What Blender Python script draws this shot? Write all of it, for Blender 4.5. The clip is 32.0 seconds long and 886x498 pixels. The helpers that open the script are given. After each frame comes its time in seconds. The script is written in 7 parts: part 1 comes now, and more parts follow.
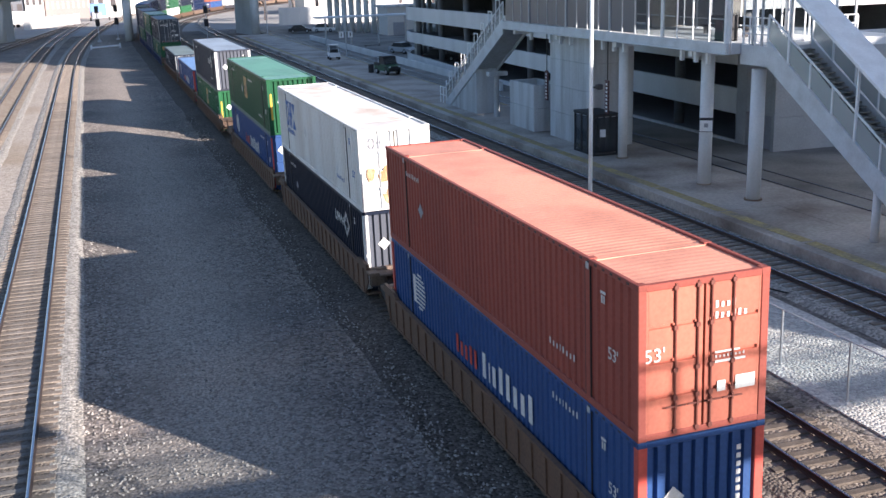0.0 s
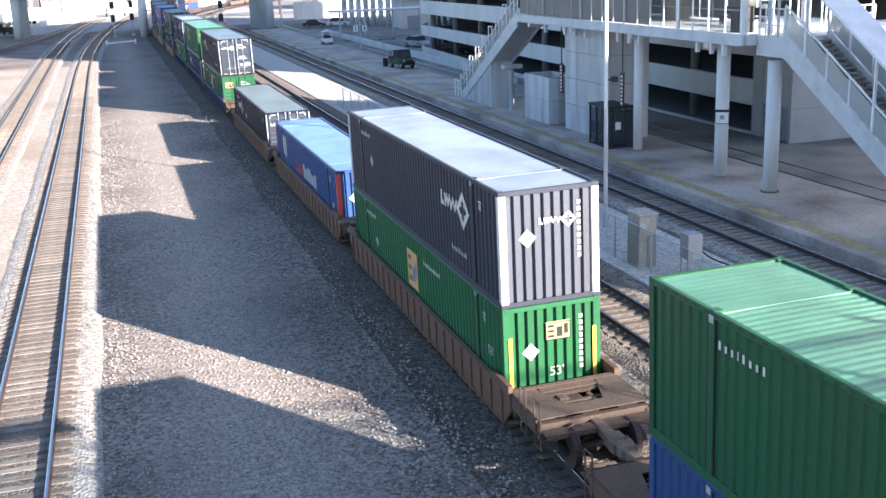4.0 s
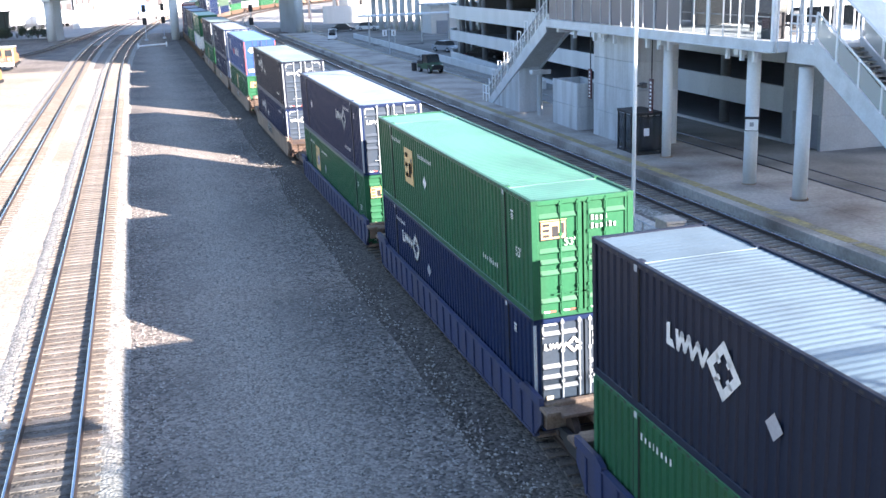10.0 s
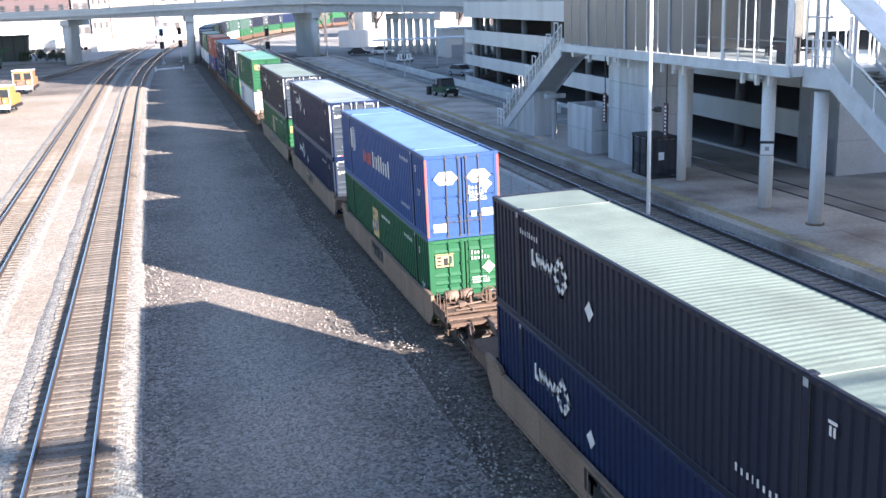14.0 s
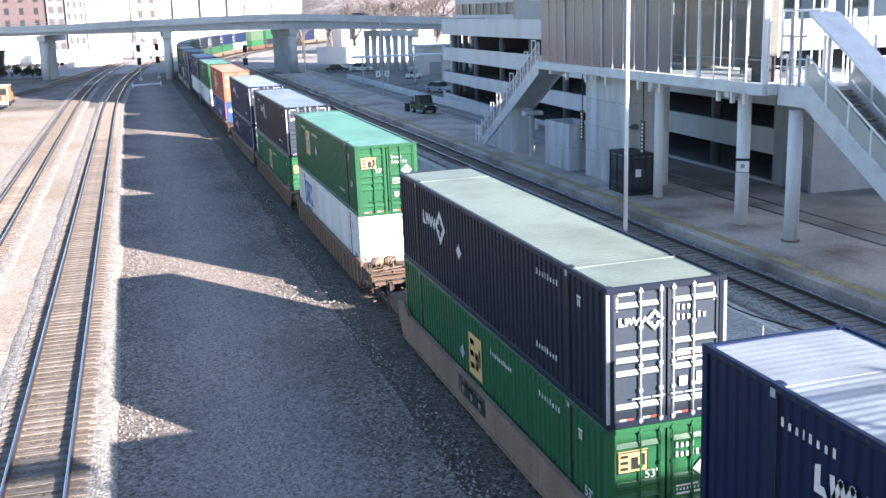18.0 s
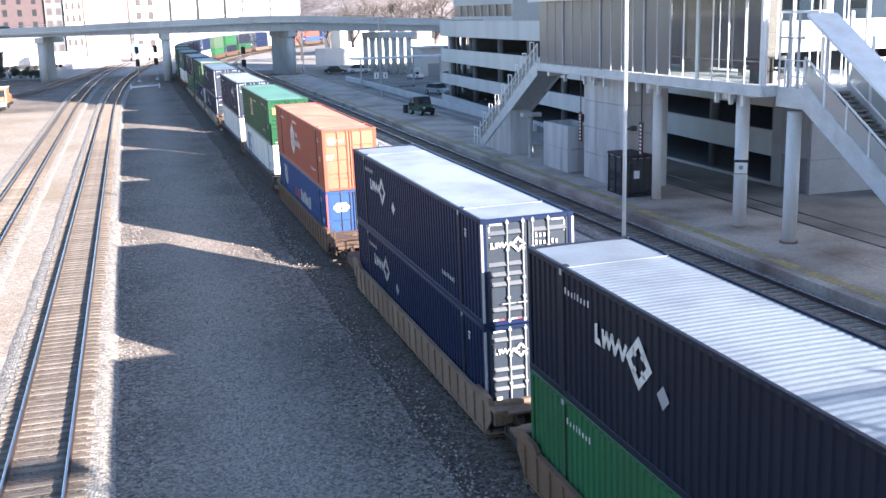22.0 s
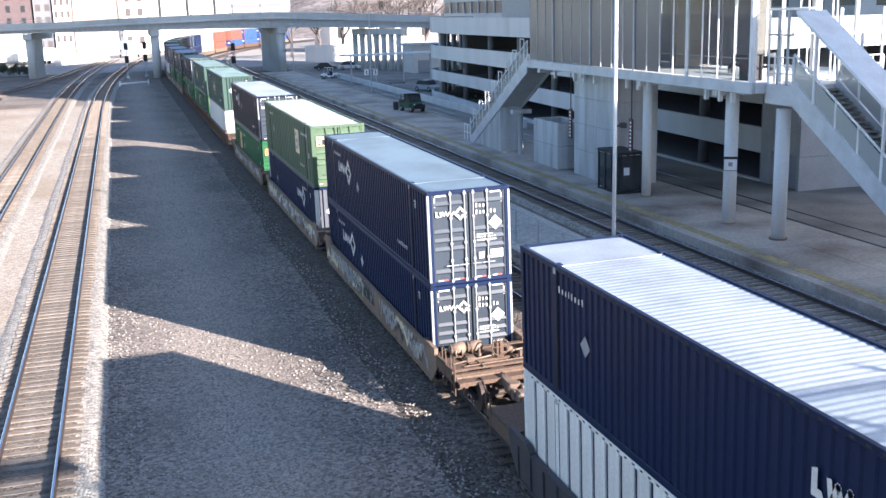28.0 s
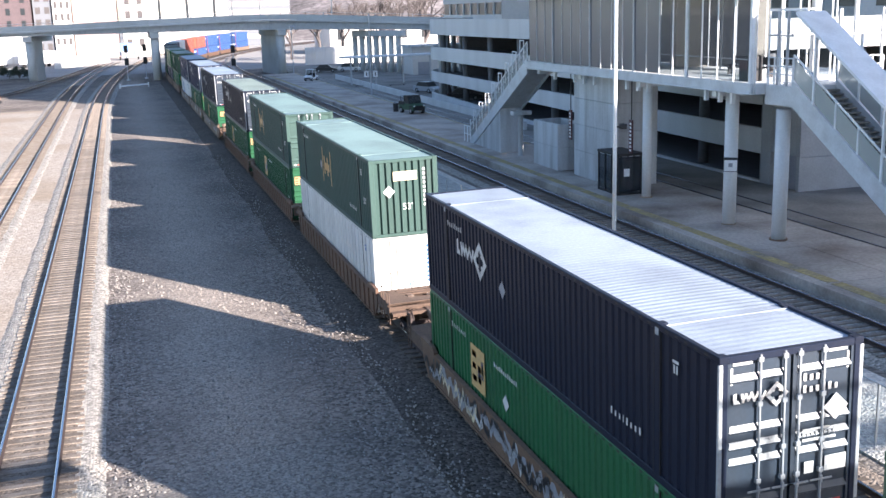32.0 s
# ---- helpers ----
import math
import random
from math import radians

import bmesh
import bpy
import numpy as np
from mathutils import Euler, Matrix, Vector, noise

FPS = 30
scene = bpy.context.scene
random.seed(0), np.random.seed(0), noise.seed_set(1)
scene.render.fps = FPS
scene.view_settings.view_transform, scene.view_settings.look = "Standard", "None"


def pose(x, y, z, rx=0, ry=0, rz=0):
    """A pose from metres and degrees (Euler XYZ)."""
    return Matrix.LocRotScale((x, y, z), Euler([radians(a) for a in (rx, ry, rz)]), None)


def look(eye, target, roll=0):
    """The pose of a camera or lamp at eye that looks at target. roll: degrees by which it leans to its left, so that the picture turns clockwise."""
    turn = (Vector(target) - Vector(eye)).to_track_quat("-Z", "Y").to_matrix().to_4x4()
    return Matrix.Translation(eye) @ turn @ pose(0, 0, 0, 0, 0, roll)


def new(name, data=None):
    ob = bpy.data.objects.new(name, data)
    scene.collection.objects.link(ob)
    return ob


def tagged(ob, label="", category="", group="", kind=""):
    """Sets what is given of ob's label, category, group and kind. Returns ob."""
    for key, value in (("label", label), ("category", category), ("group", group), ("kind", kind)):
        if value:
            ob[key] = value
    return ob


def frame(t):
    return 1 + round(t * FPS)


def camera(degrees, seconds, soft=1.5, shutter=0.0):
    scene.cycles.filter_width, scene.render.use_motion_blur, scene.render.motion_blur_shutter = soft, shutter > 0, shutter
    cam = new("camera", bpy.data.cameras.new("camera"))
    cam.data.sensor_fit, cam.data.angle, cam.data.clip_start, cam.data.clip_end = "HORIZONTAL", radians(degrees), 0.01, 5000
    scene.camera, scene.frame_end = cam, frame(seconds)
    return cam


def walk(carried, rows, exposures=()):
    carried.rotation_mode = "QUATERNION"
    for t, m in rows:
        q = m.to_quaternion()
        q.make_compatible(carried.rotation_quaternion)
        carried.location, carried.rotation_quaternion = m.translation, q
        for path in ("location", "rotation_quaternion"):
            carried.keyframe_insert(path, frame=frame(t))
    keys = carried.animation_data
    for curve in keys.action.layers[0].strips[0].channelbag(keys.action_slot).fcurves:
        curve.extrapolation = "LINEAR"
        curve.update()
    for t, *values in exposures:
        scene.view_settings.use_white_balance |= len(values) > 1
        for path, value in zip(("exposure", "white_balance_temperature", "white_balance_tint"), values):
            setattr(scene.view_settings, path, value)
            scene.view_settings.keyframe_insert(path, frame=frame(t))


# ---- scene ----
# camera: held in the hand on a footbridge, turning a little
EYE = (0.0, 0.0, 11.13)
TURNS = (
    "0.0 -18.311 -14.940 1.620; 0.5 -18.480 -14.933 1.850; 1.0 -18.506 -15.170 2.015; 1.5 -18.500 -15.314 2.051;"
    "2.0 -18.300 -15.287 1.998; 2.5 -18.091 -15.189 2.131; 3.0 -17.983 -15.194 2.177; 3.5 -17.735 -15.256 2.044;"
    "4.0 -17.570 -15.268 2.064; 4.5 -17.526 -15.322 2.161; 6.5 -17.550 -15.301 2.098; 7.0 -17.422 -15.263 1.942;"
    "7.5 -17.597 -15.074 1.722; 8.0 -17.622 -14.896 1.575; 8.5 -17.424 -14.725 1.661; 9.0 -16.854 -14.912 1.614;"
    "9.5 -16.375 -15.123 1.763; 10.0 -16.012 -14.961 1.813; 10.5 -15.960 -14.723 1.885; 11.0 -15.697 -14.539 1.743;"
    "11.5 -15.897 -14.255 1.657; 12.0 -16.014 -13.941 1.673; 12.5 -15.891 -13.665 1.681; 13.0 -15.566 -13.597 1.670;"
    "13.5 -15.461 -13.616 1.744; 14.0 -15.200 -13.671 1.775; 14.5 -15.027 -13.738 1.733; 16.5 -15.793 -13.215 1.554;"
    "17.0 -15.678 -12.917 1.634; 17.5 -15.998 -12.798 1.527; 18.0 -16.366 -12.801 1.492; 18.5 -16.661 -12.626 1.431;"
    "19.0 -16.971 -12.517 1.333; 19.5 -17.196 -12.460 1.344; 20.0 -17.151 -12.460 1.348; 20.5 -17.103 -12.524 1.331;"
    "21.0 -16.888 -12.578 1.433; 21.5 -16.600 -12.665 1.478; 22.0 -16.451 -12.717 1.505; 22.5 -16.471 -12.659 1.561;"
    "23.0 -16.629 -12.592 1.536; 23.5 -16.887 -12.580 1.447; 24.0 -17.025 -12.652 1.347; 24.5 -16.973 -12.748 1.356;"
    "25.0 -17.037 -12.829 1.367; 25.5 -17.159 -12.816 1.419; 27.5 -17.087 -12.833 1.521; 28.0 -16.980 -12.903 1.435;"
    "28.5 -16.837 -12.899 1.471; 29.0 -16.759 -12.902 1.458; 29.5 -16.822 -12.930 1.540; 30.0 -16.888 -12.856 1.450;"
    "30.5 -16.948 -12.845 1.503; 31.0 -17.028 -12.731 1.531; 31.5 -17.034 -12.753 1.536; 32.0 -16.995 -12.817 1.584;"
)
STOPS = ("0.0 1.38; 1.0 1.24; 2.0 1.25; 3.0 2.10; 4.0 2.14; 5.5 1.95; 7.0 1.80; 8.0 2.00; 9.0 2.10; 10.0 2.53; 11.0 2.43; 12.0 2.25; 13.0 2.15;"
         "14.0 2.16; 15.5 2.05; 17.0 2.05; 18.0 2.10; 19.0 1.85; 20.0 1.90; 21.0 2.10; 22.0 2.10; 23.0 1.85; 24.0 1.30; 25.0 1.31; 26.5 1.60; 28.0 2.00; 29.0 2.05; 30.0 2.10; 31.0 2.00; 32.0 1.90")
cam = camera(45.72, 32.0, soft=1.5)
walk(cam, [(t, pose(*EYE, 90 + pitch, roll, yaw)) for t, yaw, pitch, roll in
           ([float(v) for v in row.split()] for row in TURNS.split(";") if row.strip())],
     exposures=[(float(r.split()[0]), float(r.split()[1]), 6250, 15) for r in STOPS.split(";") if r.strip()])

# world and sun: low winter sun from behind the camera, to its right
SUN = Vector((9.84, -14.7, 6.2)).normalized()
world = bpy.data.worlds.new("world")
scene.world = world
world.use_nodes = True
wn = world.node_tree.nodes
sky = wn.new("ShaderNodeTexSky")
sky.sky_type, sky.sun_disc = "NISHITA", False
sky.sun_elevation, sky.sun_rotation = math.asin(SUN.z), math.atan2(SUN.x, SUN.y)
sky.air_density, sky.dust_density, sky.ozone_density = 1.0, 0.5, 2.2
wn["Background"].inputs["Strength"].default_value = 0.081
world.node_tree.links.new(sky.outputs["Color"], wn["Background"].inputs["Color"])
sun_lamp = bpy.data.lights.new("sun", "SUN")
sun_lamp.energy, sun_lamp.angle, sun_lamp.color = 5.0, radians(0.6), (1.0, 0.90, 0.79)
sun = new("sun", sun_lamp)
sun.matrix_world = look(SUN * 200, (0, 0, 0))

# ---- materials ----


def material(name, color, rough=0.6, metal=0.0, grain=40.0, vary=0.12, stain=None, stain_amount=0.3, stain_scale=1.2, bump=0.15, bump_size=None,
             random_tint=0.0, spec=0.4, streak=False, island=False):
    """A painted or bare surface with fine grain, larger blotches and a little relief."""
    m = bpy.data.materials.new(name)
    m.use_nodes = True
    n, l = m.node_tree.nodes, m.node_tree.links
    b = n["Principled BSDF"]
    b.inputs["Roughness"].default_value, b.inputs["Metallic"].default_value = rough, metal
    b.inputs["Specular IOR Level"].default_value = spec
    pos = n.new("ShaderNodeNewGeometry") if island else n.new("ShaderNodeTexCoord")
    if island:
        pos_out = pos.outputs["Position"]
    else:
        pos_out = pos.outputs["Object"]
    if streak:
        mp = n.new("ShaderNodeMapping")
        mp.inputs["Scale"].default_value = (1.0, 1.0, 0.12)
        l.new(pos_out, mp.inputs["Vector"])
        blotch_in = mp.outputs["Vector"]
    else:
        blotch_in = pos_out
    fine = n.new("ShaderNodeTexNoise")
    fine.inputs["Scale"].default_value, fine.inputs["Detail"].default_value = grain, 4
    l.new(pos_out, fine.inputs["Vector"])
    blotch = n.new("ShaderNodeTexNoise")
    blotch.inputs["Scale"].default_value, blotch.inputs["Detail"].default_value = stain_scale, 6
    l.new(blotch_in, blotch.inputs["Vector"])
    ramp = n.new("ShaderNodeMapRange")
    ramp.inputs["From Min"].default_value, ramp.inputs["From Max"].default_value = 0.3, 0.7
    ramp.inputs["To Min"].default_value, ramp.inputs["To Max"].default_value = 1 - vary, 1 + vary
    l.new(fine.outputs["Fac"], ramp.inputs["Value"])
    tint = n.new("ShaderNodeMix")
    tint.data_type = "RGBA"
    tint.inputs["A"].default_value = (*color, 1)
    tint.inputs["B"].default_value = (*(stain or [c * 0.6 for c in color]), 1)
    fac = n.new("ShaderNodeMapRange")
    fac.inputs["From Min"].default_value, fac.inputs["From Max"].default_value = 0.42, 0.72
    fac.inputs["To Max"].default_value = stain_amount
    l.new(blotch.outputs["Fac"], fac.inputs["Value"])
    l.new(fac.outputs["Result"], tint.inputs["Factor"])
    mul = n.new("ShaderNodeVectorMath")
    mul.operation = "SCALE"
    l.new(tint.outputs["Result"], mul.inputs[0])
    out_scale = ramp.outputs["Result"]
    if random_tint:
        if island:
            rnd = pos.outputs["Random Per Island"]
        else:
            info = n.new("ShaderNodeObjectInfo")
            rnd = info.outputs["Random"]
        rr = n.new("ShaderNodeMapRange")
        rr.inputs["To Min"].default_value, rr.inputs["To Max"].default_value = 1 - random_tint, 1 + random_tint
        l.new(rnd, rr.inputs["Value"])
        mm = n.new("ShaderNodeMath")
        mm.operation = "MULTIPLY"
        l.new(rr.outputs["Result"], mm.inputs[0])
        l.new(out_scale, mm.inputs[1])
        out_scale = mm.outputs["Value"]
    l.new(out_scale, mul.inputs["Scale"])
    l.new(mul.outputs["Vector"], b.inputs["Base Color"])
    if bump:
        bp = n.new("ShaderNodeBump")
        bp.inputs["Strength"].default_value, bp.inputs["Distance"].default_value = bump, bump_size or 0.01
        l.new(fine.outputs["Fac"], bp.inputs["Height"])
        l.new(bp.outputs["Normal"], b.inputs["Normal"])
    return m


def gravel(name, light, dark, size, bump, patch_scale=0.12, patch=0.35, patch_color=None, lane=None):
    """Loose stone: cells of differing tone with relief, and large soft patches."""
    m = bpy.data.materials.new(name)
    m.use_nodes = True
    n, l = m.node_tree.nodes, m.node_tree.links
    b = n["Principled BSDF"]
    b.inputs["Roughness"].default_value, b.inputs["Specular IOR Level"].default_value = 0.95, 0.15
    geo = n.new("ShaderNodeNewGeometry")
    cell = n.new("ShaderNodeTexVoronoi")
    cell.inputs["Scale"].default_value = 1 / size
    l.new(geo.outputs["Position"], cell.inputs["Vector"])
    big = n.new("ShaderNodeTexNoise")
    big.inputs["Scale"].default_value, big.inputs["Detail"].default_value = patch_scale, 7
    l.new(geo.outputs["Position"], big.inputs["Vector"])
    mid = n.new("ShaderNodeTexNoise")
    mid.inputs["Scale"].default_value, mid.inputs["Detail"].default_value = 2.2, 5
    l.new(geo.outputs["Position"], mid.inputs["Vector"])
    sep = n.new("ShaderNodeSeparateColor")
    l.new(cell.outputs["Color"], sep.inputs["Color"])
    add = n.new("ShaderNodeMath")
    add.operation = "MULTIPLY_ADD"
    add.inputs[1].default_value = 0.75
    l.new(sep.outputs["Red"], add.inputs[0])
    half = n.new("ShaderNodeMath")
    half.operation = "MULTIPLY"
    half.inputs[1].default_value = 0.4
    l.new(mid.outputs["Fac"], half.inputs[0])
    l.new(half.outputs["Value"], add.inputs[2])
    tone = n.new("ShaderNodeMix")
    tone.data_type = "RGBA"
    tone.inputs["A"].default_value, tone.inputs["B"].default_value = (*dark, 1), (*light, 1)
    l.new(add.outputs["Value"], tone.inputs["Factor"])
    over = n.new("ShaderNodeMix")
    over.data_type = "RGBA"
    over.inputs["B"].default_value = (*(patch_color or [c * 0.55 for c in light]), 1)
    pf = n.new("ShaderNodeMapRange")
    pf.inputs["From Min"].default_value, pf.inputs["From Max"].default_value, pf.inputs["To Max"].default_value = 0.45, 0.7, patch
    l.new(big.outputs["Fac"], pf.inputs["Value"])
    l.new(pf.outputs["Result"], over.inputs["Factor"])
    l.new(tone.outputs["Result"], over.inputs["A"])
    out = over.outputs["Result"]
    if lane:
        # a driven-over dusty lane along the yard, with ragged borders
        middle, half_wide, dust = lane
        xyz, off, far_off, rag = n.new("ShaderNodeSeparateXYZ"), n.new("ShaderNodeMath"), n.new("ShaderNodeMath"), n.new("ShaderNodeMath")
        l.new(geo.outputs["Position"], xyz.inputs["Vector"])
        off.operation, off.inputs[1].default_value = "SUBTRACT", middle
        l.new(xyz.outputs["X"], off.inputs[0])
        far_off.operation = "ABSOLUTE"
        l.new(off.outputs["Value"], far_off.inputs[0])
        rag.operation, rag.inputs[1].default_value = "MULTIPLY_ADD", 3.2
        l.new(mid.outputs["Fac"], rag.inputs[0])
        l.new(far_off.outputs["Value"], rag.inputs[2])
        edge = n.new("ShaderNodeMapRange")
        edge.inputs["From Min"].default_value, edge.inputs["From Max"].default_value = half_wide + 3.0, half_wide + 0.4
        edge.inputs["To Min"].default_value, edge.inputs["To Max"].default_value = 0.0, 0.66
        l.new(rag.outputs["Value"], edge.inputs["Value"])
        dusty = n.new("ShaderNodeMix")
        dusty.data_type = "RGBA"
        # the dust is itself grit of two tones
        grit, grit_tone = n.new("ShaderNodeTexVoronoi"), n.new("ShaderNodeMix")
        grit.inputs["Scale"].default_value = 1 / (size * 0.62)
        l.new(geo.outputs["Position"], grit.inputs["Vector"])
        split = n.new("ShaderNodeSeparateColor")
        l.new(grit.outputs["Color"], split.inputs["Color"])
        grit_tone.data_type = "RGBA"
        grit_tone.inputs["A"].default_value, grit_tone.inputs["B"].default_value = (*[c * 0.45 for c in dust], 1), (*[c * 1.35 for c in dust], 1)
        l.new(split.outputs["Green"], grit_tone.inputs["Factor"])
        l.new(grit_tone.outputs["Result"], dusty.inputs["B"])
        l.new(edge.outputs["Result"], dusty.inputs["Factor"])
        l.new(out, dusty.inputs["A"])
        out = dusty.outputs["Result"]
    l.new(out, b.inputs["Base Color"])
    bp = n.new("ShaderNodeBump")
    bp.inputs["Strength"].default_value, bp.inputs["Distance"].default_value = bump, size * 0.5
    inv = n.new("ShaderNodeMath")
    inv.operation = "SUBTRACT"
    inv.inputs[0].default_value = 1.0
    l.new(cell.outputs["Distance"], inv.inputs[1])
    l.new(inv.outputs["Value"], bp.inputs["Height"])
    l.new(bp.outputs["Normal"], b.inputs["Normal"])
    return m


def glass(name, tint, rough=0.05, clear=0.6):
    m = bpy.data.materials.new(name)
    m.use_nodes = True
    n, l = m.node_tree.nodes, m.node_tree.links
    b = n["Principled BSDF"]
    b.inputs["Base Color"].default_value, b.inputs["Roughness"].default_value = (*tint, 1), rough
    b.inputs["Specular IOR Level"].default_value = 0.6
    clear_node, mix = n.new("ShaderNodeBsdfTransparent"), n.new("ShaderNodeMixShader")
    clear_node.inputs["Color"].default_value = (0.9, 0.95, 0.97, 1)
    mix.inputs["Fac"].default_value = 1 - clear
    l.new(clear_node.outputs["BSDF"], mix.inputs[1])
    l.new(b.outputs["BSDF"], mix.inputs[2])
    l.new(mix.outputs["Shader"], n["Material Output"].inputs["Surface"])
    return m


PAINTS = {}


def paint(key):
    """Container paints, each made once."""
    if key in PAINTS:
        return PAINTS[key]
    # roofs paler than sides; roof_red and roof_orange hold fading plus sunlight in the colour
    specs = {
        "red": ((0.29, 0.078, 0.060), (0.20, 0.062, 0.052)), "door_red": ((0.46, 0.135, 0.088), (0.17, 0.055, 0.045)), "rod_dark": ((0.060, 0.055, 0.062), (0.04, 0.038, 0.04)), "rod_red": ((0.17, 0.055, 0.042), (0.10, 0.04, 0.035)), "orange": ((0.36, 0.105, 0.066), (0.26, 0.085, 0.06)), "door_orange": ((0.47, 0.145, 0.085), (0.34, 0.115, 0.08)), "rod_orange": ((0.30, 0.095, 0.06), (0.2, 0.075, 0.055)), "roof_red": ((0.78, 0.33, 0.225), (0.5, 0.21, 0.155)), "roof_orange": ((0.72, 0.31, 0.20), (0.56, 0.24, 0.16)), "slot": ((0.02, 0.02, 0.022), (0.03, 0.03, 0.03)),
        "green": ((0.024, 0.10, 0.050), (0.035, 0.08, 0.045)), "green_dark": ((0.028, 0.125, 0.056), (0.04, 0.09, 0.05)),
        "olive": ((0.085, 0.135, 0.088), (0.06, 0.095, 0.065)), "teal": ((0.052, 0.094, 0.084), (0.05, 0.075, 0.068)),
        "navy": ((0.009, 0.019, 0.058), (0.016, 0.024, 0.05)), "black": ((0.013, 0.018, 0.034), (0.024, 0.027, 0.04)),
        "grey": ((0.05, 0.055, 0.075), (0.04, 0.045, 0.06)), "blue": ((0.035, 0.08, 0.215), (0.04, 0.07, 0.16)),
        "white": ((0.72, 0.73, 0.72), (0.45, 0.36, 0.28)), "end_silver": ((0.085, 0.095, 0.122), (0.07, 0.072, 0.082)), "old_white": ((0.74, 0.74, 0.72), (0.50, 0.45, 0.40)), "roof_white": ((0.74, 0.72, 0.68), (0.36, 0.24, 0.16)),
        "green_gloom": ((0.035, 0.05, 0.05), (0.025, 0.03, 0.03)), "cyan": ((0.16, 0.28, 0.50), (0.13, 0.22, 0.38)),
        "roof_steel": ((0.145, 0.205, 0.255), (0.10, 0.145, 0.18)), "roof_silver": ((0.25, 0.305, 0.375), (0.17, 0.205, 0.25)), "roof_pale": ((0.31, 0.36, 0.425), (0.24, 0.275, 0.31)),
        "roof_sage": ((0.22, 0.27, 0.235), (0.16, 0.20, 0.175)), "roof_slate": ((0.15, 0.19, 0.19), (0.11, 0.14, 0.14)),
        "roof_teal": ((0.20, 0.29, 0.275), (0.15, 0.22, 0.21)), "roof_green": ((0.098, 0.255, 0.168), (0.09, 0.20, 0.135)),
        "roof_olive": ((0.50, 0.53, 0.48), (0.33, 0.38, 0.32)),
        "post_red": ((0.55, 0.09, 0.07), (0.4, 0.08, 0.06)), "mark_white": ((0.62, 0.62, 0.61), (0.45, 0.45, 0.44)),
        "mark_yellow": ((0.75, 0.45, 0.06), (0.6, 0.36, 0.05)), "mark_blue": ((0.03, 0.14, 0.42), (0.03, 0.1, 0.3)),
        "mark_black": ((0.015, 0.015, 0.018), (0.03, 0.03, 0.03)), "mark_red": ((0.5, 0.06, 0.04), (0.35, 0.05, 0.04)),
        "mark_cream": ((0.72, 0.62, 0.42), (0.6, 0.5, 0.34)), "mark_gold": ((0.58, 0.38, 0.16), (0.48, 0.32, 0.15)), "sign_maroon": ((0.07, 0.018, 0.022), (0.05, 0.015, 0.02)), "mark_grey": ((0.3, 0.31, 0.34), (0.25, 0.25, 0.27)),
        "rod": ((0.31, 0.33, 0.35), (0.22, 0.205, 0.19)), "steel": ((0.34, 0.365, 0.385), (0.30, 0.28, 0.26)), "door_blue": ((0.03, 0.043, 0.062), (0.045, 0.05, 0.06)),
    }
    color, worn = specs[key]
    mark = key.startswith("mark")
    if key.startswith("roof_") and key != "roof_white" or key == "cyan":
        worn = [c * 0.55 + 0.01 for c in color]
    shiny = 0.36 if key == "door_blue" else 0.30 if key in ("roof_green", "green", "green_dark") else 0.38 if key in ("navy", "black", "blue") else 0.5
    PAINTS[key] = material("paint_" + key, color, rough=shiny, stain=worn, stain_amount=0.75 if key.startswith(("roof", "old")) else 0.55, stain_scale=3.0 if mark else 0.55 if key.startswith("roof") else 0.9, grain=14,
                           vary=0.10, bump=0.05, streak=not mark and not key.startswith("roof"), random_tint=0.0 if mark else 0.10, spec=0.14 if key in ("navy", "black", "green", "green_dark", "blue", "grey", "red", "orange", "olive", "teal") else 0.4)
    return PAINTS[key]


GRAVEL = gravel("yard_gravel", (0.385, 0.328, 0.285), (0.018, 0.016, 0.015), 0.095, 0.6, patch_scale=0.16, patch=0.7, patch_color=(0.10, 0.09, 0.085), lane=(2.45, 1.75, (0.405, 0.348, 0.298)))
BALLAST = gravel("track_ballast", (0.54, 0.50, 0.445), (0.085, 0.08, 0.072), 0.085, 1.0, patch_scale=0.3, patch=0.3)
DARK_BALLAST = gravel("dark_ballast", (0.30, 0.255, 0.215), (0.075, 0.062, 0.052), 0.085, 1.0, patch_scale=0.3, patch=0.4)
# dark stone, darkened further: the shade beside the train is in its colour
DARK_SHADED_BALLAST = gravel("dark_shaded_ballast", (0.19, 0.162, 0.14), (0.02, 0.018, 0.017), 0.085, 0.7, patch_scale=0.3, patch=0.5, patch_color=(0.075, 0.062, 0.052))
DIRT = gravel("dirt", (0.50, 0.435, 0.37), (0.22, 0.19, 0.16), 0.14, 0.4, patch_scale=0.09, patch=0.65, patch_color=(0.27, 0.205, 0.14))
CRIB = gravel("dirty_crib_stone", (0.27, 0.225, 0.185), (0.07, 0.058, 0.048), 0.085, 1.0, patch_scale=0.5, patch=0.5, patch_color=(0.15, 0.125, 0.105))
PALE_GRAVEL = gravel("pale_gravel", (0.80, 0.75, 0.68), (0.30, 0.28, 0.26), 0.09, 1.0, patch_scale=0.25, patch=0.3)
LOT = gravel("paved_lot", (0.36, 0.34, 0.32), (0.28, 0.27, 0.26), 0.3, 0.1, patch_scale=0.03, patch=0.5, patch_color=(0.5, 0.48, 0.45))
STONE = material("loose_stone", (0.30, 0.275, 0.25), rough=0.9, grain=30, vary=0.2, stain=(0.36, 0.33, 0.30), stain_amount=0.4, bump=0.2, random_tint=0.36, island=True)
OILY_TIE = material("oily_tie", (0.085, 0.068, 0.055), rough=0.9, grain=30, vary=0.35, stain=(0.15, 0.125, 0.105), stain_amount=0.7, stain_scale=3, bump=0.5, random_tint=0.25)
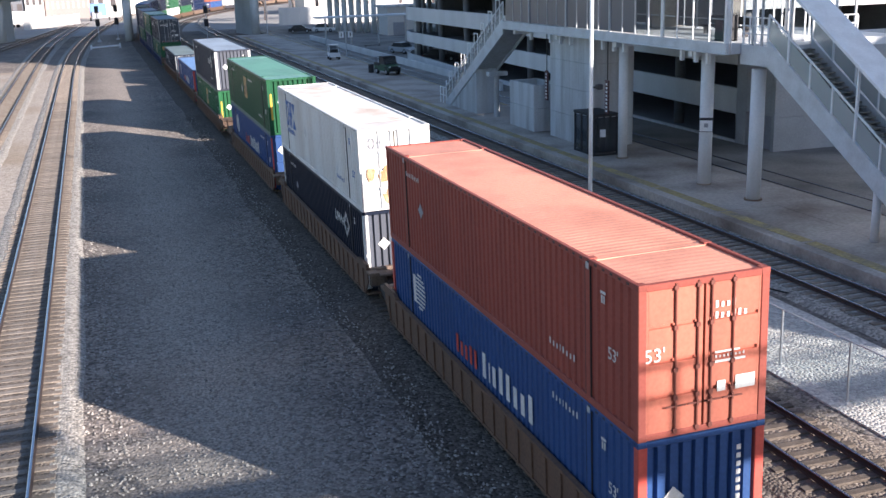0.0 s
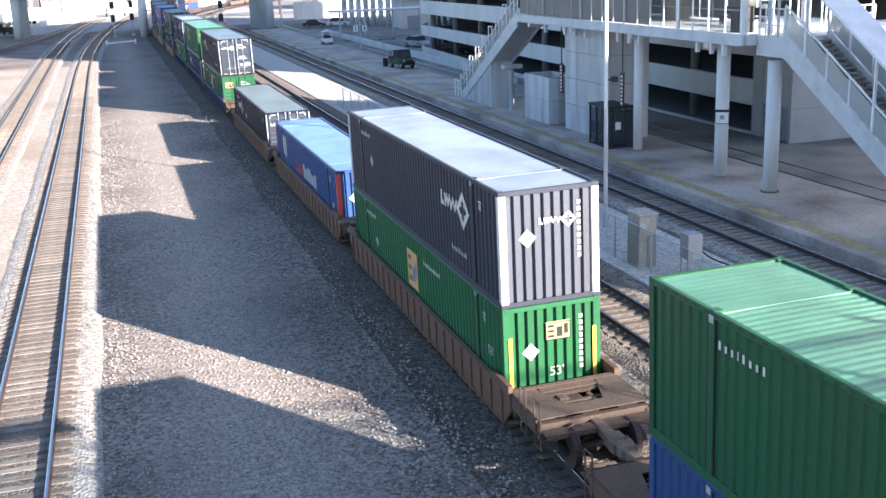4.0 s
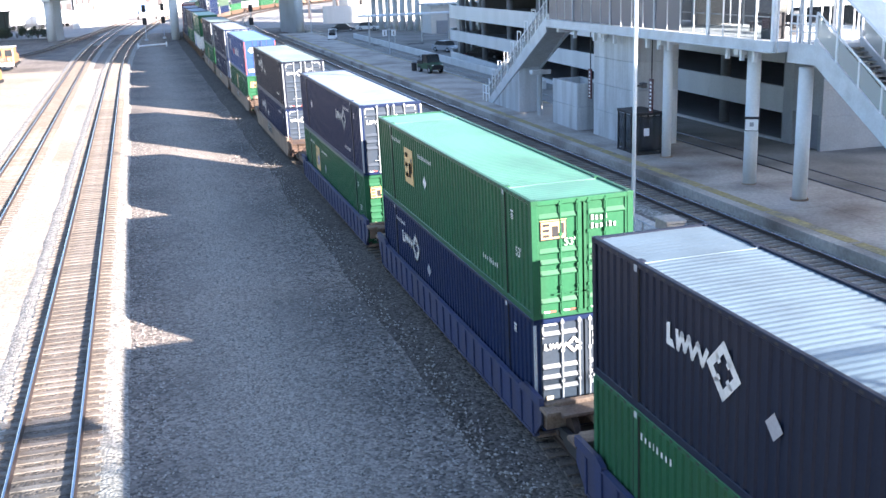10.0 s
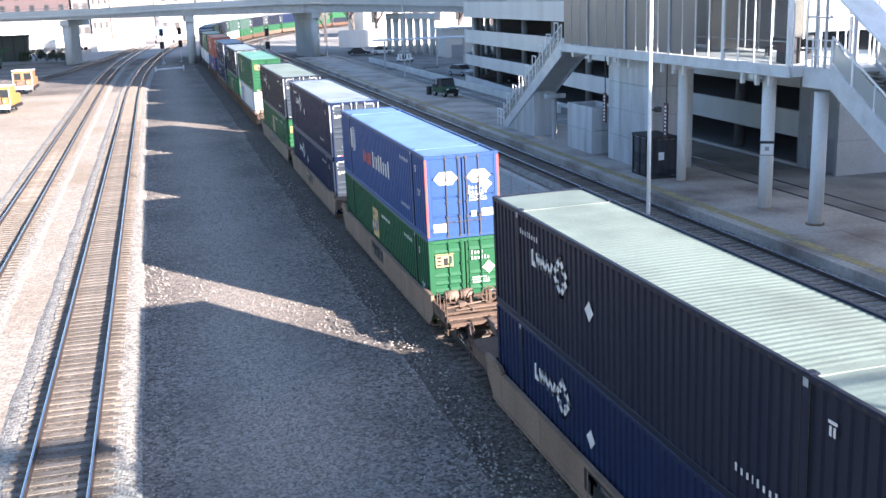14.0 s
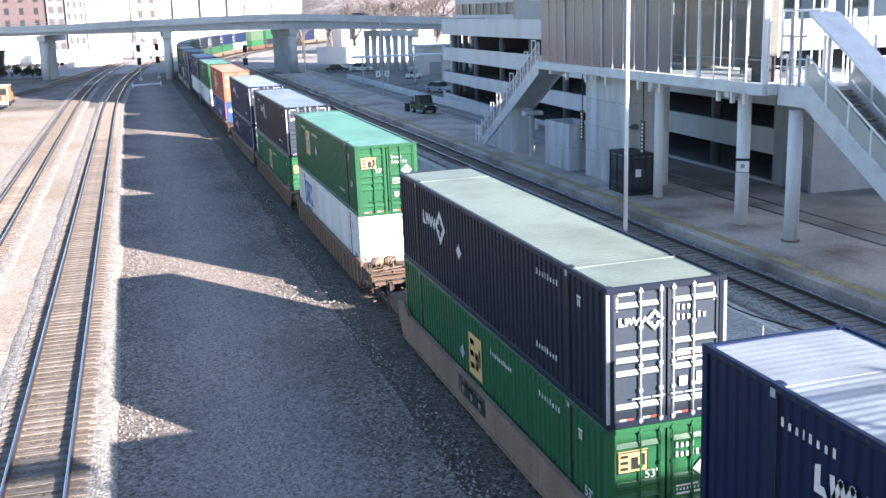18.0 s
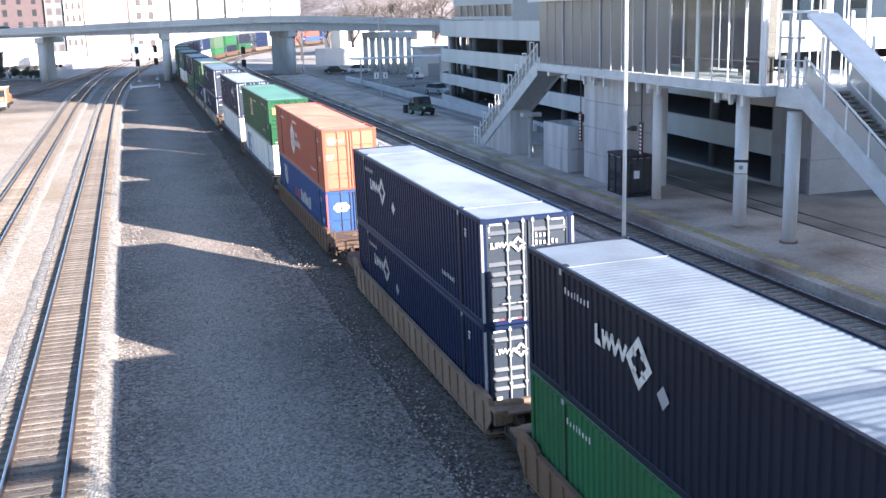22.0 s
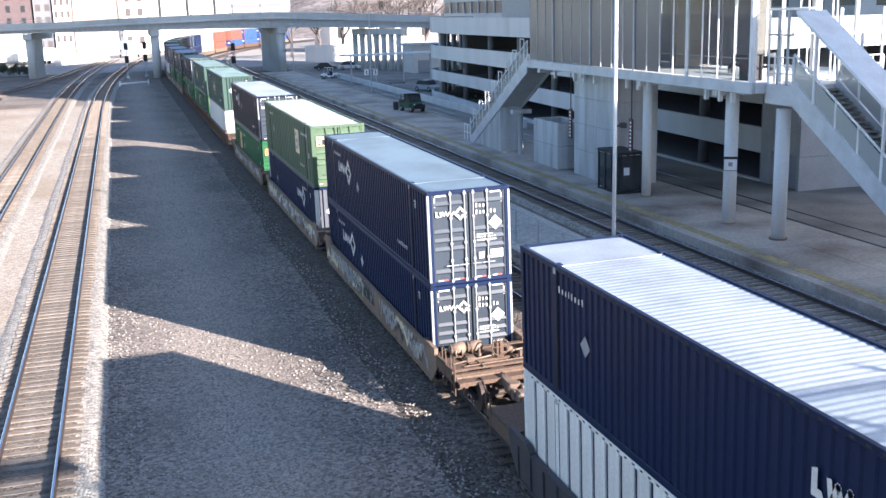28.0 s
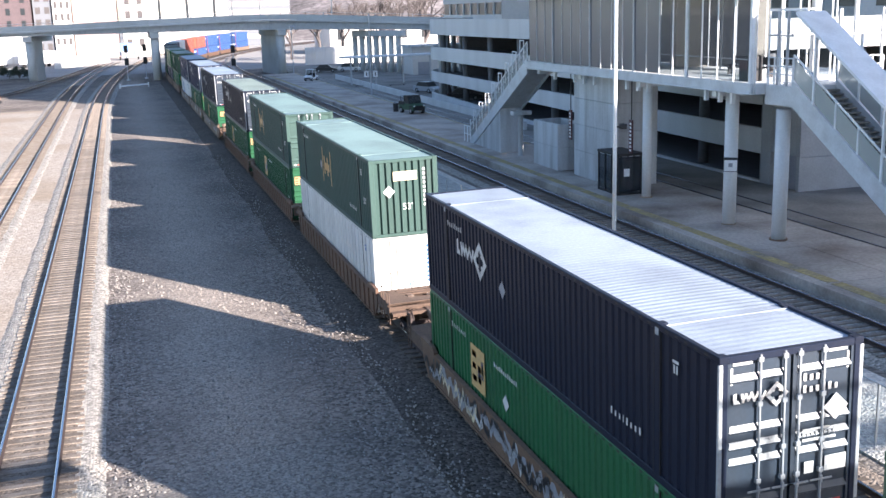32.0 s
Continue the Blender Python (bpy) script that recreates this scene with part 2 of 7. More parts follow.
TIE = material("weathered_tie", (0.165, 0.135, 0.11), rough=0.9, grain=30, vary=0.35, stain=(0.29, 0.265, 0.24), stain_amount=0.6, stain_scale=3, bump=0.5, random_tint=0.25)
RAIL_STEEL = material("rail_web_rust", (0.07, 0.05, 0.045), rough=0.7, metal=0.3, grain=50)
RAIL_HEAD = material("rail_head_steel", (0.34, 0.35, 0.40), rough=0.25, metal=1.0, grain=90, vary=0.06, bump=0.02)
CONCRETE = material("grey_concrete", (0.57, 0.585, 0.60), rough=0.85, grain=9, vary=0.07, stain=(0.22, 0.205, 0.19), stain_amount=0.65, stain_scale=1.1, bump=0.2, streak=True)
COLUMN_CONCRETE = material("pale_column_concrete", (0.72, 0.735, 0.75), rough=0.85, grain=9, vary=0.05, stain=(0.42, 0.40, 0.37), stain_amount=0.6, stain_scale=0.8, bump=0.08, streak=True)
PLATFORM_CONCRETE = material("platform_concrete", (0.46, 0.415, 0.37), rough=0.85, grain=6, vary=0.16, stain=(0.15, 0.115, 0.095), stain_amount=0.9, stain_scale=0.25, bump=0.12)
BRIDGE_CONCRETE = material("bridge_concrete", (0.56, 0.57, 0.56), rough=0.85, grain=5, vary=0.08, stain=(0.38, 0.38, 0.37), stain_amount=0.6, stain_scale=0.25, bump=0.1)
GIRDER = material("bridge_girder_paint", (0.45, 0.47, 0.48), rough=0.6, grain=6, stain=(0.30, 0.30, 0.30), stain_amount=0.5)
GARAGE_CONCRETE = material("garage_precast", (0.62, 0.625, 0.62), rough=0.8, grain=8, vary=0.06, stain=(0.45, 0.45, 0.44), stain_amount=0.6, stain_scale=0.4, bump=0.1, streak=True)
# shaded copy of the concrete: the gloom indoors is put into the colour
GARAGE_SHADE = material("shaded_interior_concrete", (0.20, 0.20, 0.21), rough=0.9, grain=6, stain_amount=0.4)
DECK_STEEL = material("pale_deck_paint", (0.54, 0.57, 0.60), rough=0.5, grain=10, vary=0.06, stain=(0.34, 0.35, 0.36), stain_amount=0.5, bump=0.04)
MULLION_STEEL = material("grey_mullion_steel", (0.42, 0.44, 0.47), rough=0.5, grain=10, vary=0.06, stain=(0.28, 0.29, 0.31), stain_amount=0.5, bump=0.03)
WHITE_STEEL = material("white_painted_steel", (0.74, 0.76, 0.78), rough=0.5, grain=10, vary=0.05, stain=(0.45, 0.46, 0.47), stain_amount=0.4, bump=0.04)
GALV = material("galvanised_steel", (0.45, 0.47, 0.5), rough=0.45, metal=0.6, grain=40, vary=0.08)
YELLOW = material("worn_yellow_paint", (0.40, 0.31, 0.13), rough=0.8, grain=7, vary=0.3, stain=(0.22, 0.20, 0.17), stain_amount=1.0, stain_scale=0.8)
DARK_STEEL = material("dark_steel", (0.03, 0.03, 0.033), rough=0.6, metal=0.2, grain=30)
RUST_ORANGE = material("orange_rust", (0.42, 0.24, 0.12), rough=0.9, grain=18, vary=0.3, stain=(0.55, 0.42, 0.3), stain_amount=0.8, stain_scale=4.0, bump=0.1)
DUSTY_RUST = material("dusty_rusted_steel", (0.115, 0.074, 0.054), rough=0.85, grain=16, vary=0.25, stain=(0.09, 0.062, 0.048), stain_amount=0.8, stain_scale=2.2, bump=0.2)
RUST = material("rusty_wagon_steel", (0.135, 0.092, 0.070), rough=0.8, grain=16, vary=0.25, stain=(0.28, 0.215, 0.165), stain_amount=0.7, stain_scale=1.5, bump=0.2)
WAGON = {
    "brown": material("brown_wagon_paint", (0.135, 0.075, 0.05), rough=0.7, grain=12, vary=0.2, stain=(0.09, 0.06, 0.045), stain_amount=0.7, stain_scale=1.0, streak=True),
    "tan": material("tan_wagon_paint", (0.21, 0.145, 0.105), rough=0.7, grain=12, vary=0.2, stain=(0.115, 0.075, 0.055), stain_amount=0.7, stain_scale=0.9, streak=True),
    "blue": material("blue_wagon_paint", (0.022, 0.033, 0.095), rough=0.6, grain=12, vary=0.15, stain=(0.05, 0.045, 0.06), stain_amount=0.7, streak=True),
    "dark": material("dark_wagon_paint", (0.045, 0.045, 0.058), rough=0.6, grain=12, vary=0.2, stain=(0.09, 0.065, 0.05), stain_amount=0.6, streak=True),
    "rust": material("rust_brown_wagon_paint", (0.15, 0.092, 0.06), rough=0.75, grain=12, vary=0.2, stain=(0.12, 0.07, 0.05), stain_amount=0.7, streak=True),
}
PANE = glass("windscreen_glass", (0.07, 0.08, 0.095), clear=0.74)
BOOTH_PANE = glass("booth_glass", (0.035, 0.04, 0.05), clear=0.30)
STAIR_PANE = glass("stair_side_glass", (0.40, 0.42, 0.42), rough=0.25, clear=0.30)
# nearly opaque: the dim background behind the panes is put into their colour
GREY_PANE = glass("dim_screen_glass", (0.070, 0.085, 0.118), rough=0.3, clear=0.16)
DARK_PANE = glass("dark_window_glass", (0.02, 0.025, 0.03), rough=0.3, clear=0.0)
RAIL_MESH = glass("railing_mesh", (0.30, 0.31, 0.33), rough=0.6, clear=0.87)
MESH_WIRE = glass("chain_link_wire", (0.22, 0.23, 0.24), rough=0.6, clear=0.84)
SIGN_WHITE = material("white_sign_face", (0.8, 0.8, 0.8), rough=0.5, grain=20, vary=0.03)
PALE_FACADE = material("pale_facade", (0.62, 0.60, 0.57), rough=0.85, grain=3, vary=0.05, stain=(0.5, 0.48, 0.46), stain_amount=0.4, stain_scale=0.1)
RED_BRICK = material("dark_red_brick", (0.115, 0.085, 0.09), rough=0.9, grain=4, vary=0.15, stain=(0.09, 0.07, 0.075), stain_amount=0.5)
RUBBER = material("black_rubber", (0.02, 0.02, 0.021), rough=0.85, grain=30)

# ---- building kit ----


class Geo:
    """Collects points and faces for one mesh."""

    def __init__(self):
        self.v, self.f = [], []

    def add(self, verts, faces):
        k = len(self.v)
        self.v += [tuple(p) for p in verts]
        self.f += [tuple(i + k for i in q) for q in faces]
        return self

    def box(self, x0, x1, y0, y1, z0, z1, c=0.0):
        lo, hi = (min(x0, x1), min(y0, y1), min(z0, z1)), (max(x0, x1), max(y0, y1), max(z0, z1))
        if c <= 0:
            pts = [(x, y, z) for x in (lo[0], hi[0]) for y in (lo[1], hi[1]) for z in (lo[2], hi[2])]
            return self.add(pts, [(0, 1, 3, 2), (4, 6, 7, 5), (0, 4, 5, 1), (2, 3, 7, 6), (0, 2, 6, 4), (1, 5, 7, 3)])
        bm = bmesh.new()
        for x in (0, 1):
            for y in (0, 1):
                for z in (0, 1):
                    corner = [(hi if s else lo)[i] for i, s in enumerate((x, y, z))]
                    for a in range(3):
                        p = list(corner)
                        for b in range(3):
                            if b != a:
                                p[b] += -c if (x, y, z)[b] else c
                        bm.verts.new(p)
        bmesh.ops.convex_hull(bm, input=bm.verts)
        bmesh.ops.dissolve_limit(bm, angle_limit=0.01, verts=bm.verts, edges=bm.edges)
        bm.verts.index_update()
        self.add([v.co[:] for v in bm.verts], [[v.index for v in f.verts] for f in bm.faces])
        bm.free()
        return self

    def prism(self, profile, axis, a, b):
        """A closed outline, pushed along an axis from a to b. Outline points are the two other coordinates in x, y, z order."""
        def at(p, h):
            q = list(p)
            q.insert("xyz".index(axis), h)
            return q
        n = len(profile)
        return self.add([at(p, a) for p in profile] + [at(p, b) for p in profile],
                        [tuple(range(n))[::-1], tuple(range(n, 2 * n))] + [(i, (i + 1) % n, n + (i + 1) % n, n + i) for i in range(n)])

    def beam(self, p, q, w, h=None):
        """A square bar between two points."""
        p, q, h = Vector(p), Vector(q), h or w
        d = (q - p).normalized()
        side = d.cross(Vector((0, 0, 1)))
        side = side.normalized() if side.length > 1e-4 else Vector((1, 0, 0))
        up = side.cross(d)
        pts = [e + side * (s * w / 2) + up * (t * h / 2) for e in (p, q) for s, t in ((-1, -1), (1, -1), (1, 1), (-1, 1))]
        return self.add(pts, [(3, 2, 1, 0), (4, 5, 6, 7)] + [(i, (i + 1) % 4, 4 + (i + 1) % 4, 4 + i) for i in range(4)])

    def tube(self, p, q, r, n=8, r2=None):
        p, q, r2 = Vector(p), Vector(q), r if r2 is None else r2
        d = (q - p).normalized()
        side = d.cross(Vector((0, 0, 1)) if abs(d.z) < 0.9 else Vector((1, 0, 0))).normalized()
        up = side.cross(d)
        ring = [side * math.cos(2 * math.pi * i / n) + up * math.sin(2 * math.pi * i / n) for i in range(n)]
        return self.add([p + v * r for v in ring] + [q + v * r2 for v in ring],
                        [tuple(range(n))[::-1], tuple(range(n, 2 * n))] + [(i, (i + 1) % n, n + (i + 1) % n, n + i) for i in range(n)])

    def sheet(self, rows):
        n = len(rows[0])
        pts = [p for r in rows for p in r]
        return self.add(pts, [(i * n + j, i * n + j + 1, (i + 1) * n + j + 1, (i + 1) * n + j) for i in range(len(rows) - 1) for j in range(n - 1)])

    def mesh(self, name, mat, smooth=False):
        me = bpy.data.meshes.new(name)
        me.from_pydata(self.v, [], self.f)
        me.materials.append(mat)
        if smooth:
            me.polygons.foreach_set("use_smooth", [True] * len(me.polygons))
        me.update()
        return me


def part(name, geo, mat, parent, label="", at=None, smooth=False):
    """One mesh object under a thing or a part. geo is a Geo or a finished mesh."""
    ob = new(name, geo.mesh(name, mat, smooth) if isinstance(geo, Geo) else geo)
    ob.parent = parent
    if at is not None:
        ob.matrix_basis = at if isinstance(at, Matrix) else Matrix.Translation(at)
    return tagged(ob, label)


def thing(name, label, category, group="", m=None, kind=""):
    ob = tagged(new(name), label, category, group, kind)
    if m is not None:
        ob.matrix_basis = m
    return ob


def solid(name, geo, mat, label="", category="", group="", kind="", at=None, smooth=False):
    ob = tagged(new(name, geo.mesh(name, mat, smooth)), label, category, group, kind)
    if at is not None:
        ob.matrix_basis = at if isinstance(at, Matrix) else Matrix.Translation(at)
    return ob


SHARED = {}


def shared(key, build, mat, smooth=False):
    """A mesh made once for each key and material."""
    k = (key, mat.name)
    if k not in SHARED:
        g = Geo()
        build(g)
        SHARED[k] = g.mesh(str(key if isinstance(key, str) else key[0]), mat, smooth)
    return SHARED[k]


def lettering(text, size, mat):
    """A mesh of characters in the xy plane, centred."""
    k = ("letters", text, size, mat.name)
    if k not in SHARED:
        cu = bpy.data.curves.new("letters", "FONT")
        cu.body, cu.size, cu.align_x, cu.align_y, cu.extrude = text, size, "CENTER", "CENTER", 0.004
        ob = bpy.data.objects.new("letters", cu)
        scene.collection.objects.link(ob)
        bpy.context.view_layer.update()
        me = bpy.data.meshes.new_from_object(ob)
        bpy.data.objects.remove(ob)
        me.materials.clear()
        me.materials.append(mat)
        SHARED[k] = me
    return SHARED[k]


class Line:
    """A track's centre line: straight along y, then an arc to the right."""

    def __init__(self, x, y0, radius):
        self.x, self.y0, self.r = x, y0, radius

    def at(self, s):
        if s <= self.y0:
            return Vector((self.x, s, 0)), 0.0
        a = (s - self.y0) / self.r
        return Vector((self.x + self.r * (1 - math.cos(a)), self.y0 + self.r * math.sin(a), 0)), -a


class Bent:
    """A track's centre line through a few points, smoothed."""

    def __init__(self, pts):
        self.p = [Vector((x, y, 0)) for x, y in pts]
        self.c = [0.0]
        for a, b in zip(self.p, self.p[1:]):
            self.c.append(self.c[-1] + (b - a).length)

    def point(self, s):
        for i in range(len(self.p) - 1):
            if s <= self.c[i + 1] or i == len(self.p) - 2:
                u = (s - self.c[i]) / (self.c[i + 1] - self.c[i])
                p0, p1, p2, p3 = self.p[max(i - 1, 0)], self.p[i], self.p[i + 1], self.p[min(i + 2, len(self.p) - 1)]
                return 0.5 * (2 * p1 + (p2 - p0) * u + (2 * p0 - 5 * p1 + 4 * p2 - p3) * u * u + (3 * p1 - p0 - 3 * p2 + p3) * u ** 3)

    def at(self, s):
        d = self.point(s + 0.5) - self.point(s - 0.5)
        return self.point(s), math.atan2(-d.x, d.y)

# ---- ground and tracks ----
TRAIN_LINE = Line(9.69, 195, 470)
MAIN_LINE = Line(-3.2, 132, 1480)
SIDE_LINE = Line(-8.1, 150, 1480)
NEXT_LINE = Line(15.1, 195, 464.6)
PLATFORM_LINE = Line(23.95, 215, 620)
REAR_LINE = Line(33.5, 400, 900)
SPUR_LINE = Bent([(-44, 90), (-30, 140), (-17.6, 180), (-12.9, 212), (-8.5, 250), (-4, 290)])

ground = Geo()
xs = [-1800, -500, -160, -60, -30] + [x * 1.0 for x in range(-20, 60, 4)] + [80, 160, 500, 1800]
ys = [-900, -300, -100, -30] + list(range(0, 260, 6)) + [300, 400, 700, 1400, 2600]
ground.sheet([[(x, y, -0.36 + (0.035 * noise.noise((x * 0.12, y * 0.12, 0)) if -20 < x < 60 and 0 < y < 260 else 0)) for x in xs] for y in ys])
solid("ground", ground, GRAVEL, "grey crushed-stone yard between the tracks", "ground", kind="structure", smooth=True)

lot = Geo().box(-400, 400, 236, 900, -0.6, -0.29)
solid("paved_lot", lot, LOT, "pale sunlit paving beyond the road bridge", "paving", kind="structure")
dirt = Geo()
dirt.sheet([[(-90, y, -0.30), (-11.2, y, -0.30), (-4.9 + 0.3 * noise.noise((y * 0.7, 0, 3)), y, -0.315)] for y in range(-20, 150, 2)])
solid("dirt_verge", dirt, DIRT, "dry pale dirt and fines round the side track", "ground", kind="structure")


def ballast(line, s0, s1, mat, label, step=2.0, top=1.45, foot=2.0):
    g, rows, s = Geo(), [], s0
    while s <= s1 + 0.01:
        p, a = line.at(s)
        side = Vector((math.cos(a), math.sin(a), 0))
        row = []
        for off, z in ((-foot, -0.40), (-top - 0.25, -0.24), (-top, -0.215), (0, -0.225), (top, -0.215), (top + 0.25, -0.24), (foot, -0.40)):
            wob = 0.16 * noise.noise((s * 0.6, off, line.at(0)[0].x)) if abs(off) > top else 0
            q = p + side * (off + wob)
            row.append((q.x, q.y, z))
        rows.append(row)
        s += step
    g.sheet(rows)
    return solid("ballast_bed", g, mat, label, "ballast", kind="structure", smooth=True)


def crib(line, s0, s1, label):
    """The dirtier stone between and just outside the rails."""
    rows, s = [], s0
    while s <= s1 + 0.01:
        p, a = line.at(s)
        side = Vector((math.cos(a), math.sin(a), 0))
        rows.append([tuple(p + side * (off + 0.10 * noise.noise((s * 0.9, off, 7))) + Vector((0, 0, z))) for off, z in ((-1.30, -0.235), (-1.05, -0.200), (0, -0.192), (1.05, -0.200), (1.30, -0.235))])
        s += 1.5
    solid("track_crib", Geo().sheet(rows), CRIB, label, "ballast", kind="structure", smooth=True)


def rails(line, s0, s1, name, label, step=3.0):
    """Two rails, each with a rusty foot and web and a bright worn head."""
    track = thing(name, label, "railway track", kind="structure")
    for off in (-0.7525, 0.7525):
        body, head, rows_b, rows_h, s = Geo(), Geo(), [], [], s0
        while s <= s1 + 0.01:
            p, a = line.at(s)
            side = Vector((math.cos(a), math.sin(a), 0))
            def q(o, z):
                r = p + side * (off + o)
                return (r.x, r.y, z)
            rows_b.append([q(-0.07, -0.165), q(-0.065, -0.15), q(-0.012, -0.13), q(-0.012, -0.045), q(-0.035, -0.035), q(-0.035, -0.012),
                           q(0.035, -0.012), q(0.035, -0.035), q(0.012, -0.045), q(0.012, -0.13), q(0.065, -0.15), q(0.07, -0.165)])
            rows_h.append([q(-0.036, -0.012), q(-0.031, -0.001), q(0, 0.0), q(0.031, -0.001), q(0.036, -0.012)])
            s += step
        body.sheet(rows_b)
        head.sheet(rows_h)
        rail = part("rail", body, RAIL_STEEL, track, "rusty steel rail with a bright worn head")
        part("rail_head", head, RAIL_HEAD, rail, smooth=True)
    return track


def ties(track, line, s0, s1, near0, near1, seed, spacing=0.50, mat=None):
    """Wooden sleepers: those in the near stretch one by one, the rest as one mesh."""
    mat = mat or TIE
    rnd, rest, s = random.Random(seed), Geo(), s0
    base = [shared(("tie", k), lambda g, k=k: g.box(-1.28 - 0.02 * k, 1.30 - 0.015 * k, -0.112, 0.112 + 0.006 * k, -0.36, -0.168, 0.014), mat) for k in range(3)]
    while s < s1:
        p, a = line.at(s)
        m = Matrix.Translation((p.x + rnd.uniform(-0.05, 0.05), p.y, rnd.uniform(-0.012, 0.002))) @ Matrix.Rotation(a + rnd.uniform(-0.015, 0.015), 4, "Z")
        if near0 <= s <= near1:
            part("tie", rnd.choice(base), mat, track, at=m)
        else:
            k = len(rest.v)
            rest.add([m @ Vector(c) for c in ((-1.28, -0.11, -0.3), (1.28, -0.11, -0.3), (1.28, 0.11, -0.3), (-1.28, 0.11, -0.3),
                                              (-1.28, -0.11, -0.168), (1.28, -0.11, -0.168), (1.28, 0.11, -0.168), (-1.28, 0.11, -0.168))],
                     [(4, 5, 6, 7), (0, 1, 5, 4), (1, 2, 6, 5), (2, 3, 7, 6), (3, 0, 4, 7)])
        s += spacing + rnd.uniform(-0.025, 0.025)
    if rest.v:
        tagged(part("ties", rest, mat, track), kind="stuff")


ballast(MAIN_LINE, -60, 420, BALLAST, "pale crushed-stone ballast under the main track")
ballast(SIDE_LINE, -60, 300, BALLAST, "pale crushed-stone ballast under the side track")
ballast(TRAIN_LINE, -460, 620, DARK_SHADED_BALLAST, "dark crushed stone under the loaded track, train's shade in its colour", step=3, top=1.7, foot=3.1)
ballast(NEXT_LINE, -60, 560, DARK_BALLAST, "dark oily ballast under the fenced track", step=5)
ballast(PLATFORM_LINE, -60, 330, BALLAST, "ballast beside the station platform", top=1.4, foot=1.9)
ballast(SPUR_LINE, 2, 205, DARK_BALLAST, "dark ballast of a curving spur")
crib(MAIN_LINE, -20, 330, "brown dusty stone between the main rails")
main_track = rails(MAIN_LINE, -60, 420, "main_track", "straight main track on weathered wooden sleepers")
side_track = rails(SIDE_LINE, -60, 300, "side_track", "side track half sunk in pale gravel")
train_track = rails(TRAIN_LINE, -460, 620, "train_track", "track under the container train", step=5)
next_track = rails(NEXT_LINE, -60, 560, "fenced_track", "empty track along the chain-link fence")
platform_track = rails(PLATFORM_LINE, -60, 330, "platform_track", "empty track along the station platform")
rear_track = rails(REAR_LINE, -60, 240, "rear_track", "track sunk flush in paving behind the platform")
spur_track = rails(SPUR_LINE, 2, 205, "spur_track", "curving spur track in the shade of the bridge")

# loose stones strewn over the yard
rnd, stones = random.Random(11), Geo()
for k in range(11000):
    y = 15 + 75 * rnd.random() ** 1.8
    x = rnd.uniform(-1.4, 8.2) if k % 4 else rnd.choice((rnd.uniform(-1.5, -0.2), rnd.uniform(5.2, 7.4)))
    r, a, c = rnd.uniform(0.025, 0.062), rnd.uniform(0, 3), -0.345 + 0.035 * noise.noise((x * 0.12, y * 0.12, 0))
    if x > 6.6:
        c += 0.10
    u, w, h = r * rnd.uniform(0.7, 1.3), r * rnd.uniform(0.6, 1.0), r * rnd.uniform(0.5, 0.9)
    ca, sa = math.cos(a), math.sin(a)
    p = [(u, 0, 0), (0, w, 0.2 * h), (-u, 0, 0), (0, -w, -0.1 * h), (0.2 * u, 0.1 * w, h), (0, 0, -h)]
    stones.add([(x + q[0] * ca - q[1] * sa, y + q[0] * sa + q[1] * ca, c + q[2]) for q in p],
               [(0, 1, 4), (1, 2, 4), (2, 3, 4), (3, 0, 4), (1, 0, 5), (2, 1, 5), (3, 2, 5), (0, 3, 5)])
tagged(solid("loose_stones", stones, STONE, "grey and tan crushed stones strewn over the yard", "gravel"), kind="stuff")

# ---- the container train ----
SPEED = 13.85
CANT = -1.0
LONG, WIDE, TALL = 16.15, 2.59, 2.896
HX, HY = WIDE / 2, LONG / 2


def corrugated(g, y0, y1, x, depth, pitch, z0, z1, cuts=(0.36, 0.5, 0.86)):
    """Trapezoid waves along y on the plane x, sunk towards the middle."""
    n = max(1, round((y1 - y0) / pitch))
    p, s = (y1 - y0) / n, -1 if x > 0 else 1
    pts = []
    for i in range(n):
        b = y0 + i * p
        pts += [(b, 0), (b + cuts[0] * p, 0), (b + cuts[1] * p, 1), (b + cuts[2] * p, 1)]
    pts.append((y1, 0))
    g.sheet([[(x + s * d * depth, y, z) for z in (z0, z1)] for y, d in pts])


def side_panel(style):
    def build(g):
        for a, b in ((-HY + 0.1, -6.2), (-6.02, 6.02), (6.2, HY - 0.1)):
            if style == "plate":
                g.sheet([[(-HX + 0.03, y, z) for z in (0.15, TALL - 0.1)] for y in (a, b)])
            elif style == "slot":
                g.sheet([[(-HX + 0.05, y, z) for z in (0.15, TALL - 0.1)] for y in (a, b)])
            elif style == "groove":
                corrugated(g, a, b, -HX + 0.012, 0.075, 0.28, 0.15, TALL - 0.1, (0.60, 0.68, 0.92))
            else:
                corrugated(g, a, b, -HX + 0.012, 0.036, 0.28, 0.15, TALL - 0.1)
    return build


def roof_panel(g):
    n = 80
    ys = []
    for i in range(n):
        b = -HY + 0.12 + (LONG - 0.24) * i / n
        p = (LONG - 0.24) / n
        up = 0.0 if abs(abs(b + p / 2) - 6.1) < 0.2 else 0.003 if abs(b) > 6.1 else 0.009
        ys += [(b, 0), (b + 0.22 * p, 0), (b + 0.5 * p, up), (b + 0.72 * p, up)]
    ys.append((HY - 0.12, 0))
    g.sheet([[(x, y, TALL - 0.045 + z + crown) for x, crown in ((-HX + 0.05, -0.004), (-0.6, 0.008), (0.0, 0.012), (0.6, 0.008), (HX - 0.05, -0.004))] for y, z in ys])
    for y in (-6.11, 6.11):
        g.box(-HX + 0.04, HX - 0.04, y - 0.10, y + 0.10, TALL - 0.06, TALL - 0.026, 0.006)


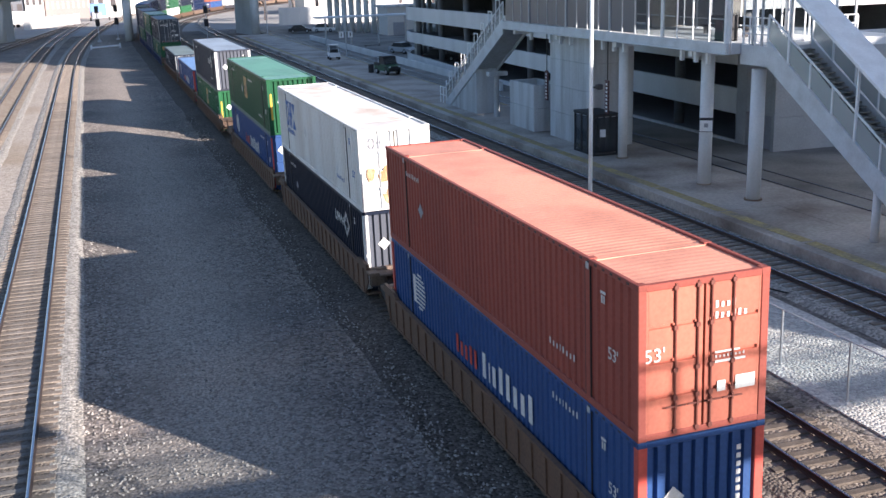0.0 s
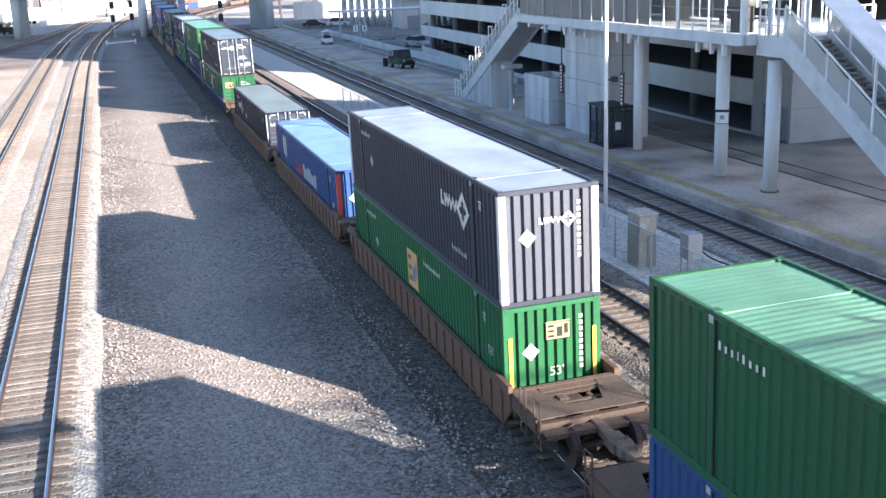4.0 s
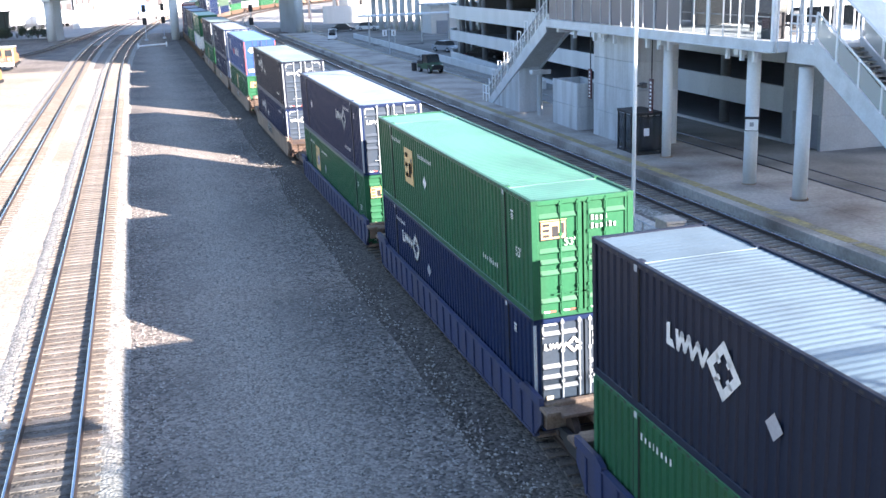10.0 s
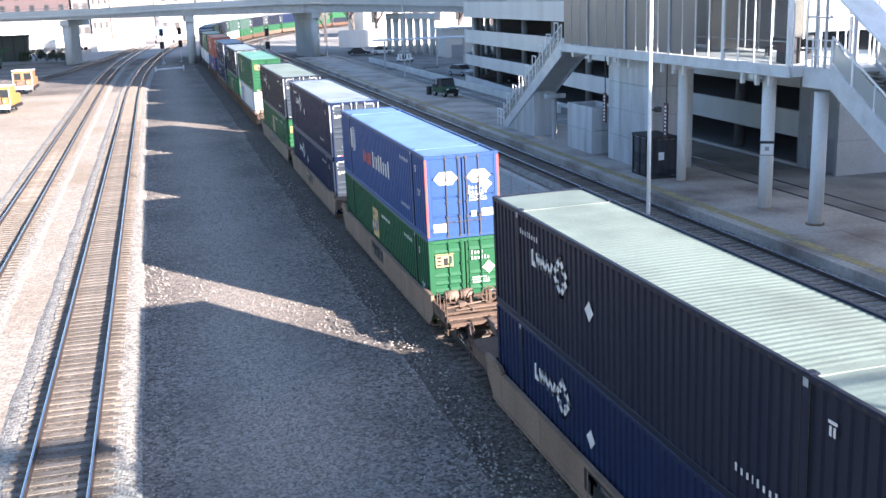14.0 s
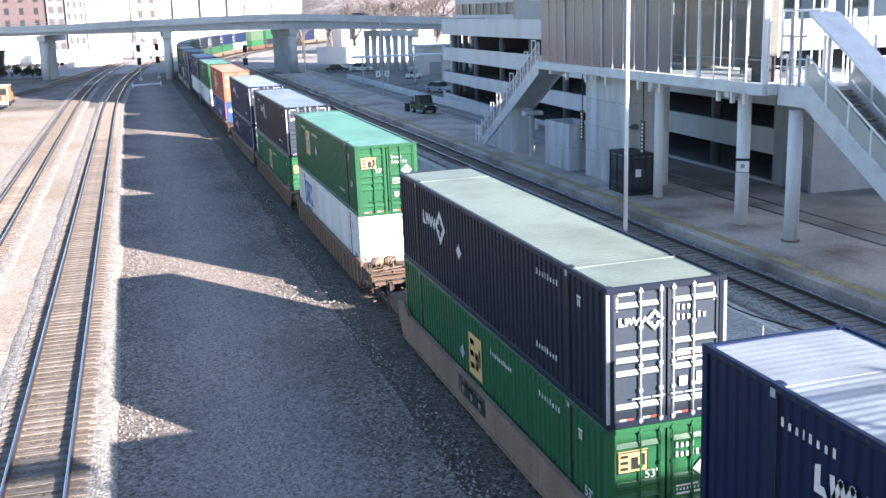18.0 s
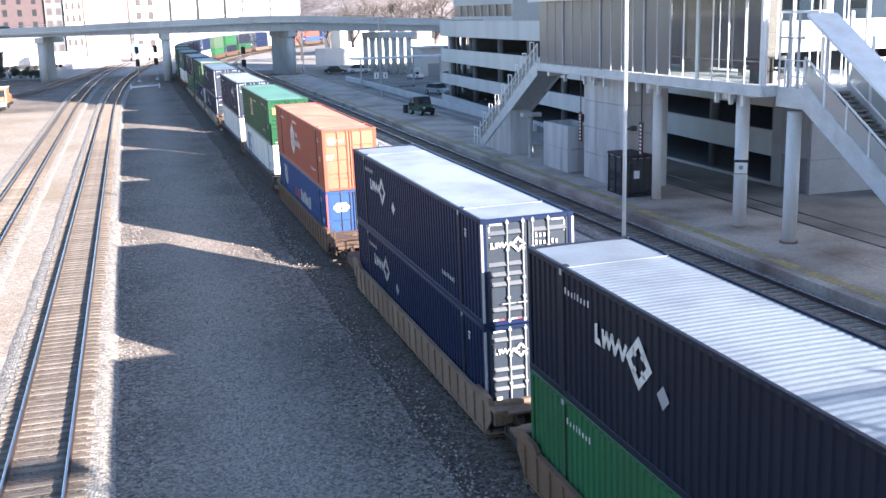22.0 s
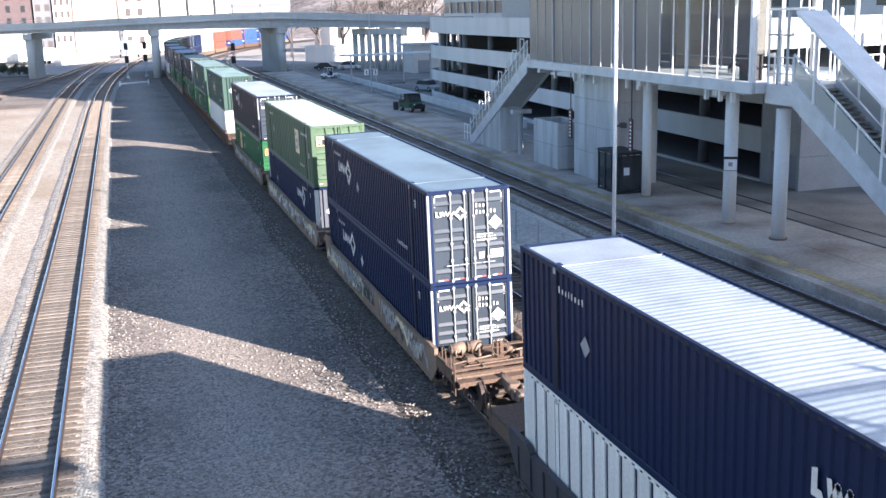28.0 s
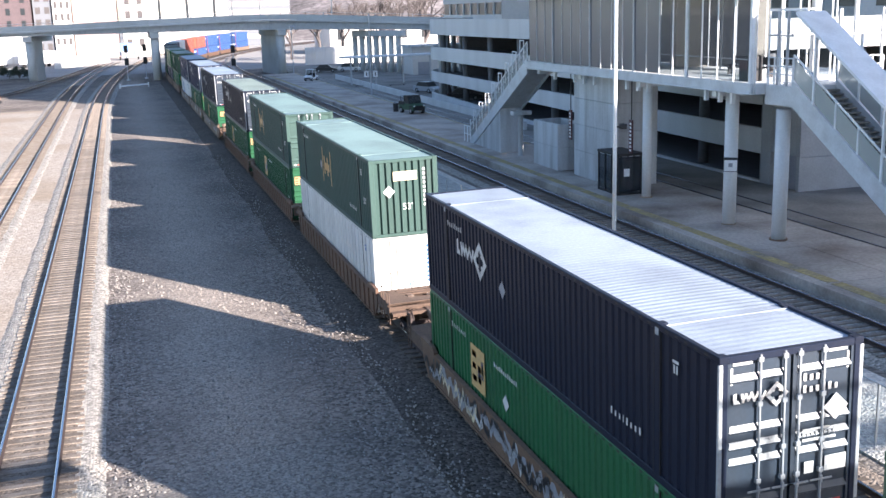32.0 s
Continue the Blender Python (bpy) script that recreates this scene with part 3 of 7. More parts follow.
def bulkhead(g, depth=0.055):
    n = 9
    w = WIDE - 0.30
    pts = []
    for i in range(n):
        b = -w / 2 + w * i / n
        p = w / n
        pts += [(b, 0), (b + 0.60 * p, 0), (b + 0.70 * p, 1), (b + 0.92 * p, 1)]
    pts.append((w / 2, 0))
    g.sheet([[(x, -HY + 0.02 + d * depth, z) for z in (0.14, TALL - 0.12)] for x, d in pts])


def door_leaf(g):
    """One door: a plate with five pressed ribs, each with a long upper slope."""
    zs = [(0.12, 0)]
    for c in (0.43, 1.12, 1.39, 1.66, 2.50):
        zs += [(c - 0.085, 0), (c - 0.055, 1), (c - 0.035, 1), (c + 0.06, 0)]
    zs.append((TALL - 0.12, 0))
    g.sheet([[(x, -HY + 0.055 - d * 0.045, z) for x in (-0.50, 0.50)] for z, d in zs])
    for x in (-0.53, 0.53):
        g.box(x - 0.04, x + 0.04, -HY + 0.02, -HY + 0.07, 0.11, TALL - 0.11)


def plain_leaf(g):
    """One flat door of four plates with deep seams between them."""
    zs = [(0.12, 0)]
    for c in (0.80, 1.45, 2.10):
        zs += [(c - 0.035, 0), (c - 0.02, 1), (c + 0.02, 1), (c + 0.04, 0)]
    zs.append((TALL - 0.12, 0))
    g.sheet([[(x, -HY + 0.02 + d * 0.045, z) for x in (-0.50, 0.50)] for z, d in zs])
    for x in (-0.53, 0.53):
        g.box(x - 0.04, x + 0.04, -HY + 0.02, -HY + 0.07, 0.11, TALL - 0.11)


def locking_rod(g):
    g.tube((0, -HY - 0.004, 0.06), (0, -HY - 0.004, TALL - 0.04), 0.021, 8)
    for z in (0.12, 0.75, 1.27, 2.05, TALL - 0.12):
        g.box(-0.045, 0.045, -HY - 0.03, -HY + 0.05, z - 0.04, z + 0.04, 0.008)
    g.box(-0.20, 0.20, -HY - 0.04, -HY - 0.024, 0.585, 0.615).box(-0.018, 0.018, -HY - 0.045, -HY - 0.02, 0.54, 0.66)


def stroke(g, pts, w):
    """A flat band of even width through points of the plate's plane."""
    for (x0, z0), (x1, z1) in zip(pts, pts[1:]):
        d = Vector((x1 - x0, z1 - z0)).normalized() * (w / 2)
        n = Vector((-d.y, d.x))
        g.add([(x0 - d.x + n.x, 0.0, z0 - d.y + n.y), (x0 - d.x - n.x, 0.0, z0 - d.y - n.y), (x1 + d.x - n.x, 0.0, z1 + d.y - n.y), (x1 + d.x + n.x, 0.0, z1 + d.y + n.y)], [(0, 1, 2, 3)])


def ring_blocks(g, s=1.0):
    """A solid slanting block and a jagged band, then a turned square ring of four bent bars."""
    k = 0.105 * s
    g.add([(x * s, 0.0, z * s) for x, z in ((0.0, 0.40), (0.0, 0.0), (0.30, 0.0), (0.22, 0.14), (0.13, 0.14), (0.13, 0.44))], [(0, 1, 2, 3, 4, 5)])
    stroke(g, [(x * s, z * s) for x, z in ((0.38, 0.34), (0.42, 0.06), (0.56, 0.34), (0.66, 0.10), (0.80, 0.36), (0.92, 0.06), (1.10, 0.34), (1.26, 0.06), (1.40, 0.32))], k)
    c, r = Vector((1.92, 0.17)), 0.50
    for q in range(4):
        a = math.pi / 2 * q

        def at(u, v):
            p = c + Vector((math.cos(a) * u - math.sin(a) * v, math.sin(a) * u + math.cos(a) * v))
            return (p.x * s, p.y * s)
        stroke(g, [at(r * 0.50, -r * 0.34), at(r * 0.84, 0), at(r * 0.50, r * 0.34)], k * 1.5)
        stroke(g, [at(r * 0.30, r * 0.30), at(r * 0.44, r * 0.44)], k)


def rail_shapes(g, s):
    """An eight-sided ring, two slanting bars with a link, and a pair of wedges, side by side."""
    k = 0.2 * s
    stroke(g, [(x * s, z * s) for x, z in ((0.64, 0.85), (0.5, 1.05), (0.2, 1.05), (0.06, 0.85), (0.06, 0.3), (0.2, 0.1), (0.5, 0.1), (0.64, 0.3), (0.64, 0.85))], k)
    for x in (0.98, 1.26):
        stroke(g, [(x * s, 0.1 * s), ((x + 0.14) * s, 1.05 * s)], k)
    stroke(g, [(0.95 * s, 0.58 * s), (1.42 * s, 0.58 * s)], k)
    for z in (0.0, 1.15):
        g.add([(1.6 * s, 0, z * s), (2.3 * s, 0, z * s), (1.95 * s, 0, (0.5 if z == 0 else 0.65) * s)], [(0, 1, 2)])


def plaque(g, w, h):
    g.box(-w / 2, w / 2, 0, 0.006, -h / 2, h / 2)


def letter_blocks(g, widths, h, gap):
    """A row of plain upright bars of the size of a line of writing."""
    y = 0
    for i, w in enumerate(widths):
        low, top = ((0, 1), (0, 0.78), (0, 0.78), (0.0, 1))[i % 4]
        g.box(y + 0.10 * w, y + 0.74 * w, 0, 0.006, h * low, h * top)
        y += w + gap


def diamond(g):
    r = 0.23
    g.add([(0, 0.006, r), (r, 0.006, 0), (0, 0.006, -r), (-r, 0.006, 0), (0, 0, r), (r, 0, 0), (0, 0, -r), (-r, 0, 0)],
          [(0, 1, 2, 3), (4, 5, 1, 0), (5, 6, 2, 1), (6, 7, 3, 2), (7, 4, 0, 3)])


def oval_stripes(g):
    """A half-turned globe of stripes."""
    for i in range(9):
        z = -0.5 + i * 0.125
        w = math.sqrt(max(0.3 - z * z, 0.01))
        g.box(-w * 0.9, w, 0, 0.006, z - 0.03, z + 0.03)
    g.box(-0.62, -0.40, 0, 0.006, -0.42, 0.42)


def hexagon(g):
    g.prism([(0.72 * 0.8 * math.cos(math.pi / 3 * k + math.pi / 6) * 1.25, 0.86 * math.sin(math.pi / 3 * k + math.pi / 6)) for k in range(6)], "y", 0, 0.006)


def lens_badge(g):
    pts = [(-0.42, 0), (-0.22, 0.22), (0.22, 0.22), (0.42, 0), (0.22, -0.22), (-0.22, -0.22)]
    g.prism(pts, "y", 0, 0.006)


# a mark on the long side facing the camera: turn the xz outline onto the side
SIDE_TURN = Matrix.Translation((-HX - 0.004, 0, 0)) @ Matrix.Rotation(radians(-90), 4, "Z")
TEXT_SIDE = Matrix.Rotation(radians(-90), 4, "Z") @ Matrix.Rotation(radians(90), 4, "X")
TEXT_END = Matrix.Rotation(radians(90), 4, "X")
COLORS = {"red": "red", "orange": "bright orange", "green": "green", "green_dark": "dark green", "olive": "olive green", "teal": "teal green", "navy": "navy blue",
          "black": "blue-black", "grey": "charcoal grey", "blue": "blue", "white": "white", "old_white": "rust-streaked white"}


def side_mark(box, name, build, mat, y, z, key=None):
    # reads along the side from the far end to the near end
    mark = part(name, shared(key or name, build, paint(mat)), None, box, at=SIDE_TURN @ Matrix.Translation((-y, 0, z)))
    if name.endswith("_strip"):
        tagged(mark, kind="stuff")


def end_mark(box, name, build, mat, x, z, key=None, out=0.012):
    mark = part(name, shared(key or name, build, paint(mat)), None, box, at=Matrix.Translation((x, -HY - out, z)))
    if name.endswith("_strip"):
        tagged(mark, kind="stuff")


def container(color, roof, end, logo="", logo_y=4.0, style="wave", posts=None, upper=True, seed=0, far=False):
    """A 53-foot container; its end towards the camera is at -y."""
    rnd = random.Random(seed)
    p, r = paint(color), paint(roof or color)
    how = {"wave": "corrugated", "plate": "flat-sided ribbed", "slot": "slotted-side"}[style]
    where = "in the upper tier" if upper else "low in a wagon"
    box = thing("shipping_container", "%s %s container %s, %s" % (COLORS[color], how, where, "doors leading" if end == "doors" else "plain end leading"),
                "container", "containers on the train")
    post = paint(posts) if posts else p
    part("floor", shared("floor", lambda g: g.box(-HX + 0.06, HX - 0.06, -HY + 0.1, HY - 0.1, 0.05, 0.14), DARK_STEEL), None, box)
    pressed = "groove" if style == "wave" and color in ("white", "old_white") else style
    m_side = shared(("side_panel", pressed), side_panel(pressed), p)
    part("side_panel", m_side, None, box)
    part("side_panel", m_side, None, box, at=Matrix.Rotation(math.pi, 4, "Z"))
    for a, b in ((-HY + 0.1, -6.2), (-6.02, 6.02), (6.2, HY - 0.1)):
        if style == "plate":
            rib = shared("side_rib", lambda g: g.box(-HX + 0.004, -HX + 0.03, -0.03, 0.03, 0.16, TALL - 0.11), p)
            for k in range(int((b - a) / 0.61)):
                part("side_rib", rib, None, box, at=(0, a + 0.3 + k * 0.61, 0))
        elif style == "slot":
            board = shared("side_board", lambda g: g.box(-HX + 0.006, -HX + 0.05, 0, 0.46, 0.16, TALL - 0.11), p)
            for k in range(int((b - a - 0.2) / 0.61) + 1):
                part("side_board", board, None, box, at=(0, a + 0.02 + k * 0.61, 0))
    if style == "slot":
        part("slot_backing", shared("slot_backing", lambda g: g.box(-HX + 0.044, -HX + 0.048, -HY + 0.1, HY - 0.1, 0.16, TALL - 0.11), paint("navy")), None, box, "dark strips between the white panels")
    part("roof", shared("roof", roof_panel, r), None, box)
    rail = shared("top_rail", lambda g: g.box(-0.05, 0.05, -HY + 0.08, HY - 0.08, -0.06, 0.05, 0.012), p)
    low = shared("bottom_rail", lambda g: g.box(-0.05, 0.05, -HY + 0.08, HY - 0.08, -0.07, 0.09, 0.012), p)
    slots = part("slotted_strip", shared("rail_slots", lambda g: [g.box(-HX - 0.008, -HX + 0.0, y - 0.05, y + 0.05, TALL - 0.075, TALL - 0.035) for y in [-7.7 + 0.31 * k for k in range(50)]], paint("slot")), None, box, "row of small dark slots under the roof edge")
    tagged(slots, "row of small dark slots under the roof edge", kind="stuff")
    for x in (-HX + 0.045, HX - 0.045):
        part("top_rail", rail, None, box, at=(x, 0, TALL - 0.05))
        part("bottom_rail", low, None, box, at=(x, 0, 0.07))
    corner = shared("corner_post", lambda g: g.box(-0.08, 0.08, -0.08, 0.08, 0.1, TALL - 0.1, 0.012), post)
    strip_post = shared("post_strip", lambda g: g.box(-0.088, -0.012, -0.088, -0.03, 0.12, TALL - 0.12, 0.012), paint("post_red" if color == "blue" else "steel"))
    wide_post = shared("wide_post", lambda g: g.box(-0.08, 0.11, -0.085, 0.08, 0.1, TALL - 0.1, 0.012), post)
    side_post = shared("side_post", lambda g: g.box(-0.045, 0.045, -0.09, 0.09, 0.1, TALL - 0.1, 0.01), p)
    cast = shared("corner_casting", lambda g: g.box(-0.09, 0.09, -0.09, 0.09, -0.06, 0.06, 0.012), p)
    for x in (-1, 1):
        for y in (-1, 1):
            front = y < 0 and end != "doors"
            part("corner_post", wide_post if front else corner, None, box,
                 at=Matrix.Translation((x * (HX - 0.08), y * (HY - 0.08), 0)) @ (Matrix.Diagonal((1 if x < 0 else -1, 1, 1, 1)) if front else Matrix()))
            if y < 0 and not front and (color in ("navy", "black") or logo == "sea"):
                part("post_strip", strip_post, None, box, "red edge of the corner post" if color == "blue" else "bare silver edge of the corner post",
                     at=Matrix.Translation((x * (HX - 0.08), y * (HY - 0.08), 0)) @ Matrix.Diagonal((1 if x < 0 else -1, 1, 1, 1)))
            part("side_post", side_post, None, box, at=(x * (HX - 0.04), y * 6.11, 0))
            for z in () if far or (y > 0 and not upper) else ((0.06, TALL - 0.06) if upper else (TALL - 0.06,)):
                part("corner_casting", cast, None, box, at=(x * (HX - 0.085), y * (HY - 0.085), z))
            if upper and not far:
                part("corner_casting", cast, None, box, at=(x * (HX - 0.085), y * 6.11, TALL - 0.05))
    joint = part("post_joint", shared("post_joint", lambda g: [g.box(-HX - 0.002, -HX + 0.03, y - 0.008, y + 0.008, 0.12, TALL - 0.14) for y in (-6.215, -6.005, 6.005, 6.215)], paint("slot")), None, box, "dark joints beside the lifting posts")
    tagged(joint, "dark joints beside the lifting posts", kind="stuff")
    if not far:
        lug = shared("lift_plate", lambda g: g.box(-HX - 0.008, -HX + 0.02, -0.07, 0.07, TALL - 0.21, TALL - 0.06, 0.01), paint("steel"))
        for y in (-6.11, 6.11):
            part("lift_plate", lug, None, box, "pale worn lifting fitting", at=(0, y, 0))
    cross = shared("end_rail", lambda g: g.box(-HX + 0.16, HX - 0.16, -0.06, 0.06, -0.06, 0.06, 0.012), p)
    for y in (-HY + 0.06, HY - 0.06):
        for z in (0.07, TALL - 0.07):
            part("end_rail", cross, None, box, at=(0, y, z))
    part("end_wall", shared("bulkhead", bulkhead, p), None, box, at=Matrix.Rotation(math.pi, 4, "Z"))
    if end == "doors":
        # rods on red, orange and blue doors: darker colour stands for their shaded side
        bar = paint("rod") if color in ("navy", "black", "grey", "teal", "white", "old_white") else paint("rod_" + color) if color in ("orange", "red") else paint("rod_dark") if color == "blue" else p
        for x in (-0.595, 0.595):
            flat = color in ("red", "orange", "blue", "white", "old_white")
            # red and orange doors use a brighter copy of the paint, sunlight put in
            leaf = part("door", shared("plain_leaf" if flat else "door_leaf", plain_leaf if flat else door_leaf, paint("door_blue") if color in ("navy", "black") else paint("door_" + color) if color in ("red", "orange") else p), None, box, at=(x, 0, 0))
            for dx in ((0.02, 0.46) if x < 0 else (-0.46, -0.02)):
                part("locking_rod", shared("locking_rod", locking_rod, bar), None, leaf, "steel locking rod", at=(dx, 0, 0))
        # pale reflective strips in the outer corners of the doors
        if color in ("navy", "black", "red"):
            strip = shared("door_strip", lambda g: g.box(-0.17, 0.17, -0.004, 0.004, -0.03, 0.03).box(-0.21, -0.17, -0.004, 0.004, -0.34, -0.06), paint("mark_white"))
            for x in (-1, 1):
                part("door_strip", strip, None, box, at=Matrix.Translation((x * 0.86, -HY + 0.05, TALL - 0.16)) @ (Matrix() if x < 0 else Matrix.Rotation(math.pi, 4, "Z")))
    else:
        part("front_wall", shared("front_bulkhead", lambda g: bulkhead(g, 0.085), paint("end_silver") if posts == "mark_white" else p), None, box)
        if color in ("green", "green_dark"):
            for x in (-1.12, 1.12):
                end_mark(box, "yellow_band", lambda g: g.box(-0.05, 0.05, 0, 0.006, 0, 1.35), "mark_yellow", x, 0.80, out=0.03)
    if color == "old_white":
        for k in range(7):
            x, z, g = rnd.uniform(-1.05, -0.1), rnd.uniform(0.3, 1.5), Geo()
            ring = [(x + rnd.uniform(0.5, 1) * 0.22 * math.cos(a), z + rnd.uniform(0.5, 1) * 0.3 * math.sin(a)) for a in [0.7 * q for q in range(9)]]
            part("rust_patch", g.prism(ring, "y", -HY - 0.003 - 0.003 * k, -HY + 0.01), RUST_ORANGE, box, "orange-brown rust patch on the doors")
    # markings
    white = "mark_blue" if color in ("white", "old_white") else "mark_white"
    codes = lambda g: letter_blocks(g, (0.09, 0.09, 0.09, 0.05, 0.09, 0.09, 0.09, 0.09), 0.14, 0.08)
    side_mark(box, "lift_mark", lambda g: g.box(-0.10, 0.10, 0, 0.006, 0.06, 0.11).box(-0.07, -0.02, 0, 0.006, -0.12, 0.03).box(0.02, 0.07, 0, 0.006, -0.12, 0.03), white, -6.75, 2.32)
    if style != "slot":
        side_mark(box, "code_strip", codes, white, 5.9 if rnd.random() < 0.6 else -4.4, TALL - 0.55)
        side_mark(box, "code_strip", codes, white, -4.3, 0.62)
        if color not in ("navy", "black", "grey"):
            part("length_mark", lettering("53'", 0.34, paint(white)), None, box, at=Matrix.Translation((-HX - 0.008, -7.15, 1.05 + 0.5 * rnd.random())) @ TEXT_SIDE)
        if logo != "sea":
            side_mark(box, "diamond_plate", diamond, "mark_grey" if rnd.random() < 0.5 else "mark_white", 1.6 if logo_y > 0 else 4.6, 1.55)
    if logo == "ring":
        side_mark(box, "logo_shape", lambda g: ring_blocks(g, 0.98), "mark_white", logo_y + 0.5, 1.72, "fleet_logo")
        if end == "doors":
            end_mark(box, "logo_shape", lambda g: ring_blocks(g, 0.40), "mark_white", -1.04, 2.10, "small_logo", 0.0)
        else:
            end_mark(box, "logo_shape", lambda g: ring_blocks(g, 0.36), "mark_white", -0.28, 2.0, "small_logo", 0.0)
    elif logo == "square":
        side_mark(box, "logo_plate", lambda g: plaque(g, 1.12, 1.2), "mark_cream" if color == "olive" else "mark_gold", logo_y, 1.75, ("big_plate", color == "olive"))
        side_mark(box, "logo_shape", lambda g: g.box(-0.44, -0.10, 0, 0.012, 0.28, 0.44).box(-0.44, -0.10, 0, 0.012, -0.40, -0.24).box(-0.44, -0.14, 0, 0.012, -0.06, 0.10), "mark_black", logo_y, 1.75, "plate_bars")
        side_mark(box, "logo_shape", lambda g: g.box(0.0, 0.26, 0, 0.012, -0.36, 0.12).box(0.30, 0.46, 0, 0.012, -0.2, 0.3), "cyan" if color == "olive" else "mark_blue", logo_y, 1.75, ("plate_blue_bars", color == "olive"))
        ex = -0.75 if end == "doors" else 0.15
        end_mark(box, "logo_plate", lambda g: plaque(g, 0.66, 0.46), "mark_cream" if color == "olive" else "mark_gold", ex, 2.18, ("small_plate", color == "olive"), 0.004)
        end_mark(box, "logo_shape", lambda g: [g.box(-0.27, -0.1, 0, 0.012, z, z + 0.065) for z in (-0.16, -0.03, 0.1)] and g.box(-0.04, 0.12, 0, 0.012, -0.16, 0.10).box(0.16, 0.27, 0, 0.012, -0.10, 0.16).box(-0.33, 0.33, 0.001, 0.011, 0.205, 0.23).box(-0.33, 0.33, 0.001, 0.011, -0.23, -0.205).box(-0.33, -0.305, 0.001, 0.011, -0.23, 0.23).box(0.305, 0.33, 0.001, 0.011, -0.23, 0.23), "mark_black", ex, 2.16, "small_plate_bars", 0.008)
        side_mark(box, "code_strip", lambda g: letter_blocks(g, (0.09,) * 12, 0.13, 0.05), "mark_white", logo_y - 1.3, 2.25, "slogan_bars")
    elif logo == "rail":
        side_mark(box, "logo_shape", lambda g: rail_shapes(g, 1.0), "mark_blue", logo_y + 0.9, 1.3, "rail_blocks")
        side_mark(box, "code_strip", lambda g: letter_blocks(g, (0.14,) * 10, 0.20, 0.06), "mark_blue", logo_y + 1.0, 1.0, "rail_line")
        end_mark(box, "logo_shape", lambda g: rail_shapes(g, 0.33), "mark_grey", -0.95, 2.2, "rail_small", 0.0)
    elif logo == "sea":
        side_mark(box, "logo_shape", oval_stripes, "mark_white", 5.1, 1.90, "oval_stripes")
        side_mark(box, "logo_shape", lambda g: letter_blocks(g, (0.34, 0.12, 0.34, 0.34, 0.34, 0.34, 0.34, 0.34), 0.66, 0.11), "mark_white", logo_y - 0.1, 1.22, "sea_blocks")
        side_mark(box, "logo_shape", lambda g: letter_blocks(g, (0.26, 0.26, 0.26, 0.26, 0.26), 0.5, 0.09), "mark_red", logo_y + 1.9, 1.22, "sea_red_blocks")
        if end == "doors":
            for x in (-0.58, 0.58):
                end_mark(box, "logo_shape", lens_badge, "mark_white", x, 2.1, "lens_badge", 0.0)
                end_mark(box, "logo_shape", lambda g: [stroke(g, [(-0.2 + 0.11 * math.cos(a), 0.11 * math.sin(a)), (-0.2 + 0.11 * math.cos(a + 0.9), 0.11 * math.sin(a + 0.9))], 0.03) for a in (0.3, 1.5, 2.7, 3.9, 5.1)], "mark_grey", x, 2.1, "badge_ring", 0.004)
            end_mark(box, "notice_plate", lambda g: plaque(g, 0.46, 0.28), "mark_white", -0.85, 0.42, "wide_notice", 0.0)
            part("length_mark", lettering("110'", 0.2, paint("mark_black")), None, box, at=Matrix.Translation((-1.04, -HY - 0.006, 0.36)) @ TEXT_END)
    elif logo == "hex":
        side_mark(box, "logo_plate", hexagon, "mark_white", logo_y, 1.5, "hexagon")
        side_mark(box, "logo_shape", lambda g: g.box(-0.30, -0.12, 0, 0.012, -0.42, 0.42).box(0.12, 0.30, 0, 0.012, -0.42, 0.42).box(-0.12, 0.12, 0, 0.012, -0.07, 0.07), color, logo_y, 1.5, "hexagon_bars")
        side_mark(box, "code_strip", lambda g: letter_blocks(g, (0.09,) * 11, 0.16, 0.04), "mark_white", logo_y - 0.3, 2.42, "hex_line_top")
        side_mark(box, "logo_shape", lambda g: letter_blocks(g, (0.26, 0.18, 0.20, 0.20, 0.22, 0.06, 0.20, 0.18), 0.34, 0.05), "mark_white", logo_y - 0.8, 1.22, "hex_line")
        side_mark(box, "logo_shape", lambda g: letter_blocks(g, (0.24, 0.2, 0.2), 0.32, 0.06), "mark_white", logo_y - 0.95, 1.72, "hex_word")
        end_mark(box, "logo_plate", lambda g: g.prism([(0.2 * math.cos(math.pi / 3 * k + math.pi / 6), 0.2 * math.sin(math.pi / 3 * k + math.pi / 6)) for k in range(6)], "y", 0, 0.006), "mark_white", -0.88, 2.36, "small_hexagon", 0.0)
        end_mark(box, "code_strip", lambda g: letter_blocks(g, (0.08, 0.05, 0.08, 0.08), 0.12, 0.02), "mark_white", -0.62, 2.31, "small_hexagon_line", 0.0)
    elif logo == "gold":
        side_mark(box, "logo_shape", lambda g: g.box(-0.95, -0.85, 0, 0.006, -0.75, 0.75).box(0.85, 0.95, 0, 0.006, -0.75, 0.75).box(-0.6, 0.6, 0, 0.006, -0.18, 0.14).box(-0.6, -0.4, 0, 0.006, -0.4, 0.4).box(0.1, 0.3, 0, 0.006, -0.4, 0.4), "mark_gold", logo_y, 1.6, "gold_shape")
        end_mark(box, "logo_plate", lambda g: plaque(g, 0.9, 0.34), "mark_cream", 0.05, 2.25, "gold_plate", 0.0)
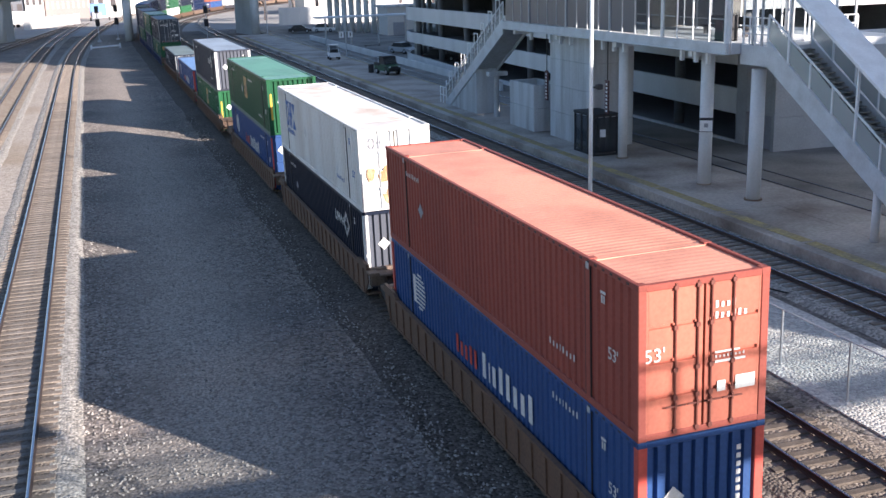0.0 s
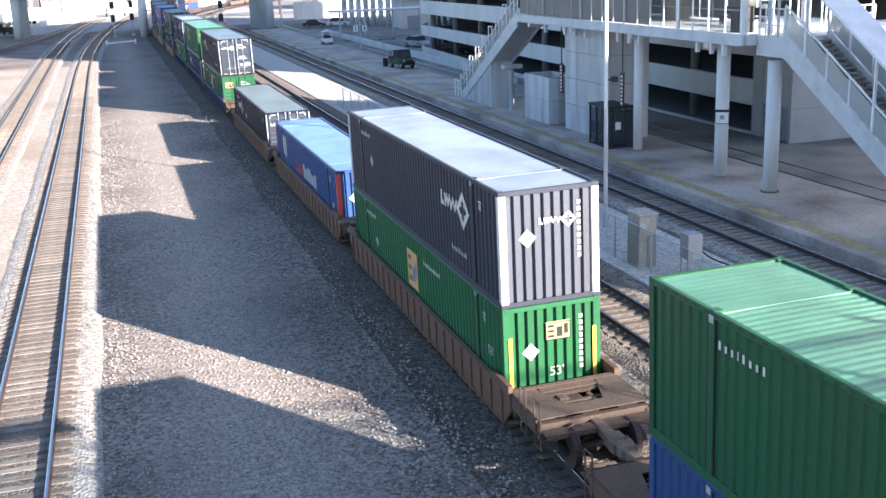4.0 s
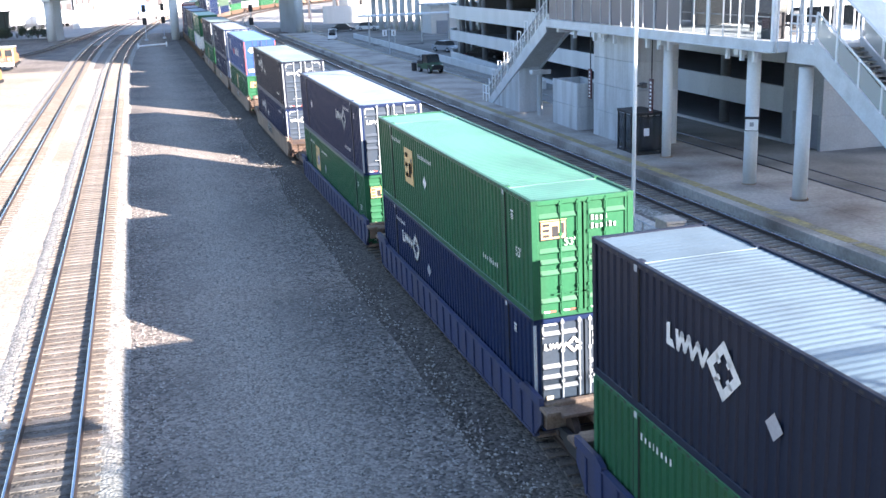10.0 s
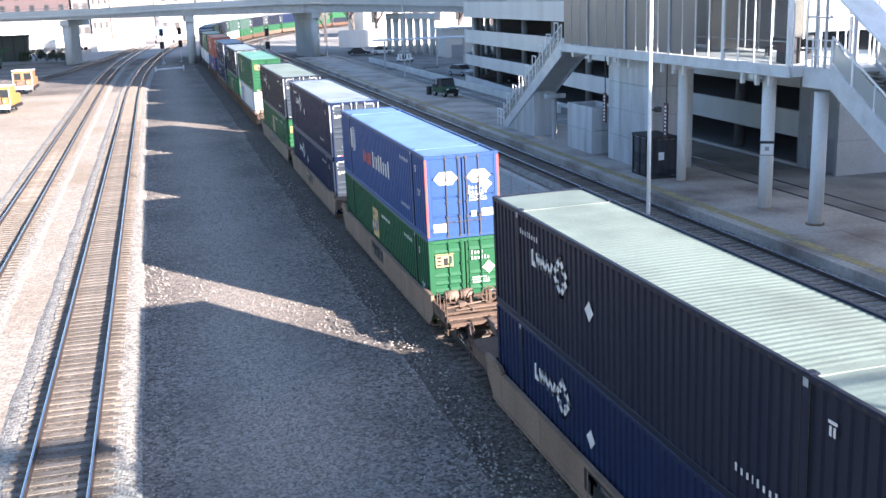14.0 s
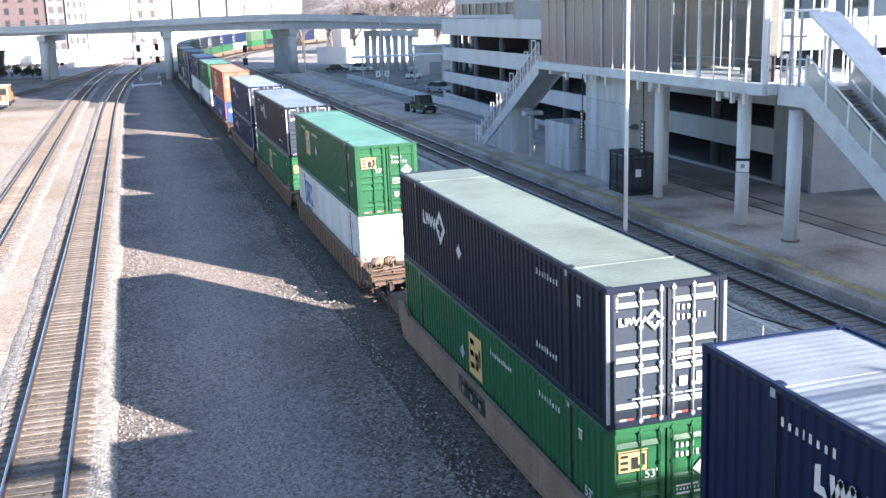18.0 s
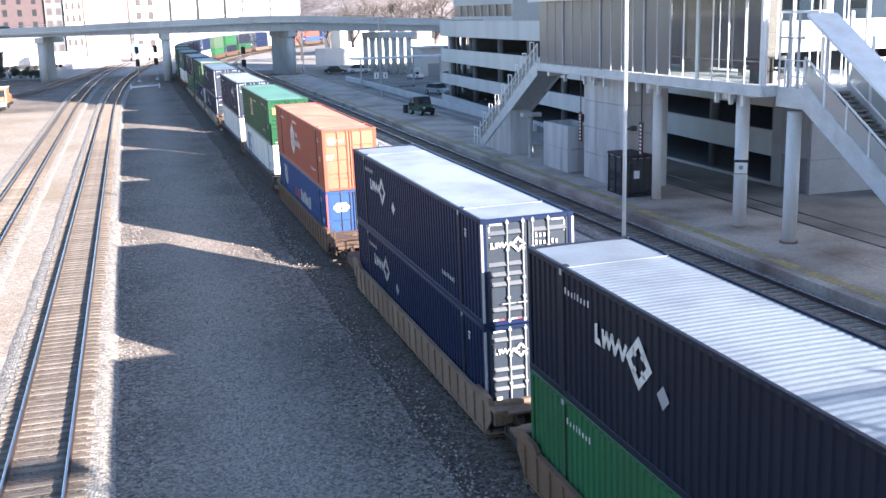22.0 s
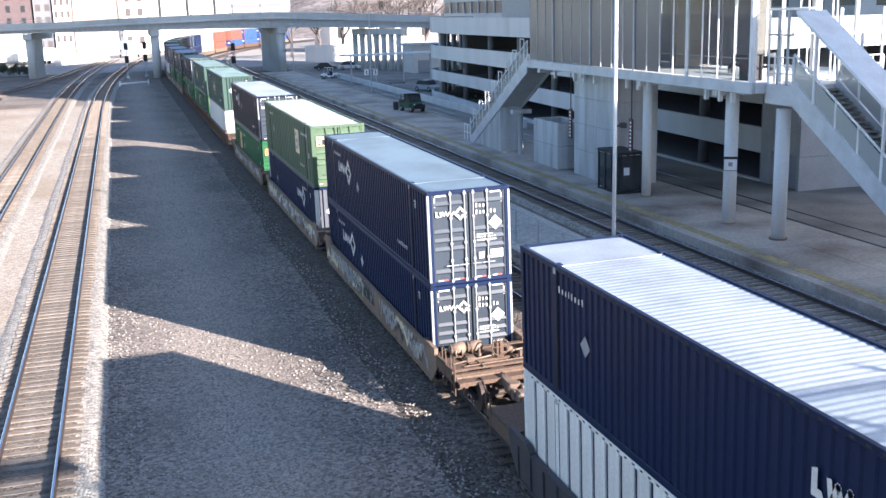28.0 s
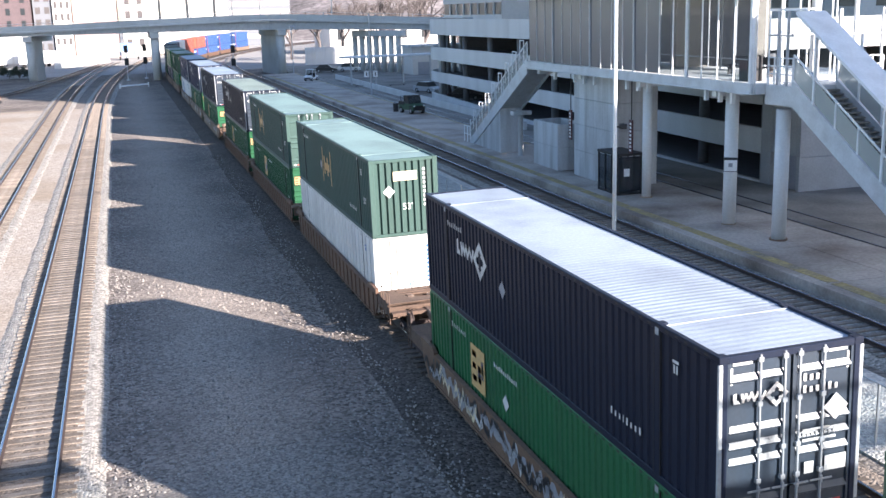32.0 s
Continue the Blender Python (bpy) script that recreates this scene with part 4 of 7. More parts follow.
    if end == "doors" and not far:
        mark = "mark_white" if color not in ("white", "old_white") else "mark_grey"
        for z, n in ((1.66, 4), (1.50, 6)) if logo in ("sea", "hex") else ((2.30, 4), (2.10, 6)):
            end_mark(box, "code_strip", lambda g: letter_blocks(g, (0.085,) * n, 0.125, 0.03), mark, 0.20, z, ("door_code", n), 0.0)
        end_mark(box, "notice_strip", lambda g: [letter_blocks(g, (0.05,) * 8, 0.055, 0.03), g.box(0, 0.62, 0, 0.005, -0.09, -0.045), g.box(0, 0.5, 0, 0.005, 0.09, 0.125)], mark, 0.22, 1.36, "door_notice", 0.0)
        if color in ("red", "orange"):
            part("length_mark", lettering("53'", 0.36, paint(mark)), None, box, at=Matrix.Translation((-0.98, -HY + 0.004, 1.58)) @ TEXT_END)
        elif color not in ("navy", "black") and rnd.random() < 0.7:
            part("length_mark", lettering("53'", 0.25, paint(mark)), None, box, at=Matrix.Translation((-0.34, -HY + 0.004, 1.84 if logo == "square" else 1.55)) @ TEXT_END)
        if rnd.random() < 0.6:
            end_mark(box, "diamond_plate", diamond, "mark_white", 0.82, 1.80, None, 0.004)
        end_mark(box, "notice_plate", lambda g: plaque(g, 0.40, 0.26), "mark_white", 0.85, 0.84, "notice_plate", 0.0)
        end_mark(box, "notice_plate", lambda g: plaque(g, 0.17, 0.20), "mark_white" if seed % 2 else "mark_cream", 0.36 if seed % 2 else -0.92, 0.82, "small_notice", 0.0)
        for x in (-0.86, -0.35, 0.35, 0.86):
            end_mark(box, "red_band", lambda g: g.box(0.0, 0.15, 0, 0.006, -0.022, 0.022), "post_red", x, 0.15, "red_band", -0.044)
            end_mark(box, "white_band", lambda g: g.box(-0.15, 0.0, 0, 0.006, -0.022, 0.022), "mark_white", x, 0.15, "white_band", -0.044)
    elif not far:
        end_mark(box, "diamond_plate", diamond, "mark_white", -0.58, 1.7, None, 0.0)
        if posts != "mark_white":
            part("length_mark", lettering("53'", 0.34, paint(white)), None, box, at=Matrix.Translation((0.1, -HY - 0.0, 1.1)) @ TEXT_END)
        end_mark(box, "code_strip", lambda g: [g.box(0, 0.09, 0, 0.006, -i * 0.165, -i * 0.165 + 0.10) for i in range(9)], white, 0.72, 2.4, "upright_code", 0.0)
    return box


# ---- well wagons ----
def truck(g, y):
    for x in (-0.99, 0.99):
        g.prism([(y - 1.15, 0.42), (y - 0.85, 0.62), (y - 0.3, 0.66), (y + 0.3, 0.66), (y + 0.85, 0.62), (y + 1.15, 0.42), (y + 0.7, 0.38), (y + 0.35, 0.22), (y - 0.35, 0.22), (y - 0.7, 0.38)], "x", x - 0.07, x + 0.07)
    g.box(-1.0, 1.0, y - 0.2, y + 0.2, 0.42, 0.72, 0.02)


def wheelset(g):
    for x in (-0.76, 0.76):
        g.tube((x - 0.065, 0, 0.46), (x + 0.065, 0, 0.46), 0.455, 20)
        g.tube((x - 0.09 if x > 0 else x + 0.06, 0, 0.46), (x - 0.06 if x > 0 else x + 0.09, 0, 0.46), 0.485, 20)
    g.tube((-1.1, 0, 0.46), (1.1, 0, 0.46), 0.075, 8)


def sill_plate(g):
    """Deep side plate, cut away upwards at both ends, with a flange along its top and its foot."""
    g.prism([(-8.75, 1.08), (-8.75, 0.66), (-8.30, 0.20), (8.30, 0.20), (8.75, 0.66), (8.75, 1.08)], "x", -1.42, -1.38)
    g.prism([(-1.45, 1.05), (-1.45, 1.12), (-1.33, 1.14), (-1.33, 1.06)], "y", -8.75, 8.75)
    g.prism([(-1.44, 0.13), (-1.44, 0.21), (-1.30, 0.21), (-1.30, 0.13)], "y", -8.28, 8.28)


def side_beam(g):
    """A flat tapering beam on the deck's edge with a plate hanging from it."""
    g.prism([(1.40, -8.78), (1.40, -10.3), (1.02, -10.3), (0.92, -8.78)], "z", 1.04, 1.12)
    g.box(1.36, 1.40, -10.3, -8.78, 0.74, 1.05)


def brake_wheel(g):
    """A spoked hand wheel with its gear case behind it."""
    ring = [Vector((0.26 * math.cos(a), 0, 0.26 * math.sin(a))) for a in [math.pi * i / 8 for i in range(17)]]
    for a, b in zip(ring, ring[1:]):
        g.tube(a, b, 0.022, 6)
    for k in range(0, 16, 4):
        g.tube((0, 0, 0), ring[k], 0.016, 5)
    g.box(-0.12, 0.12, 0.03, 0.22, -0.36, 0.14, 0.03).box(-0.05, 0.05, 0.22, 0.30, -0.36, 0.05)


def brake_gear(g):
    """Pipes, rods and levers lying over the open frame."""
    for p, q, r in (((-1.25, -9.9, 1.16), (1.1, -9.35, 1.16), 0.03), ((-1.0, -10.2, 1.15), (0.9, -10.12, 1.15), 0.022), ((-0.6, -9.2, 1.17), (-0.45, -10.35, 1.14), 0.03),
                    ((0.6, -9.0, 1.16), (0.75, -10.3, 1.0), 0.035), ((-1.34, -10.56, 0.96), (1.1, -10.56, 0.96), 0.018), ((0.0, -10.56, 0.96), (0.0, -10.9, 1.0), 0.018),
                    ((-0.25, -9.35, 1.1), (-0.25, -9.35, 1.34), 0.05), ((0.85, -9.85, 1.1), (0.85, -9.85, 1.3), 0.06)):
        g.tube(p, q, r, 7)
    g.box(-0.8, -0.5, -9.85, -9.6, 1.1, 1.26, 0.03).box(0.55, 0.75, -9.5, -9.25, 1.1, 1.3, 0.02).box(-1.15, -0.95, -10.54, -10.44, 0.44, 0.9, 0.02).box(0.85, 1.05, -10.54, -10.44, 0.5, 0.95, 0.02)


def air_hose(g):
    pts = [Vector((0.42 + 0.05 * math.sin(u * 4), -10.5 - 0.75 * u, 0.86 - 0.55 * math.sin(u * math.pi * 0.8))) for u in [i / 8 for i in range(9)]]
    for a, b in zip(pts, pts[1:]):
        g.tube(a, b, 0.035, 7)


def grab_rail(g):
    """An upright hoop with a rung, standing on the side of the end deck."""
    for a, b in (((0, -0.17, 0.45), (0, -0.17, 1.58)), ((0, 0.17, 0.45), (0, 0.17, 1.58)), ((0, -0.17, 1.58), (0, 0.17, 1.58)), ((0, -0.17, 1.15), (0, 0.17, 1.15)), ((0, -0.17, 0.80), (0, 0.17, 0.80)), ((0, -0.17, 0.47), (0, 0.17, 0.47))):
        g.tube(a, b, 0.02, 6)


def deck_plate(g):
    """A flat plate with a wide opening that narrows towards the coupler."""
    for pts in ([(-1.38, -8.80), (-0.80, -8.80), (-0.46, -9.92), (-1.38, -9.92)], [(0.80, -8.80), (1.38, -8.80), (1.38, -9.92), (0.46, -9.92)],
                [(-0.72, -8.80), (0.72, -8.80), (0.72, -9.06), (-0.72, -9.06)], [(-1.38, -9.92), (1.38, -9.92), (1.38, -10.42), (-1.38, -10.42)]):
        g.prism(pts, "z", 1.122, 1.15)


def well_wagon(color, front, rear, ribs=True, gear=False):
    """One platform of a well wagon; front and rear are 'joint' (shared truck) or 'coupled'."""
    m = WAGON[color]
    car = thing("well_wagon", {"brown": "dark brown ribbed steel well wagon", "tan": "tan smooth-sided well wagon with faded paint", "blue": "dirty blue ribbed steel well wagon",
                               "rust": "rust-brown ribbed steel well wagon", "dark": "dirty blue-black ribbed steel well wagon"}[color] + " under containers", "railway wagon", "wagons of the train")
    sill = shared(("side_sill", color), sill_plate, m)
    part("side_sill", sill, m, car)
    part("side_sill", sill, m, car, at=Matrix.Rotation(math.pi, 4, "Z"))
    rib = shared(("rib", color), lambda g: g.box(-1.465, -1.415, -0.035, 0.035, 0.20, 1.05), m)
    if ribs:
        for i in range(22):
            part("rib", rib, m, car, at=(0, -8.2 + i * 0.78, 0))
    else:
        for i in range(6):
            part("rib", shared(("seam", color), lambda g: g.box(-1.428, -1.415, -0.03, 0.03, 0.22, 1.02), m), m, car, at=(0, -7.5 + i * 3.0, 0))
    # raised corner guides where the container sits
    for y in (-8.3, 8.3):
        for x in (-1, 1):
            part("corner_guide", shared(("guide", color), lambda g: g.prism([(-0.95, 1.10), (0.45, 1.10), (0.45, 1.30), (-0.70, 1.30), (-0.95, 1.18)], "x", -0.06, 0.06), m), m, car, at=Matrix.Translation((x * 1.40, y, 0)) @ (Matrix() if y > 0 else Matrix.Rotation(math.pi, 4, "Z")))
    part("well_floor", shared("well_floor", lambda g: g.box(-1.3, 1.3, -8.2, 8.2, 0.03, 0.098), RUST), RUST, car)
    for sign, kind in ((-1, front), (1, rear)):
        turn = Matrix() if sign < 0 else Matrix.Rotation(math.pi, 4, "Z")
        if kind == "joint":
            part("end_deck", shared("joint_deck", lambda g: g.box(-1.32, 1.32, -8.80, -8.62, 0.5, 1.16, 0.02).box(-1.1, 1.1, -9.35, -8.78, 0.98, 1.06, 0.01).box(-0.35, 0.35, -9.85, -8.8, 0.72, 0.98, 0.03).box(-1.45, -1.1, -9.2, -8.7, 1.0, 1.10, 0.01).box(1.1, 1.45, -9.2, -8.7, 1.0, 1.10, 0.01), RUST), RUST, car, "rust-brown end deck over the shared truck", at=turn)
        else:
            part("end_deck", shared("coupled_deck", lambda g: g.prism([(-8.62, 0.5), (-8.62, 1.16), (-8.78, 1.16), (-8.78, 1.12), (-9.22, 1.12), (-9.22, 1.05), (-8.80, 1.05), (-8.80, 0.5)], "x", -1.32, 1.32), DUSTY_RUST), None, car, "dusty rust-brown end deck with an open frame", at=turn)
            beam = shared("side_beam", side_beam, DUSTY_RUST)
            part("side_beam", beam, None, car, at=turn)
            part("side_beam", beam, None, car, at=turn @ Matrix.Translation((0, -19.08, 0)) @ Matrix.Rotation(math.pi, 4, "Z"))
            part("centre_sill", shared("centre_sill", lambda g: g.box(-0.22, 0.22, -10.31, -8.81, 0.62, 1.0, 0.02), DUSTY_RUST), None, car, at=turn)
            part("cross_bearer", shared("cross_bearer", lambda g: g.box(-1.02, 1.02, -10.29, -10.06, 1.045, 1.11, 0.01), DUSTY_RUST), None, car, at=turn)
            part("cross_bearer", shared("thin_bearer", lambda g: g.box(-0.95, 0.95, -9.66, -9.54, 1.0, 1.08, 0.01), DUSTY_RUST), None, car, at=turn)
            part("end_sill", shared("end_sill", lambda g: g.box(-1.38, 1.38, -10.44, -10.30, 0.62, 1.02, 0.015).box(-1.36, 1.36, -10.5, -10.44, 0.60, 0.66).box(-1.36, 1.36, -10.5, -10.44, 0.98, 1.04), DUSTY_RUST), None, car, at=turn)
            part("coupler", shared("coupler", lambda g: g.box(-0.13, 0.13, -11.35, -10.46, 0.70, 0.94, 0.03).box(-0.22, 0.20, -11.75, -11.3, 0.66, 1.0, 0.06).box(0.10, 0.24, -11.9, -11.6, 0.68, 0.98, 0.03), RUST), None, car, at=turn)
            part("crossover_step", shared("crossover_step", lambda g: g.box(-1.36, 1.36, -10.86, -10.52, 0.86, 0.90).box(-1.36, 1.36, -10.88, -10.86, 0.80, 0.92).box(-1.2, -1.1, -10.84, -10.44, 0.74, 0.86).box(1.1, 1.2, -10.84, -10.44, 0.74, 0.86), DUSTY_RUST), None, car, "dusty crossover step plate", at=turn)
            if gear and sign < 0:
                for x in (-0.82, -0.30):
                    part("air_reservoir", shared("air_reservoir", lambda g: g.tube((-0.2, 0, 0), (0.2, 0, 0), 0.17, 14).tube((-0.24, 0, 0), (-0.2, 0, 0), 0.11, 14, 0.17).tube((0.2, 0, 0), (0.24, 0, 0), 0.17, 14, 0.11).box(-0.12, -0.08, -0.19, 0.19, -0.20, 0.0).box(0.08, 0.12, -0.19, 0.19, -0.20, 0.0), RUST, True), None, car, "rusty air cylinder", at=turn @ Matrix.Translation((x, -9.02, 1.32)))
                part("brake_wheel", shared("brake_wheel", brake_wheel, DUSTY_RUST), None, car, at=turn @ Matrix.Translation((0.28, -9.72, 1.42)))
                part("brake_gear", shared("brake_gear", brake_gear, RUST), None, car, at=turn)
            else:
                part("deck_plate", shared("deck_plate", deck_plate, DUSTY_RUST), None, car, "flat rusty plate with an opening over the draft gear", at=turn)
                part("brake_wheel", shared("brake_wheel", brake_wheel, DUSTY_RUST), None, car, at=turn @ Matrix.Translation((-0.55, -10.62, 0.72)))
                part("brake_gear", shared("sunk_gear", lambda g: g.tube((-0.6, -9.2, 1.02), (0.4, -9.85, 1.02), 0.035, 7).tube((0.5, -9.1, 1.04), (0.1, -9.9, 1.0), 0.03, 7).box(-0.45, -0.2, -9.5, -9.2, 0.98, 1.10, 0.02).box(0.3, 0.42, -9.75, -9.3, 0.98, 1.08, 0.02), RUST), None, car, at=turn)
            part("air_hose", shared("air_hose", air_hose, RUBBER), None, car, "black rubber air hose", at=turn)
            for y in (-9.55, -10.40):
                part("grab_rail", shared("grab_rail", grab_rail, DUSTY_RUST), None, car, "bent steel grab rail", at=turn @ Matrix.Translation((-1.40, y, 0)))
            part("grab_rail", shared("grab_rail", grab_rail, DUSTY_RUST), None, car, "bent steel grab rail", at=turn @ Matrix.Translation((1.40, -10.40, 0)))
        if kind == "coupled" or sign < 0:
            y = -9.85
            part("truck", shared("truck", lambda g: truck(g, y), DARK_STEEL), None, car, at=turn)
            for yy in (-0.9, 0.9):
                part("wheelset", shared("wheelset", wheelset, RAIL_STEEL), None, car, at=turn @ Matrix.Translation((0, y + yy, 0)))
    return car


def graffiti(car, seed, span=(-7.6, 7.6), n=15):
    """Painted strokes along a wagon's side."""
    rnd = random.Random(seed)
    for k in range(n):
        y, w = rnd.uniform(*span), rnd.uniform(0.8, 2.2)
        g, h = Geo(), 0.36
        z, s = 0.68, rnd.choice((-1, 1))
        pts = [Vector((-1.427, y + w * (i / 7 - 0.5), z + h * 0.9 * math.sin(i * rnd.uniform(0.8, 2.4) + k) * (1 if i % 2 else -0.6) * s)) for i in range(8)]
        for a, b in zip(pts, pts[1:]):
            a.z, b.z = max(0.36, min(1.02, a.z)), max(0.36, min(1.02, b.z))
            t = rnd.uniform(0.06, 0.16)
            g.add([(a.x, a.y, a.z - t), (b.x, b.y, b.z - t), (b.x, b.y, b.z + t), (a.x, a.y, a.z + t)], [(0, 1, 2, 3)])
            g.add([(a.x - 0.002, a.y, a.z - t * 0.4), (b.x - 0.002, b.y, b.z - t * 0.4), (b.x - 0.002, b.y, b.z + t * 0.4), (a.x - 0.002, a.y, a.z + t * 0.4)], [(0, 1, 2, 3)])
        sprayed = part("graffiti", g, paint(rnd.choice(("mark_white", "mark_grey", "mark_grey", "mark_black", "mark_grey", "mark_cream"))), car, "pale sprayed strokes")
        tagged(sprayed, "pale sprayed strokes", kind="stuff")


def fleet_bars(car):
    """A dark panel with three white blocks on the side plate."""
    turn = Matrix.Translation((-1.424, 1.6, 0.50)) @ Matrix.Rotation(radians(-90), 4, "Z")
    part("fleet_panel", shared("fleet_panel", lambda g: g.box(-0.1, 2.3, 0, 0.004, -0.04, 0.50), paint("mark_black")), None, car, at=turn)
    part("fleet_bars", shared("fleet_bars", lambda g: [(g.box(x, x + 0.56, 0, 0.010, 0.30, 0.44), g.box(x + 0.2, x + 0.36, 0, 0.010, 0.02, 0.44)) for x in (0.05, 0.78, 1.5)], paint("mark_white")), None, car, "white fleet mark on a dark panel", at=turn)


# nose of each wagon's load at the clip's start, wagon colour, ribs, ends, lower load, upper load
# a load: colour, roof, end, logo, place of the logo, side style, post colour
N, K, G, W, B = "navy", "black", "green", "white", "blue"
CONSIST = (
    (-8.6, "brown", 1, "joint", "coupled", (N, "roof_silver", "doors", "ring", 4), (N, "roof_silver", "doors", "ring", 4)),
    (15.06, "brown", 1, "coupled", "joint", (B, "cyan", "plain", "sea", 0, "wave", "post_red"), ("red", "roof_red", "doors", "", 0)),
    (34.9, "brown", 1, "joint", "joint", (K, "roof_silver", "plain", "ring", -4, "wave", "mark_white"), ("old_white", "roof_white", "doors", "rail", 5.2)),
    (54.5, "brown", 1, "joint", "coupled", (B, "cyan", "doors", "sea", 0), (G, "roof_green", "plain", "square", 0.1)),
    (78.0, "brown", 1, "coupled", "joint", ("green_dark", "roof_green", "plain", "square", 0), ("grey", "roof_silver", "plain", "ring", -4, "wave", "mark_white")),
    (97.4, "brown", 1, "joint", "joint", (B, "cyan", "plain", "sea", 0, "wave", "post_red"), None),
    (117.2, "brown", 1, "joint", "coupled", (K, "roof_slate", "doors", "ring", 5), None),
    (141.1, "blue", 1, "coupled", "joint", (G, "roof_green", "doors", "square", 0.5), (K, "roof_steel", "doors", "ring", 4.4)),
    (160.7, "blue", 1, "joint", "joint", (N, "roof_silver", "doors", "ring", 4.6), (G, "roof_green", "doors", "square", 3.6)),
    (180.3, "blue", 1, "joint", "coupled", (G, "roof_green", "doors", "square", 3.8), (N, "roof_pale", "doors", "ring", -3)),
    (203.9, "tan", 0, "coupled", "coupled", (N, "roof_silver", "doors", "ring", 4.6), (K, "roof_sage", "doors", "ring", 4.6)),
    (227.5, "tan", 0, "coupled", "joint", (G, "roof_green", "doors", "square", 1), (B, "cyan", "doors", "sea", 1)),
    (247.3, "tan", 0, "joint", "joint", (N, "roof_silver", "doors", "ring", 4.6), (N, "roof_pale", "doors", "ring", 4.6)),
    (267.0, "tan", 0, "joint", "coupled", ("green_dark", "roof_green", "doors", "square", 0.4), (K, "roof_sage", "doors", "ring", 4.8)),
    (290.7, "rust", 1, "coupled", "joint", (W, W, "doors", "rail", 5.0), (G, "roof_green", "doors", "square", 3.9)),
    (310.4, "rust", 1, "joint", "joint", ("green_dark", "roof_green", "doors", "square", 0.7), (K, "roof_silver", "doors", "ring", 3.9)),
    (329.9, "tan", 1, "joint", "coupled", (N, "roof_silver", "doors", "ring", 4.6), (N, "roof_pale", "doors", "ring", 4.6)),
    (353.3, "brown", 1, "coupled", "joint", (B, "cyan", "doors", "sea", 0), ("orange", "roof_orange", "doors", "hex", 1.6)),
    (373.1, "dark", 1, "joint", "joint", (W, W, "doors", "rail", 5.2), (G, "roof_green", "doors", "square", 1.9)),
    (393.3, "dark", 1, "joint", "coupled", (W, W, "doors", "", 0, "slot"), (N, "roof_pale", "doors", "ring", -3.1)),
    (417.1, "tan", 0, "coupled", "joint", (N, "roof_silver", "doors", "ring", 4.6), (N, "roof_steel", "doors", "ring", 4.6)),
    (436.7, "tan", 0, "joint", "joint", (N, "roof_silver", "plain", "ring", -3.2, "wave", "mark_white"), ("olive", "roof_olive", "doors", "square", -3.8, "plate")),
    (456.5, "rust", 0, "joint", "coupled", ("green_dark", "roof_green", "doors", "square", 3.7), (K, "roof_pale", "doors", "ring", 4.6)),
    (480.1, "brown", 1, "coupled", "joint", (W, W, "plain", "", 0, "slot"), ("teal", "roof_teal", "plain", "gold", 0.3)),
    (499.8, "brown", 1, "joint", "joint", (G, "roof_green", "doors", "square", 2), ("teal", "roof_teal", "doors", "gold", 2.6)),
    (519.5, "brown", 1, "joint", "coupled", (G, "roof_green", "doors", "square", 2), (K, "roof_sage", "doors", "ring", 4.6)),
    (543.0, "tan", 0, "coupled", "joint", (G, "roof_green", "doors", "square", 2), (K, "roof_silver", "doors", "ring", 4.6)),
    (562.7, "tan", 0, "joint", "joint", (G, "roof_green", "doors", "square", 2), (N, "roof_silver", "doors", "ring", 4.6)),
    (582.4, "tan", 0, "joint", "coupled", (W, W, "doors", "rail", 4), (N, "roof_pale", "doors", "ring", 4.6)),
    (606.0, "brown", 1, "coupled", "joint", ("green_dark", "roof_green", "doors", "square", 2), ("olive", "roof_sage", "doors", "square", 2, "plate")),
    (625.7, "brown", 1, "joint", "joint", (K, "roof_slate", "doors", "ring", 4), ("green_dark", "roof_sage", "doors", "square", 2)),
    (645.4, "brown", 1, "joint", "coupled", (G, "roof_green", "doors", "square", 2), (K, "roof_slate", "doors", "ring", 4)),
    (669.0, "tan", 0, "coupled", "joint", (N, "roof_slate", "doors", "ring", 4), (N, "roof_slate", "doors", "ring", 4)),
    (688.7, "tan", 0, "joint", "joint", (W, W, "doors", "", 4), (W, W, "doors", "", 4)),
    (708.4, "tan", 0, "joint", "coupled", ("red", "roof_red", "doors", "", 4), ("red", "roof_red", "doors", "", 4)),
    (732.0, "brown", 1, "coupled", "joint", (B, B, "doors", "sea", 2), ("red", "roof_red", "doors", "", 4)),
    (751.7, "brown", 1, "joint", "joint", (B, B, "doors", "sea", 2), (B, B, "doors", "sea", 2)),
    (771.4, "brown", 1, "joint", "coupled", (B, B, "doors", "sea", 2), (B, B, "doors", "sea", 2)),
    (795.0, "tan", 0, "coupled", "joint", (B, B, "doors", "sea", 2), (B, B, "doors", "sea", 2)),
)
MOVING = []
for i, (nose, color, ribs, front, rear, lower, upper) in enumerate(CONSIST):
    wagon = well_wagon(color, front, rear, bool(ribs) and nose < 590, gear=nose in (227.5, 290.7, 417.1, 543.0))
    if not ribs:
        graffiti(wagon, 40 + i, n=36 if 410 < nose < 460 else 0 if nose < 300 else 8)
    if color == "tan" and not ribs:
        fleet_bars(wagon)
    MOVING.append((wagon, nose, 0.0))
    MOVING.append((container(*lower[:4], logo_y=lower[4], style=lower[5] if len(lower) > 5 else "wave", posts=lower[6] if len(lower) > 6 else None, upper=False, seed=i * 2, far=nose > 590), nose, 0.104))
    if upper:
        MOVING.append((container(*upper[:4], logo_y=upper[4], style=upper[5] if len(upper) > 5 else "wave", posts=upper[6] if len(upper) > 6 else None, upper=True, seed=i * 2 + 1, far=nose > 590), nose, 3.004))


